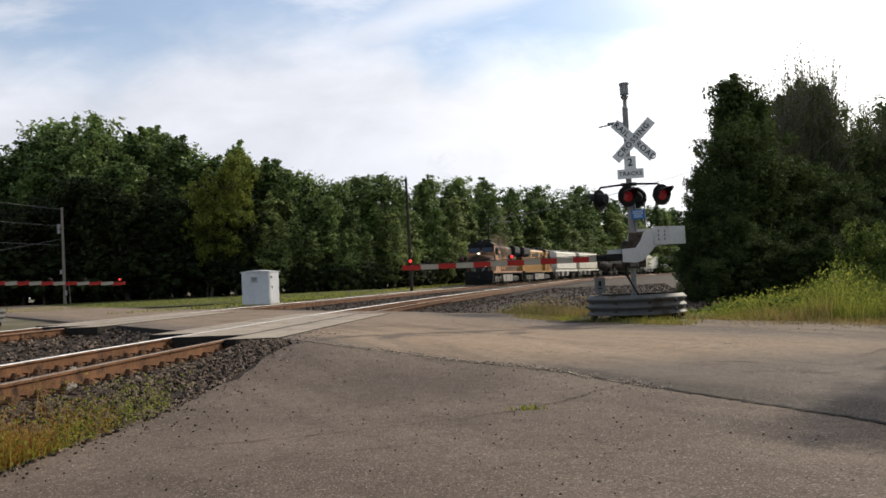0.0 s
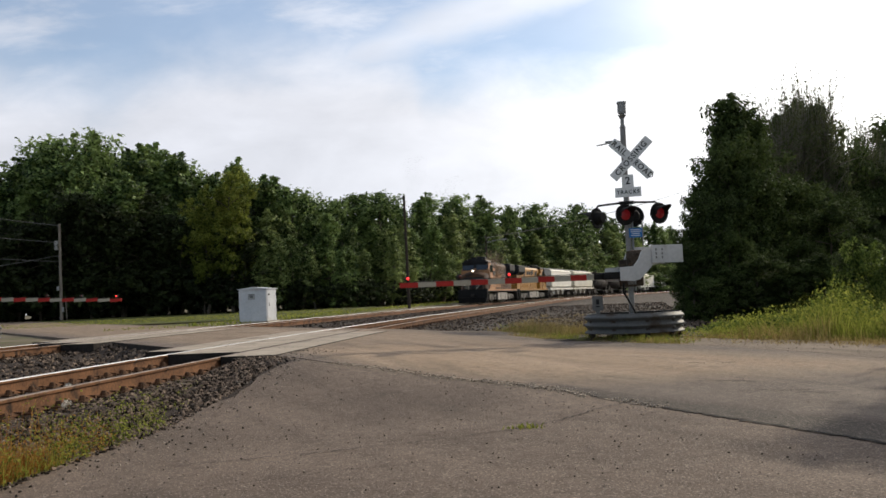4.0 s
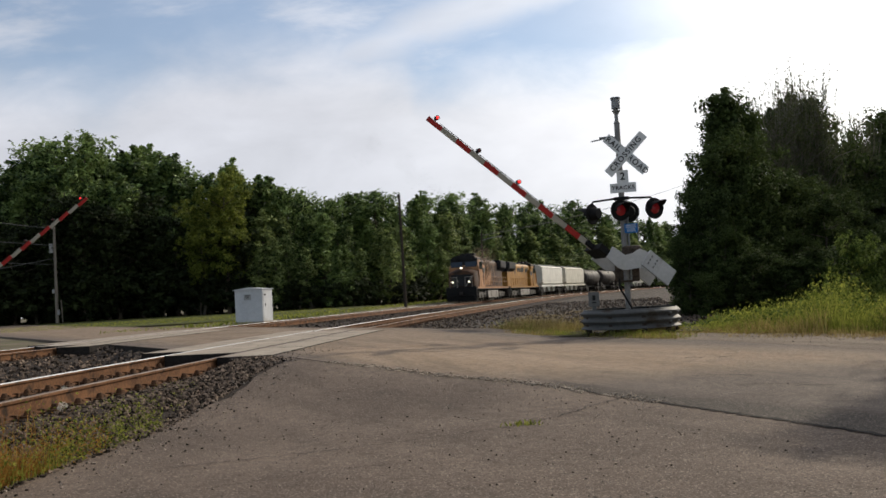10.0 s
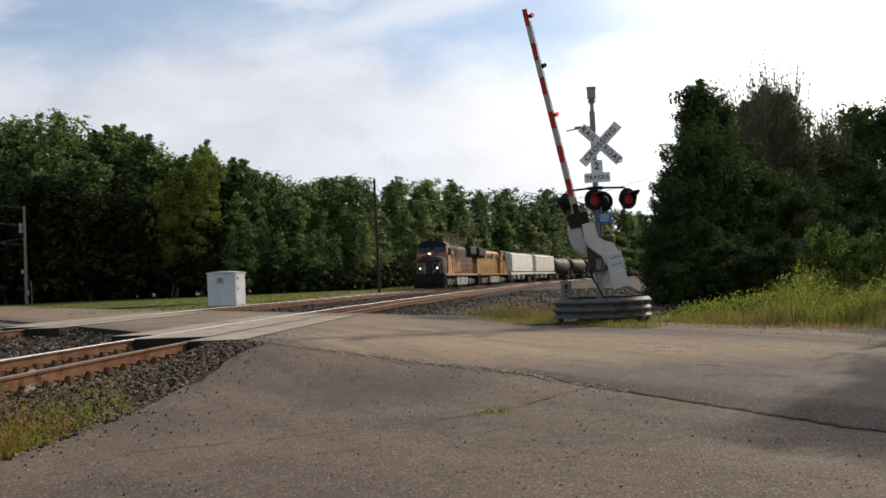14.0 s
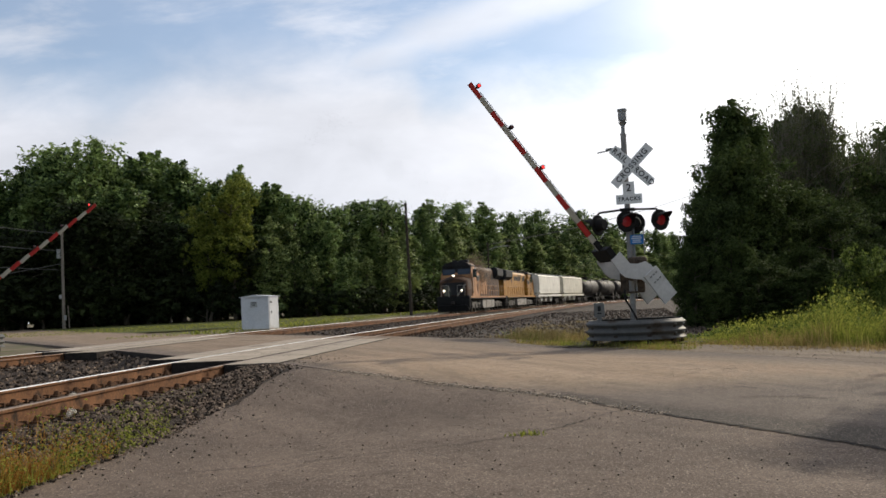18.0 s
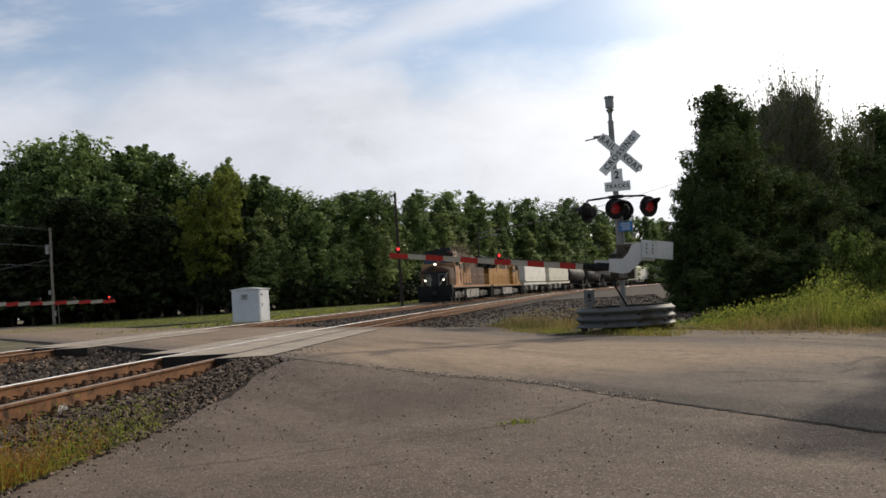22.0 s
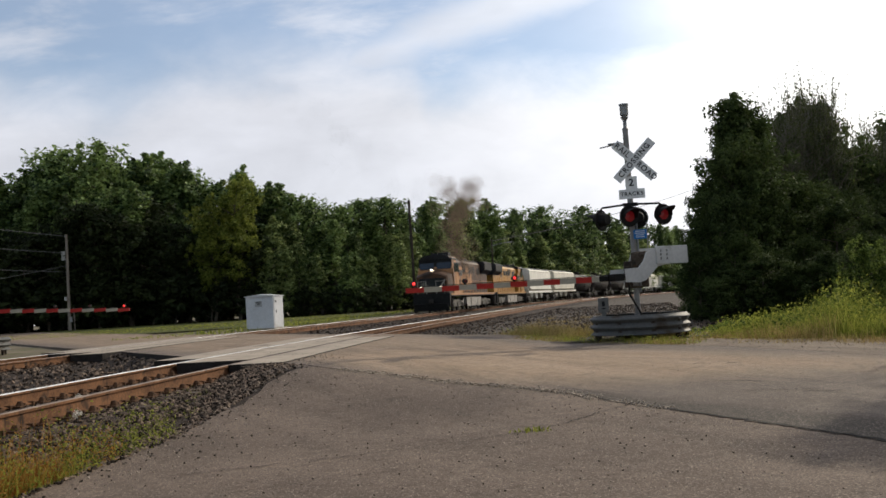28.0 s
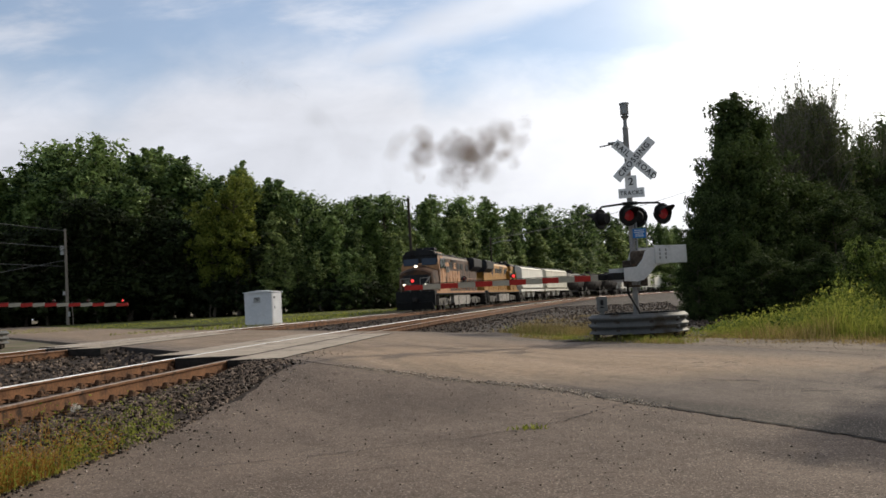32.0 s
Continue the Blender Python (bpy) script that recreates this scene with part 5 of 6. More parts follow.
def utility_pole(x, y, h, lean, label, material="pole", r=0.14, arm=False, lamp=False, boxes=False):
    z = float(ground_z(x, y)[0]) - 0.15
    e = thing("utility_pole", pose(x, y, z, 0, lean, 0), label, "utility pole", "utility poles")
    bm = B()
    cyl(bm, (0, 0, 0), (0, 0, h), r, r * 0.68, 12)
    part("pole", bm, M[material], e)
    for k in range(3):
        bm = B()
        cyl(bm, (-0.13, 0, h - 0.25 - 1.55 * k), (-0.13, 0, h - 0.1 - 1.55 * k), 0.05, seg=10)
        part("insulator", bm, M["galv"], e)
    if boxes:
        bm = B()
        cyl(bm, (-0.36, 0, h - 2.6), (-0.36, 0, h - 1.7), 0.2, seg=14)
        part("transformer", bm, M["alu"], e, "grey pole transformer")
        bm = B()
        box(bm, (-0.24, -0.1, 3.3), (0.22, 0.2, 0.4), bevel=0.02)
        part("meter_box", bm, M["alu"], e)
        bm = B()
        box(bm, (0.2, -0.1, 1.2), (0.2, 0.2, 0.5), bevel=0.02)
        part("meter_box", bm, M["alu"], e)
        bm = B()
        cyl(bm, (0.42, 0.3, 0), (0.36, 0.2, 2.4), 0.06, seg=8)
        part("stub", bm, M["pole"], e)
    if lamp:
        bm = B()
        pipe(bm, [(0, 0, h - 1.0), (0.9, -0.2, h - 0.75), (2.1, -0.4, h - 0.62)], 0.035)
        box(bm, (2.35, -0.45, h - 0.63), (0.6, 0.26, 0.14), bevel=0.03)
        part("lamp_arm", bm, M["alu"], e, "grey street lamp on a bracket arm")
        bm = B()
        pipe(bm, [(0, 0, h - 0.9), (-1.2, 0.3, h - 1.9), (-2.4, 0.6, h - 2.9)], 0.02)
        part("brace_wire", bm, M["wire"], e)
    return e


utility_pole(-37.6, 92.0, 9.75, -0.2, "weathered wooden utility pole with a transformer at the wood's edge", "pole", 0.17, boxes=True)
utility_pole(-2.65, 80.0, 9.9, -0.6, "dark creosoted utility pole beside the far track", "pole_dark", 0.15)
utility_pole(6.4, 121.0, 8.6, 0, "dark pole with a street lamp arm behind the train", "pole_dark", 0.14, lamp=True)


def wire(p, q, sag, r=0.02):
    p, q = Vector(p), Vector(q)
    bm = B()
    pts = []
    for i in range(13):
        t = i / 12
        v = p.lerp(q, t)
        v.z -= sag * 4 * t * (1 - t)
        pts.append(v)
    pipe(bm, pts, r, 5)
    tagged(part("overhead_wire", bm, M["wire"]), "thin grey overhead wire hung from poles", "wire", "overhead wires")


for z0, z1, sg in ((10.2, 14.8, 0.6), (8.5, 12.4, 0.6), (7.2, 2.0, 0.5), (6.6, 9.6, 0.5)):
    wire((-37.8, 92.0, z0 - 0.6), (-60.0, 60.0, z1 - 0.6), sg, 0.03)
wire((6.4, 121.0, 8.4), (62.0, 175.0, 24.0), 1.5, 0.035)

# ================= grass and weeds =================


def blades(name, pts, hmin, hmax, width, material, label, lean=0.35, seed=1, tuft=1, grown=None):
    """Grass: thin bent blades standing on pts (x, y, z)."""
    rng = np.random.default_rng(seed)
    P = np.repeat(np.asarray(pts, float), tuft, 0)
    n = len(P)
    if tuft > 1:
        P[:, :2] += rng.normal(0, 0.05, (n, 2))
    h = rng.uniform(hmin, hmax, n)[:, None]
    if hmax > 0.5:
        h *= np.array([0.75 + 0.9 * noise.noise((p[0] * 0.9, p[1] * 0.9, 2.2)) for p in P])[:, None].clip(0.2, 1.3)
    if grown is not None:
        h *= grown[:, None]
    a = rng.uniform(0, 6.283, n)
    side_ = np.stack([np.cos(a), np.sin(a), 0 * a], 1) * (width * rng.uniform(0.6, 1.3, n))[:, None]
    b = rng.uniform(0, 6.283, n)
    bend = np.stack([np.cos(b), np.sin(b), 0 * b], 1) * h * (lean * rng.random(n))[:, None]
    up = np.array([0, 0, 1.0])
    v0, v1 = P - side_, P + side_
    v2 = P + bend * 0.35 + up * h * 0.55 + side_ * 0.75
    v3 = P + bend * 0.35 + up * h * 0.55 - side_ * 0.75
    v4 = P + bend + up * h
    v = np.stack([v0, v1, v2, v3, v4], 1).reshape(-1, 3)
    i = np.arange(n)[:, None] * 5
    f = np.concatenate([i + np.array([[0, 1, 2, 3]])], 1).tolist() + (i + np.array([[3, 2, 4]])).tolist()
    return tagged(link(name, v.tolist(), f, M[material]), label, "grass", kind="stuff")


def scatter(rng, n, fx):
    x, y = fx(rng, n)
    return np.stack([x, y, ground_z(x, y) - 0.06], 1)


def road_scatter(t0, t1, o0, o1, clump=None):
    def f(rng, n):
        t, o = rng.uniform(t0, t1, n), rng.uniform(o0, o1, n)
        if clump:
            k = np.array([noise.noise((a * clump, b * clump, 7.7)) for a, b in zip(t, o)]) + rng.uniform(-0.25, 0.25, n) > 0.0
            t, o = t[k], o[k]
        return U[0] * t + NRM[0] * o, U[1] * t + NRM[1] * o
    return f


def track_scatter(s0, s1, o0, o1, clump=None):
    def f(rng, n):
        s, o = rng.uniform(s0, s1, n), rng.uniform(o0, o1, n)
        if clump:
            k = np.array([noise.noise((a * clump, b * clump, 1.7)) for a, b in zip(s, o)]) + rng.uniform(-0.25, 0.25, n) > 0.0
            s, o = s[k], o[k]
        x, y, _ = track(s, o)
        return x, y
    return f


rg = np.random.default_rng(8)


def shoulder_os(t):
    """Gravel spread over the road's edge, widest away from the signal."""
    k = 1.2 * float(smooth((t - 17) / 6))
    lap = 1.15 * float(smooth((15.5 - t) / 8)) + 0.22 * noise.noise((t * 0.8, 3, 1)) + 0.1 * noise.noise((t * 3.1, 6, 1))
    return np.linspace(13.6 - k - lap, 15.1 + 0.25 * noise.noise((t * 0.6, 1, 1)) - k, 10)


shoulder = sheet("road_shoulder", np.linspace(-14, 21, 140), shoulder_os, road_xy, -0.0105, M["shoulder"])
tagged(shoulder, "sandy gravel shoulder along the road", "road shoulder", kind="structure")


def spill(rng, n):
    t, o = rng.uniform(2, 19, n), rng.uniform(12.6, 15.4, n)
    k = o > 13.6 - 1.3 * smooth((15.5 - t) / 8)
    x, y = U[0] * t[k] + NRM[0] * o[k], U[1] * t[k] + NRM[1] * o[k]
    return np.stack([x, y, ground_z(x, y) - 0.008], 1)


stones("shoulder_gravel", 1100, spill, 0.006, 0.022, M["grit"], "loose gravel on the road's shoulder")
# bank of tall grass and weeds before the roadside trees


def weed_leaves(name, pts, hmax, size, material, label, seed, per=7, wide=0.05, grown=1.0):
    """Leafy weeds: small leaves round stalks on pts."""
    rng = np.random.default_rng(seed)
    pts = np.asarray(pts)
    c = np.repeat(pts, per, 0) + rng.normal(0, 1, (len(pts) * per, 3)) * np.array([wide, wide, 0.0])
    c[:, 2] += rng.random(len(c)) * np.repeat(rng.uniform(0.3, 1.0, len(pts)) * hmax * grown, per)
    v, f = leaves(rng, c, np.full(len(c), 0.02), 1, size)
    tagged(link(name, v.tolist(), f.tolist(), M[material]), label, "weeds", kind="stuff")


def bank_height(p):
    """The bank's growth: sparse beside the signal, tall where the bank runs out along the road."""
    return np.interp(np.degrees(np.arctan2(p[:, 0], p[:, 1])), (13, 15.5, 17.5, 19, 21, 23, 26), (0.06, 0.11, 0.20, 0.38, 0.62, 0.72, 0.55))


for name_, n_, o0, o1, clump_, hgt, size_, paint_, label_ in (
        ("tall_grass", 21000, 15.4, 20.5, None, 1.15, 0.0055, "grass", "tall green grass on the bank below the trees"),
        ("tall_grass", 12000, 15.0, 18.0, 0.7, 0.80, 0.005, "drygrass", "dry yellow grass on the bank"),
        ("bank_weeds", 3600, 15.8, 20.5, 0.9, 1.2, 0.04, "grass", "leafy green weeds on the grassy bank"),
        ("bank_weeds", 1500, 16.2, 20.5, 0.5, 1.5, 0.055, "grass", "tall leafy weeds that stand over the grass"),
        ("bank_weeds", 2600, 16.6, 21.0, 0.6, 1.3, 0.05, "leaf_bush", "broad-leaved dark green weeds on the bank")):
    p_ = scatter(rg, n_, road_scatter(8.5, 17.5, o0, o1, clump_))
    g_ = bank_height(p_) * np.clip(0.95 + 1.3 * wobble(p_[:, 0], p_[:, 1], 0.9), 0.45, 1.6)
    if name_ == "tall_grass":
        blades(name_, p_, 0.35, hgt, size_, paint_, label_, 0.9, int(o0 * 10), grown=g_)
    else:
        weed_leaves(name_, p_, hgt, size_, paint_, label_, int(o0 * 10), 10, 0.08, grown=g_)
blades("low_grass", scatter(rg, 14000, road_scatter(2, 21.5, 14.25, 15.9, 1.1)), 0.03, 0.2, 0.005, "drygrass", "low dry grass round the signal and along the shoulder", 0.9, 4)
blades("low_grass", scatter(rg, 5000, road_scatter(2, 21.5, 15.1, 17.2, 1.0)), 0.03, 0.17, 0.005, "grass", "low green grass round the signal", 0.9, 5)
blades("low_grass", scatter(rg, 7000, road_scatter(15.0, 21.5, 14.4, 15.9, 1.3)), 0.08, 0.42, 0.005, "drygrass", "dry grass tufts beside the gravel strip", 0.8, 61)
blades("low_grass", scatter(rg, 1600, road_scatter(15.0, 21.5, 14.5, 15.9, 1.5)), 0.08, 0.36, 0.005, "grass", "green grass tufts beside the gravel strip", 0.8, 62)
weed_leaves("low_weeds", scatter(rg, 1000, road_scatter(5, 21.5, 14.8, 16.6, 1.5)), 0.24, 0.03, "grass", "low leafy weeds round the steel ring", 50, 8, 0.06)
weed_leaves("low_weeds", scatter(rg, 900, road_scatter(5, 21.5, 14.0, 16.2, 1.3)), 0.2, 0.026, "drygrass", "low yellowed weeds round the steel ring", 51, 8, 0.06)
blades("low_grass", scatter(rg, 5000, track_scatter(27, 44, -7.2, -4.6, 0.7)), 0.03, 0.2, 0.006, "drygrass", "low dry grass at the gravel's edge", 0.9, 6)
blades("low_grass", scatter(rg, 1400, road_scatter(13.2, 18.8, 13.35, 14.1, 1.6)), 0.04, 0.24, 0.005, "grass", "green and yellow tufts at the foot of the steel ring", 0.8, 63)
blades("low_grass", scatter(rg, 3000, road_scatter(13.0, 19.0, 13.3, 14.1, 1.1)), 0.03, 0.20, 0.005, "drygrass", "dry tufts at the foot of the steel ring", 0.8, 64)
weed_leaves("low_weeds", scatter(rg, 700, road_scatter(13.2, 18.8, 13.4, 14.1, 1.4)), 0.22, 0.022, "grass", "low leafy weeds at the foot of the steel ring", 65, 8, 0.05)
blades("low_grass", scatter(rg, 3500, road_scatter(2, 13, 13.75, 15.2, 1.3)), 0.02, 0.13, 0.005, "drygrass", "thin dry grass on the sandy shoulder", 0.9, 66)
# weeds on the near ballast toe: thin stalks and small leaves
def on_bed(n, s0, s1, o0, o1, clump):
    s = s0 + (s1 - s0) * rg.random(n) ** 1.9
    o = o0 + (o1 - o0) * rg.random(n) ** (1 + 0.35 * np.clip(s - s0, 0, 6))
    k = np.array([noise.noise((a * clump, b * clump, 1.7)) for a, b in zip(s, o)]) + rg.uniform(-0.3, 0.3, n) > 0.0
    s, o = s[k], o[k]
    x, y, _ = track(s, o)
    return np.stack([x, y, np.maximum(prof_z(o), -0.47)], 1)


blades("weeds", on_bed(8000, 3.3, 8.4, -1.9, -1.2, 0.9), 0.05, 0.34, 0.003, "redgrass", "reddish dry weeds at the ballast's foot", 0.8, 7)
blades("weeds", on_bed(2400, 3.3, 7.9, -1.95, -1.2, 1.3), 0.06, 0.34, 0.003, "grass", "thin green weeds at the ballast's foot", 0.8, 9)
weed_leaves("weeds", on_bed(1500, 3.3, 10.0, -1.92, -1.25, 1.8), 0.42, 0.020, "grass", "leafy green weeds at the ballast's foot", 15, 8)
weed_leaves("weeds", on_bed(2800, 3.3, 8.6, -1.92, -1.25, 1.3), 0.40, 0.014, "redgrass", "reddish seed heads of dry weeds", 16, 8)
weed_leaves("weeds", on_bed(420, 5, 12.5, -1.7, -1.0, 1.4), 0.12, 0.018, "grass", "sparse green weeds among the ballast", 17, 7)
# white flower heads beside the near rail
for s_, o_, z_ in ((9.6, -0.98, 0.0), (10.6, -0.2, 0.0), (10.9, -0.28, 0.02), (11.3, -0.1, 0.03)):
    x, y, _ = track(s_, o_)
    e = thing("wild_flower", pose(float(x), float(y), -0.24), "pale wild flower head on a thin stalk by the rail", "flower", "wild flowers")
    bm = B()
    cyl(bm, (0, 0, 0), (0.02, 0, 0.1 + z_), 0.003, seg=5)
    part("stalk", bm, M["grass"], e)
    v, f = leaves(np.random.default_rng(int(s_ * 10)), np.array([[0.02, 0, 0.12 + z_], [0.04, 0.02, 0.10 + z_], [0.0, -0.02, 0.08 + z_]]), np.array([0.04, 0.03, 0.03]), 60, 0.012)
    link("flower_head", v.tolist(), f.tolist(), M["flower"], e)
for a0, a1, d0, d1 in ((-31, -4, 58, 108),):
    az_, dd_ = np.radians(np.linspace(a0, a1, 60)), np.linspace(d0, d1, 24)
    v = []
    for q in dd_:
        for w in az_:
            x, y = q * math.sin(w), q * math.cos(w)
            v.append((x, y, 0))
    v = np.array(v)
    d_, _ = side(v[:, 0], v[:, 1])
    o_ = v[:, 0] * NRM[0] + v[:, 1] * NRM[1]
    v[:, 2] = ground_z(v[:, 0], v[:, 1]) - np.where((d_ > -GAP - 3.2) | (o_ < 12.32), 0.4, 0.03)
    f = [(j * 60 + i, (j + 1) * 60 + i, (j + 1) * 60 + i + 1, j * 60 + i + 1) for j in range(23) for i in range(59)]
    tagged(link("grass_verge", v.tolist(), f, M["verge"], smooth=True), "mown green grass verge before the wood", "grass", kind="structure")
# verge beyond the far road and along the far track
# Bright blades end short of the trees, so the shaded strip stays dark.
blades("verge_grass", scatter(rg, 4500, lambda r, n: (lambda a, d: (d * np.sin(a), d * np.cos(a)))(np.radians(r.uniform(-27, -13, n)), r.uniform(62, 84, n))), 0.04, 0.12, 0.03, "grass", "sunlit mown grass verge before the wood", 0.5, 11)
blades("verge_grass", scatter(rg, 3500, track_scatter(38, 118, GAP + 3.0, GAP + 7.5)), 0.05, 0.16, 0.03, "grass", "grass along the far track", 0.5, 12)
blades("verge_grass", scatter(rg, 2500, lambda r, n: (lambda a, d: (d * np.sin(a), d * np.cos(a)))(np.radians(r.uniform(-13, -6, n)), r.uniform(60, 94, n))), 0.04, 0.12, 0.03, "grass", "grass behind the relay cabinet", 0.5, 13)
# a weed in the pavement crack
cr = rg.normal(0, 1, (70, 2)) * np.array([0.09, 0.05]) + np.array([0.80, 9.0])
blades("weeds", np.stack([cr[:, 0], cr[:, 1], ground_z(cr[:, 0], cr[:, 1]) - 0.03], 1), 0.02, 0.07, 0.008, "grass", "small green weed in a pavement crack", 0.8, 14)

# bushes on the bank
bush = make_tree("bush", 41, 2.6, 0.95, 0.03, 9, 50, 0.085, "leaf_bush", "sunlit green bush on the grassy bank", "tall", 13, clump_r=0.26)
tagged(bush, category="bush", group="bushes on the bank")
for x, y, h in ((12.05, 26.4, 2.0), (11.3, 26.2, 1.2), (13.1, 26.8, 1.8), (14.2, 27.2, 1.9)):
    plant(bush, x, y, h, 2.6, wide=0.8)
# Low dark growth added to fill the shaded foot of the trees.
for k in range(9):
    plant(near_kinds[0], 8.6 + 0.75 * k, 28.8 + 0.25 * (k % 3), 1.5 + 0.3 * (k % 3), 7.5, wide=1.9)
bush.location = (55, -60, float(ground_z(55, -60)[0]) - 0.05)

# ================= rolling stock =================


def disc(bm, c, r, w, seg=20):
    cyl(bm, (c[0], c[1] - w / 2, c[2]), (c[0], c[1] + w / 2, c[2]), r, seg=seg)


def truck(e, x, axles, wheel_r, material, length, way=1):
    """A bogie: side frames and springs in one mesh, its wheelsets below it."""
    bm = B()
    for y in (-1.12, 1.12):
        prism(bm, [(-length / 2, 0.62), (-length / 2 + 0.25, 0.42), (-0.5, 0.36), (0.5, 0.36), (length / 2 - 0.25, 0.42), (length / 2, 0.62), (length / 2, 0.82), (0.6, 0.95), (-0.6, 0.95), (-length / 2, 0.82)], 0.16, Matrix.Translation((0, y, 0)))
        for a in axles:
            box(bm, (a, y * 1.06, wheel_r), (0.36, 0.2, 0.34), bevel=0.03)
        cyl(bm, (-0.2, y, 0.4), (-0.2, y, 0.8), 0.12, seg=8)
        cyl(bm, (0.2, y, 0.4), (0.2, y, 0.8), 0.12, seg=8)
    box(bm, (0, 0, 0.72), (0.7, 2.1, 0.28))
    t = part("truck", bm, M[material], e)
    t.matrix_basis = pose(x, 0, 0)
    for a in axles:
        bm = B()
        for y in (-0.755, 0.755):
            disc(bm, (0, y, 0), wheel_r, 0.13)
        disc(bm, (0, 0, 0), 0.09, 2.2, 8)
        for k in range(4):
            q = math.pi / 2 * k
            for y in (-0.83, 0.83):
                cyl(bm, (math.cos(q) * wheel_r * 0.6, y - 0.01, math.sin(q) * wheel_r * 0.6), (math.cos(q) * wheel_r * 0.6, y + 0.01, math.sin(q) * wheel_r * 0.6), 0.05, seg=6)
        w = part("wheelset", bm, M["under"], t)
        w.matrix_basis = pose(a, 0, wheel_r)
        WHEELS.append((w, a, wheel_r, way))
    return t


WHEELS = []


def rails_and_steps(e, L, y0, yellow):
    bm = B()
    for y in (-y0, y0):
        xs = np.arange(-L / 2 + 1.2, L / 2 - 3.6, 1.45)
        for x in xs:
            cyl(bm, (x, y, 1.5), (x, y, 2.55), 0.022, seg=6)
        cyl(bm, (xs[0], y, 2.55), (xs[-1], y, 2.55), 0.022, seg=6)
        cyl(bm, (xs[0], y, 2.05), (xs[-1], y, 2.05), 0.018, seg=6)
    part("handrail", bm, M[yellow], e)
    for x in (-L / 2 + 0.6, L / 2 - 0.75):
        for y in (-1.35, 1.35):
            bm = B()
            for k in range(4):
                box(bm, (x, y, 0.42 + 0.3 * k), (0.5, 0.34, 0.04))
            box(bm, (x - 0.27, y, 0.9), (0.03, 0.34, 1.05))
            box(bm, (x + 0.27, y, 0.9), (0.03, 0.34, 1.05))
            part("steps", bm, M["under"], e)


def locomotive(label, yellow, front_lit, way):
    e = thing("locomotive", Matrix(), label, "locomotive", "locomotives at the head of the train")
    bm = B()
    box(bm, (0, 0, 1.36), (21.6, 3.0, 0.26), bevel=0.03)
    part("frame", bm, M["locogrey"], e)
    bm = B()
    for y in (-1.51, 1.51):
        box(bm, (0, y, 1.40), (20.6, 0.02, 0.17))
    part("sill_stripe", bm, M[yellow], e)
    bm = B()
    prism(bm, [(-3.4, 0.45), (-3.0, 0.32), (3.0, 0.32), (3.4, 0.45), (3.4, 1.12), (-3.4, 1.12)], 2.75, Matrix.Translation((0.1, 0, 0)))
    part("fuel_tank", bm, M["truck"], e, "dusty grey fuel tank")
    for k in range(2):
        for y in (-1.39, 1.39):
            bm = B()
            box(bm, (-1.6 + 3.2 * k, y, 0.72), (0.07, 0.05, 0.74))
            part("tank_rib", bm, M["truck"], e)
    for x in (-4.2, 4.1):
        bm = B()
        cyl(bm, (x, -1.2, 0.9), (x, 1.2, 0.9), 0.2, seg=10)
        part("air_reservoir", bm, M["truck"], e)
    for x in (-6.75, 6.75):
        truck(e, x, (-1.9, 0, 1.9), 0.53, "truck_dark", 5.1, way)
    # pilots with plough and couplers
    for sgn in (1, -1):
        bm = B()
        box(bm, (sgn * 10.85, 0, 0.95), (0.22, 3.05, 1.05), bevel=0.03)
        prism(bm, [(-1.5, 0.16), (1.5, 0.16), (1.3, 0.72), (-1.3, 0.72)], 0.1, pose(sgn * 11.02, 0, 0, 0, 0, 90) @ pose(0, 0, 0, 14 if sgn > 0 else -14, 0, 0))
        part("pilot", bm, M["black"], e, "black pilot with plough")
        bm = B()
        box(bm, (sgn * 11.15, 0, 0.9), (0.55, 0.24, 0.28), bevel=0.04)
        box(bm, (sgn * 11.4, 0.05, 0.9), (0.22, 0.34, 0.3), bevel=0.06)
        part("coupler", bm, M["under"], e)
    # nose: full width, its top peaked at the middle and sloped down forwards
    v, f = [], []
    sec = [(-1.36, 1.49), (-1.42, 2.1), (-1.36, 2.95), (-0.75, 3.2), (0, 3.36), (0.75, 3.2), (1.36, 2.95), (1.42, 2.1), (1.36, 1.49)]
    for x, kw, kz in ((9.0, 1.04, 1.05), (9.9, 1.0, 1.02), (10.45, 0.95, 0.985), (10.66, 0.88, 0.94)):
        for y, z in sec:
            v.append((x, y * kw, 1.49 + (z - 1.49) * (1 + (kz - 1) * 1.7)))
    k = len(sec)
    for q in range(3):
        for r in range(k):
            f.append((q * k + r, (q + 1) * k + r, (q + 1) * k + (r + 1) % k, q * k + (r + 1) % k))
    f += [tuple(range(k)), tuple(range(3 * k, 4 * k))[::-1]]
    nose = link("nose", v, f, M["nose" if front_lit else yellow], e)
    bm = B()
    box(bm, (10.67, 0.0, 2.18), (0.03, 2.0, 1.15), bevel=0.01)
    part("nose_panel", bm, M["locogrey"], nose, "dark grey nose panel")
    bm = B()
    box(bm, (10.69, -0.55, 1.95), (0.03, 0.55, 0.9), bevel=0.01)
    door = part("nose_door", bm, M["glass"], nose, "dark nose door")
    bm = B()
    cyl(bm, (10.72, -0.36, 2.0), (10.72, -0.36, 2.2), 0.02, seg=6)
    part("handle", bm, M["truck"], door)
    bm = B()
    box(bm, (10.72, 0, 1.52), (0.35, 2.9, 0.08))
    box(bm, (10.8, 0, 1.2), (0.2, 3.04, 0.6), bevel=0.03)
    part("front_platform", bm, M["black"], e)
    # cab
    bm = B()
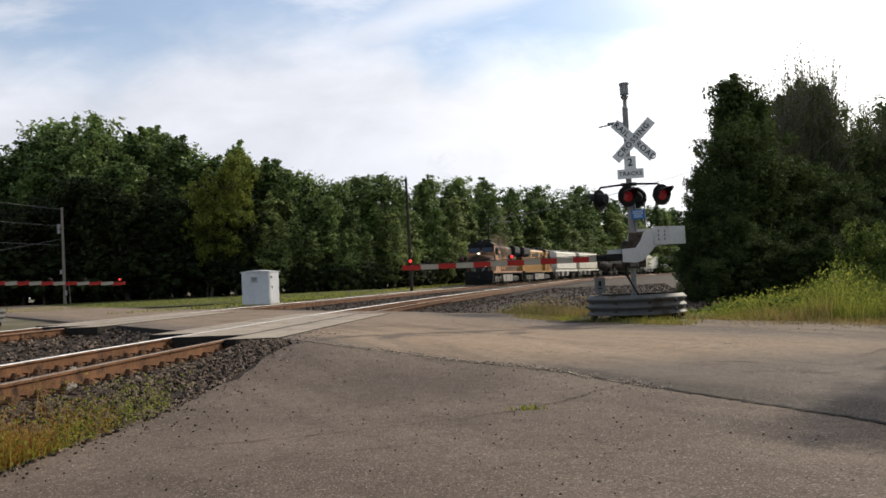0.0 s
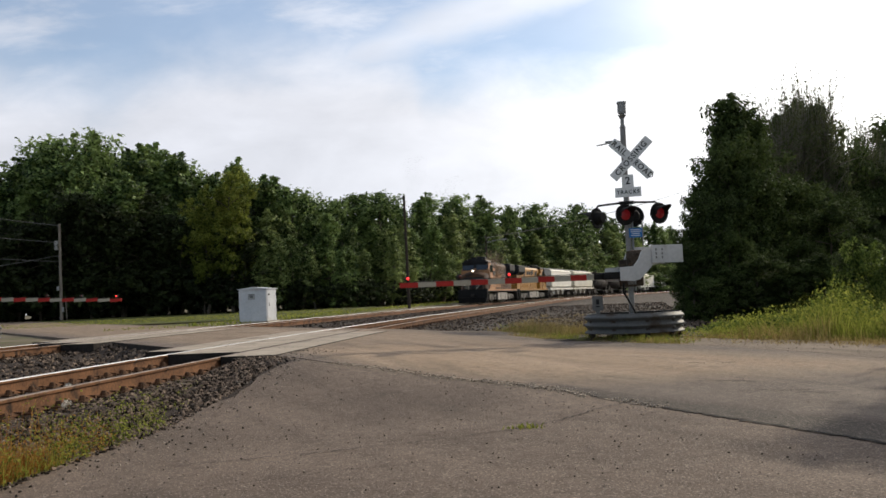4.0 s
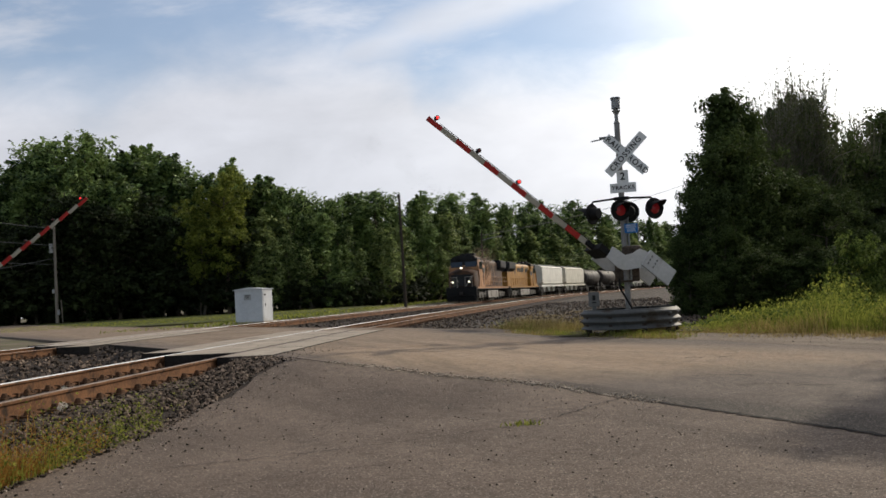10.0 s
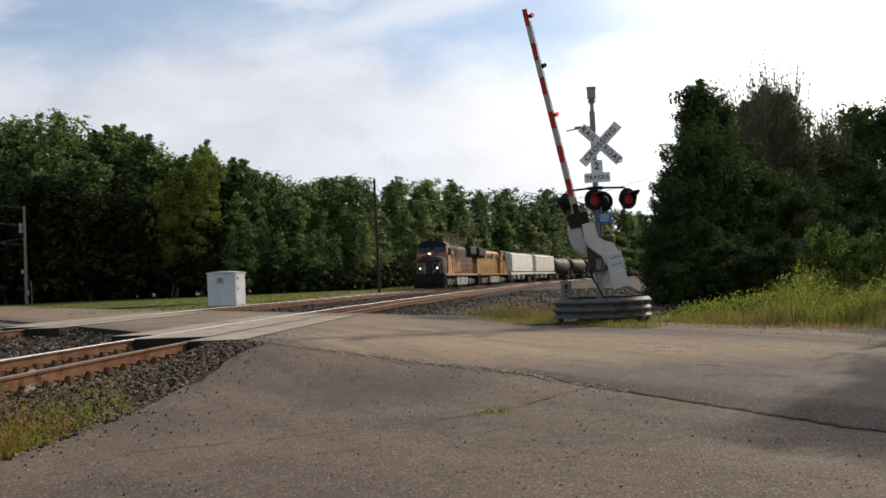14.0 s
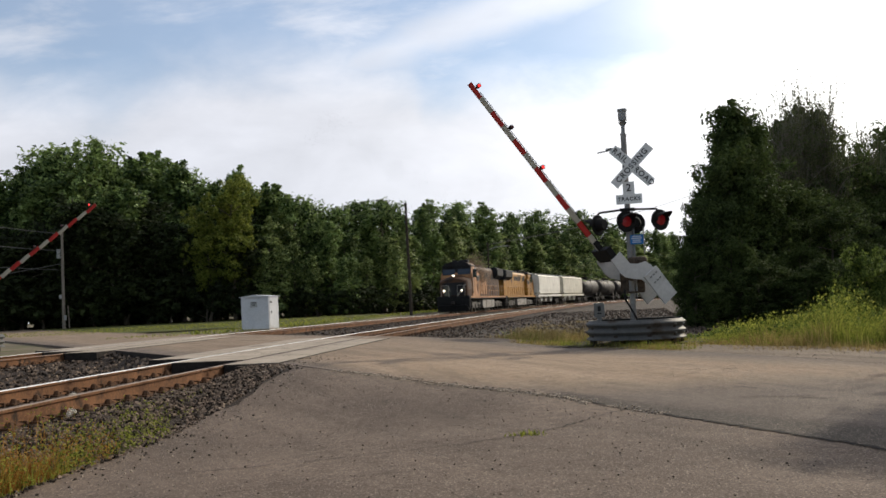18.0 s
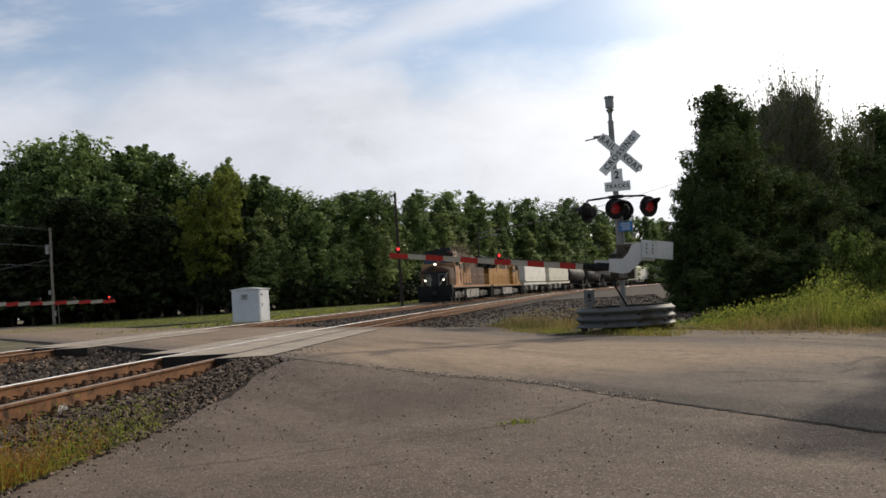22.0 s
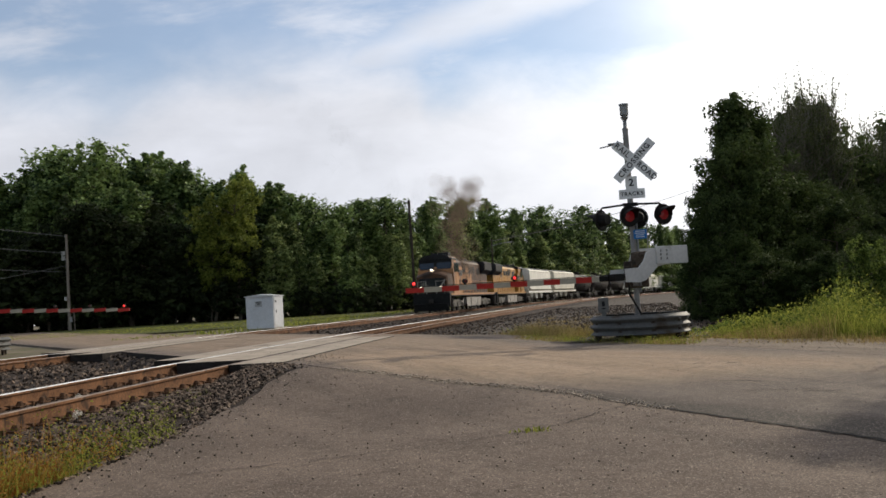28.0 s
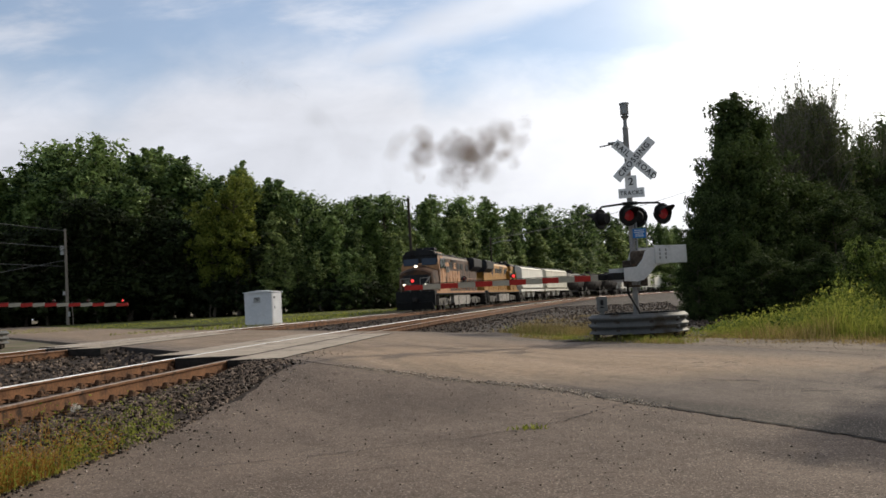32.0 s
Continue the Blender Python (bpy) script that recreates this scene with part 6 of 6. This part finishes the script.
    prism(bm, [(6.5, 1.49), (9.05, 1.49), (9.05, 3.45), (8.85, 4.25), (8.5, 4.5), (6.5, 4.5)], 2.98)
    for v in bm.verts:
        if v.co.z > 4.2:
            v.co.y *= 0.80
    cab = part("cab", bm, M[yellow], e)
    bm = B()
    prism(bm, [(-1.30, 4.30), (-1.12, 4.55), (-0.6, 4.70), (0.6, 4.70), (1.12, 4.55), (1.30, 4.30)], 2.75, pose(7.72, 0, 0, 0, 0, 90))
    part("cab_roof", bm, M["locogrey"], cab)
    for y in (-0.72, 0.72):
        bm = B()
        box(bm, (0, 0, 0), (0.05, 1.18, 0.72), bevel=0.02)
        w = part("windscreen", bm, M["glass"], cab, "dark windscreen")
        w.matrix_basis = pose(9.0, y, 3.86, 0, -12, 0)
    bm = B()
    box(bm, (9.0, 0, 3.92), (0.06, 2.75, 0.92))
    part("windscreen_frame", bm, M["locogrey"], cab).matrix_basis = pose(-0.04, 0, 0)
    for y in (-1.475, 1.475):
        for x, w in ((7.1, 0.72), (8.05, 0.78)):
            bm = B()
            box(bm, (x, y * (0.985 if abs(y) > 1 else 1), 3.62), (w, 0.05, 0.78), bevel=0.02)
            part("side_window", bm, M["glass"], cab, "dark cab side window")
    for y in (-0.95, 0.95):
        bm = B()
        box(bm, (8.98, y, 4.38), (0.1, 0.5, 0.16))
        part("number_board", bm, M["black"], cab)
    bm = B()
    box(bm, (7.2, 0.4, 4.82), (0.9, 0.9, 0.22), bevel=0.05)
    cyl(bm, (8.0, -0.5, 4.72), (8.0, -0.5, 4.95), 0.06, seg=8)
    for k in range(3):
        cyl(bm, (6.8, -0.55 + 0.14 * k, 4.84), (7.4, -0.55 + 0.14 * k, 4.84), 0.05, 0.09, 8)
    part("roof_gear", bm, M["locogrey"], cab)
    # pale bars along the cab roof edges, grab rails and doors on the cab sides
    for y in (-1.24, 1.24):
        bm = B()
        pipe(bm, [(6.5, y, 4.42), (8.5, y, 4.42), (8.95, y, 4.22)], 0.035, 6)
        part("roof_edge_bar", bm, M["truck"], cab, "pale bar along the cab roof edge")
    for y in (-1.52, 1.52):
        for x in (6.55, 9.0):
            bm = B()
            pipe(bm, [(x, y * 0.98, 1.7), (x, y, 1.8), (x, y, 3.1), (x, y * 0.98, 3.2)], 0.025, 6)
            part("grab_rail", bm, M["truck"], cab, "pale grab rail")
        bm = B()
        box(bm, (7.75, y * 0.985, 2.4), (0.62, 0.03, 1.7), bevel=0.01)
        part("cab_door", bm, M[yellow], cab)
    # hood
    bm = B()
    prism(bm, [(-0.95, 1.49), (0.95, 1.49), (0.95, 4.15), (0.72, 4.42), (-0.72, 4.42), (-0.95, 4.15)], 15.9, pose(-1.5, 0, 0, 0, 0, 90))
    # The lead unit's hood takes the same darker brown as its nose.
    hood = part("long_hood", bm, M["nose" if front_lit else yellow], e)
    bm = B()
    box(bm, (-1.4, 0, 4.44), (15.6, 1.55, 0.10), bevel=0.03)
    part("hood_roof", bm, M["locogrey"], hood)
    for y in (-0.962, 0.962):
        for k in range(12):
            bm = B()
            box(bm, (5.4 - 1.05 * k, y, 2.45), (0.94, 0.02, 1.5), bevel=0.006)
            part("hood_door", bm, M[yellow if k < 7 or not front_lit else "nose"], hood)
    for y in (-0.98, 0.98):
        for k in range(6):
            for x, z, w in ((4.6, 3.5, 1.6), (1.2, 3.6, 2.2), (-4.6, 3.3, 1.4)):
                bm = B()
                box(bm, (x, y, z + 0.1 * k), (w, 0.03, 0.05))
                part("louvre", bm, M["locogrey"], hood)
    bm = B()
    prism(bm, [(-0.95, 3.35), (-1.4, 3.7), (-1.4, 4.42), (-1.2, 4.52), (1.2, 4.52), (1.4, 4.42), (1.4, 3.7), (0.95, 3.35)], 4.2, pose(-8.0, 0, 0, 0, 0, 90))
    part("radiator", bm, M["locogrey"], hood)
    bm = B()
    for y in (-1.41, 1.41):
        box(bm, (-8.0, y, 4.08), (3.9, 0.03, 0.62))
    box(bm, (-8.0, 0, 4.54), (3.9, 2.2, 0.06))
    part("radiator_screen", bm, M["black"], hood)
    bm = B()
    box(bm, (2.4, 0, 4.56), (1.1, 0.7, 0.22), bevel=0.04)
    part("exhaust_stack", bm, M["black"], hood)
    bm = B()
    box(bm, (-0.4, 0.1, 4.55), (1.8, 1.1, 0.16), bevel=0.03)
    part("roof_hatch", bm, M["black"], hood)
    bm = B()
    box(bm, (5.7, 0, 2.6), (1.7, 2.75, 2.2), bevel=0.04)
    cabinet = part("equipment_cabinet", bm, M[yellow], e)
    for y in (-1.39, 1.39):
        for k in range(4):
            bm = B()
            box(bm, (5.1 + 0.36 * k, y, 3.2), (0.24, 0.03, 0.5))
            part("vent", bm, M["locogrey"] if k % 2 else M["truck"], cabinet)
    for y in (-0.975, 0.975):
        for k in range(5):
            bm = B()
            box(bm, (3.8 - 1.5 * k, y, 3.62), (1.1, 0.03, 0.5), bevel=0.006)
            part("hood_panel", bm, M[yellow] if (k + (0 if front_lit else 1)) % 2 == 0 and k < 3 else M["locogrey"], hood)
    rails_and_steps(e, 21.6, 1.42, yellow)
    for k in (-1, 1):
        bm = B()
        pipe(bm, [(10.9, 1.1 * k, 1.5), (10.9, 1.1 * k, 2.5), (10.9, 0.4 * k, 2.5), (10.9, 0.4 * k, 1.5)], 0.022, 6)
        part("end_rail", bm, M["truck"], e)
    bm = B()
    cyl(bm, (10.72, 1.15, 2.6), (10.9, 0.45, 1.6), 0.05, seg=6)
    part("stair_rail", bm, M["truck"], e)
    m = M["headlamp"] if front_lit else M["glass"]
    bm = B()
    for z in (3.06, 3.40):
        cyl(bm, (10.2, 0, z), (10.62, 0, z), 0.085, seg=14)
    part("headlight", bm, m, e, "lit twin headlight" if front_lit else "unlit headlight")
    for y in (-0.82, 0.82):
        bm = B()
        cyl(bm, (10.92, y, 2.02), (11.0, y, 2.02), 0.085, seg=14)
        part("ditch_light", bm, m, e, "lit ditch light" if front_lit else "unlit ditch light")
    return e


def hopper_car(label, paint, L=16.6):
    e = thing("hopper_car", Matrix(), label, "freight car", "cars of the train")
    # body of rounded section with sloped bay bottoms
    n, prof_ = 9, []
    for y, z in ((0.55, 1.3), (1.25, 1.5), (1.52, 1.75), (1.58, 2.4), (1.58, 3.6), (1.55, 4.16), (1.36, 4.34), (0.5, 4.5)):
        prof_.append((y, z))
    sec = [(-y, z) for y, z in prof_] + [(y, z) for y, z in prof_[::-1]]
    v, f, k = [], [], len(sec)
    xs = [-L / 2 + 0.9, -L / 2 + 1.4, -2, 0, 2, L / 2 - 1.4, L / 2 - 0.9]
    for i, x in enumerate(xs):
        end = i in (0, len(xs) - 1)
        for y, z in sec:
            v.append((x, y * (0.98 if end else 1.0), z if z > 2.2 or not end else 2.2 + (z - 2.2) * 0.35))
    for i in range(len(xs) - 1):
        for j in range(k):
            f.append((i * k + j, (i + 1) * k + j, (i + 1) * k + (j + 1) % k, i * k + (j + 1) % k))
    f += [tuple(range(k)), tuple(range((len(xs) - 1) * k, len(xs) * k))[::-1]]
    body = link("body", v, f, M[paint], e)
    bm = B()
    for y in (-1.5, 1.5):
        box(bm, (0, y, 1.42), (L, 0.1, 0.26), bevel=0.02)
    for x in (-L / 2 + 0.5, L / 2 - 0.5):
        box(bm, (x, 0, 1.32), (1.0, 2.9, 0.16), bevel=0.02)
    part("side_sill", bm, M[paint], e)
    for y in (-1.59, 1.59):
        for z in (1.82, 4.12):
            bm = B()
            box(bm, (0, y * (0.985 if z > 4 else 1), z), (L - 1.9, 0.07, 0.09), bevel=0.015)
            part("side_rail", bm, M[paint], e)
    for k in range(5):
        bm = B()
        box(bm, ((k - 2) * (L - 4) / 4, 0, 4.62), (1.5, 0.62, 0.12), bevel=0.03)
        part("hatch", bm, M["galv"], e)
    for x in (-3.6, 0, 3.6):
        bm = B()
        prism(bm, [(-1.6, 1.5), (-0.4, 0.55), (0.4, 0.55), (1.6, 1.5)], 1.7, Matrix.Translation((x, 0, 0)))
        part("bay", bm, M[paint], e)
    bm = B()
    box(bm, (0, 0, 4.58), (L - 2.2, 0.72, 0.10), bevel=0.02)
    for y in (-0.75, 0.75):
        box(bm, (0, y, 4.56), (L - 1.6, 0.3, 0.04))
    part("roof_walk", bm, M["galv"], e)
    for x in (-L / 2 + 0.55, L / 2 - 0.55):
        for y in (-1.3, 0.85):
            bm = B()
            cyl(bm, (x, y, 1.3), (x, y, 4.3), 0.025, seg=6)
            cyl(bm, (x, y + 0.45, 1.3), (x, y + 0.45, 4.3), 0.025, seg=6)
            for kk in range(8):
                cyl(bm, (x, y, 1.6 + 0.34 * kk), (x, y + 0.45, 1.6 + 0.34 * kk), 0.018, seg=6)
            part("ladder", bm, M[paint], e)
        bm = B()
        prism(bm, [(0, 1.4), (0.14, 1.4), (1.3 if x < 0 else -1.3, 2.6), (1.2 if x < 0 else -1.2, 2.7)] if x < 0 else [(0, 1.4), (-0.14, 1.4), (-1.3, 2.6), (-1.2, 2.7)], 1.6, Matrix.Translation((x, 0, 0)))
        part("slope_sheet", bm, M[paint], e)
    bm = B()
    for x in (-L / 2 - 0.25, L / 2 + 0.25):
        box(bm, (x, 0, 0.9), (0.9, 0.26, 0.26), bevel=0.04)
    box(bm, (0, 0, 1.1), (L, 0.3, 0.3))
    part("coupler", bm, M["under"], e)
    for x in (-L / 2 + 2.2, L / 2 - 2.2):
        truck(e, x, (-0.88, 0.88), 0.46, "under", 2.5)
    return e


def tank_car(label, L=14.0):
    e = thing("tank_car", Matrix(), label, "freight car", "cars of the train")
    r, zc = 1.45, 2.75
    rings = [(-L / 2 + 0.7, 0.05), (-L / 2 + 0.78, 0.75), (-L / 2 + 1.0, 1.2), (-L / 2 + 1.4, r), (L / 2 - 1.4, r), (L / 2 - 1.0, 1.2), (L / 2 - 0.78, 0.75), (L / 2 - 0.7, 0.05)]
    v, f, n = [], [], 28
    for x, q in rings:
        for j in range(n):
            a = 2 * math.pi * j / n
            v.append((x, q * math.cos(a), zc + q * math.sin(a)))
    for i in range(len(rings) - 1):
        for j in range(n):
            f.append((i * n + j, i * n + (j + 1) % n, (i + 1) * n + (j + 1) % n, (i + 1) * n + j))
    link("tank", v, f, M["tank"], e, smooth=True)
    for x in (-4.2, 0, 4.2):
        bm = B()
        t = bmesh.new()
        cyl(t, (x - 0.05, 0, zc), (x + 0.05, 0, zc), r + 0.02, seg=28)
        join(bm, t)
        part("band", bm, M["under"], e)
    bm = B()
    cyl(bm, (0, 0, zc + r - 0.05), (0, 0, zc + r + 0.42), 0.55, seg=16)
    part("dome", bm, M["tank"], e)
    bm = B()
    box(bm, (0, 0, zc + r + 0.1), (2.0, 2.2, 0.05))
    for x in (-1, 1):
        for y in (-1.1, 1.1):
            cyl(bm, (x, y, zc + r + 0.1), (x, y, zc + r + 0.75), 0.025, seg=6)
    for y in (-1.1, 1.1):
        cyl(bm, (-1, y, zc + r + 0.75), (1, y, zc + r + 0.75), 0.025, seg=6)
        cyl(bm, (-0.25, y * 1.3, 1.2), (-0.25, y, zc + r), 0.025, seg=6)
        cyl(bm, (0.25, y * 1.3, 1.2), (0.25, y, zc + r), 0.025, seg=6)
    part("platform", bm, M["under"], e)
    bm = B()
    box(bm, (0, 0, 1.1), (L + 0.6, 0.4, 0.3))
    for x in (-L / 2 + 0.5, L / 2 - 0.5):
        box(bm, (x, 0, 1.15), (1.0, 2.9, 0.2), bevel=0.02)
        box(bm, (x * 0.9, 0, 1.5), (0.9, 2.0, 0.6))
    part("underframe", bm, M["under"], e)
    for x in (-L / 2 + 1.9, L / 2 - 1.9):
        truck(e, x, (-0.88, 0.88), 0.46, "under", 2.5)
    return e


loco_a = locomotive("yellow and grey diesel locomotive with lit headlights leading the train", "yellow", True, 1)
loco_b = locomotive("bright yellow diesel locomotive coupled backwards behind the first", "yellow_new", False, -1)
cars = [(loco_a, 10.7, 1), (loco_b, 33.5, -1)]
h1 = hopper_car("cream covered hopper car behind the locomotives", "hopper_light", 17.4)
h2 = hopper_car("cream covered hopper car with rusty stains", "hopper", 17.4)
cars += [(h1, 54.0, 1), (h2, 72.0, 1)]
for k in range(3):
    cars.append((tank_car("dark grimy tank car of the train"), 88.6 + 15.0 * k, 1))
for k in range(4):
    cars.append((hopper_car("pale covered hopper car far back in the train", "hopper_light", 17.0), 134.8 + 17.6 * k, 1))

# ================= smoke =================


def smoke_piece(seed, r, n, fine=1.0):
    """A puff: a soft cluster of soot flecks, thick at its lobes."""
    rng = np.random.default_rng(seed)
    lobes = rng.normal(0, 0.7, (5, 3)) * r
    g = rng.normal(0, 1, (n, 3))
    q = np.linalg.norm(g, axis=1)[:, None]
    c = lobes[rng.integers(0, 5, n)] + g * np.tanh(q / 1.7) * 1.7 / q * 0.55 * r
    a, b = rng.normal(0, 1, (n, 3)), rng.normal(0, 1, (n, 3))
    k = rng.uniform(0.007, 0.017, (n, 1)) * fine
    v = np.stack([c + a * k, c + b * k, c - (a + b) * k * 0.6], 1).reshape(-1, 3)
    return v.tolist(), np.arange(3 * n).reshape(-1, 3).tolist()


smoke = []
SM = random.Random(12)
for k in range(30):
    r = SM.uniform(0.55, 0.95)
    v, f = smoke_piece(k, r * 1.1, int(12500 * r), 0.78)
    ob = link("smoke_puff", v, f, M["smoke"])
    tagged(ob, "brown-grey diesel smoke above the leading locomotive", "smoke", "smoke puffs", "stuff")
    smoke.append(ob)
wisps = []
for k in range(7):
    v, f = smoke_piece(60 + k, 1.6, 3600, 0.7)
    wisps.append(tagged(link("smoke_wisp", v, f, M["haze"]), "thin faint diesel haze drifting from the locomotive", "smoke", "smoke wisps", "stuff"))

# ================= motion =================


def train_s(t):
    return 95.8 - 0.5 * t - 0.0114 * t * t


def train_pose(s, way):
    x, y, th = track(s, GAP)
    rz = math.degrees(math.atan2(-math.cos(th), -math.sin(th))) + (0 if way > 0 else 180)
    return pose(float(x), float(y), 0, 0, 0, rz)


NEAR_GATE = [(0, -4.8), (6.3, -4.8), (6.7, -3.0), (7.0, 1.5), (7.5, 7.2), (8, 12.3), (8.5, 17.7), (9, 23.2), (9.5, 28.0), (10, 33.3), (10.5, 38.0), (11, 43.1), (11.5, 47.7), (12, 52.6), (12.5, 57.3), (13, 62.4), (13.5, 67.4),
             (14, 72.4), (14.5, 77.2), (14.9, 80.8), (15.2, 82.0), (15.5, 81.0), (16, 77.6), (16.5, 69.2), (17, 61.3), (17.5, 54.6), (18, 46.9), (18.5, 40.0), (19, 33.5), (19.5, 27.6), (20, 22.0), (20.5, 16.7), (21, 10.6), (21.5, 5.6),
             (22, 1.4), (22.5, -2.4), (23, -4.4), (23.4, -4.8), (32, -4.8)]
FAR_GATE = [(0, -6.5), (6.3, -6.5), (6.8, -3.5), (7.4, 4.5), (8, 11.2), (9, 22.3), (10, 32.5), (11, 42.2), (12, 51.7), (13, 61.3), (14, 70.5), (14.6, 75.0), (15, 75.6), (15.5, 71.0), (16, 63.5), (16.5, 55.3), (17, 48.0), (18, 32.5), (19, 20.1),
            (20, 9.8), (20.6, 4.0), (21.3, -1.0), (21.9, -5.2), (22.4, -6.5), (32, -6.5)]


def motions():
    times = [1.0 * k for k in range(33)]
    for ob, off, way in cars:
        walk(ob, [(t, train_pose(train_s(t) + off, way)) for t in times])
    halves = [0.5 * k for k in range(65)]
    for w, a, r, way in WHEELS:
        walk(w, [(t, pose(a, 0, r, 0, math.degrees(way * (train_s(0) - train_s(t)) / r), 0)) for t in halves])
    walk(near_gate, [(t, pose(4.489, 21.313, 1.58, 0, a + 4.8, 18.45)) for t, a in NEAR_GATE])
    walk(far_gate, [(t, pose(-16.585, 31.549, 1.775, 0, a + 6.5, 185.3)) for t, a in FAR_GATE])
    rng = random.Random(2)
    for k, e in enumerate(smoke):
        born = 26.5 + 3.0 * (k / len(smoke)) ** 1.3
        rows = []
        side_x, side_y = max(-1.15, min(1.2, rng.gauss(0.1, 0.8))), max(-1.2, min(1.2, rng.gauss(0, 0.8)))
        spread = rng.uniform(0.5, 1.0)
        spin = rng.uniform(-9, 9)
        for t in [0.0, 10.0, 20.0, 26.0] + [26.5 + 0.5 * j for j in range(12)]:
            x, y, th = track(train_s(min(t, born)) + 10.7 - 2.4, GAP)
            age = max(0.0, t - born)
            up = 6.4 * (1 - math.exp(-age * 1.5)) + 0.72 * age
            w = (0.2 + 0.98 * age) * spread
            rows.append((t, pose(float(x) + (side_x * w if age > 0 else 0) + 1.25 * (1 - math.exp(-age)), float(y) + (side_y * w if age > 0 else 0), 3.6 + up * (0.62 + 0.62 * spread) + (0.5 * side_x * side_y * min(1, age * 0.5) if age else 0), 0, 0, spin * age)))
        walk(e, rows)
    for k, e in enumerate(wisps):
        born = -7.0 + 5.0 * k
        rows = []
        for t in range(0, 33, 2):
            x, y, th = track(train_s(max(0.0, min(t, born))) + 8.3, GAP)
            age = max(0.0, t - born)
            rows.append((float(t), pose(float(x) - 0.75 * age, float(y) + 0.4 * age, 3.4 + 5.5 * (1 - math.exp(-age * 0.7)) + 0.55 * age, 0, 0, 4.0 * age)))
        walk(e, rows)


motions()
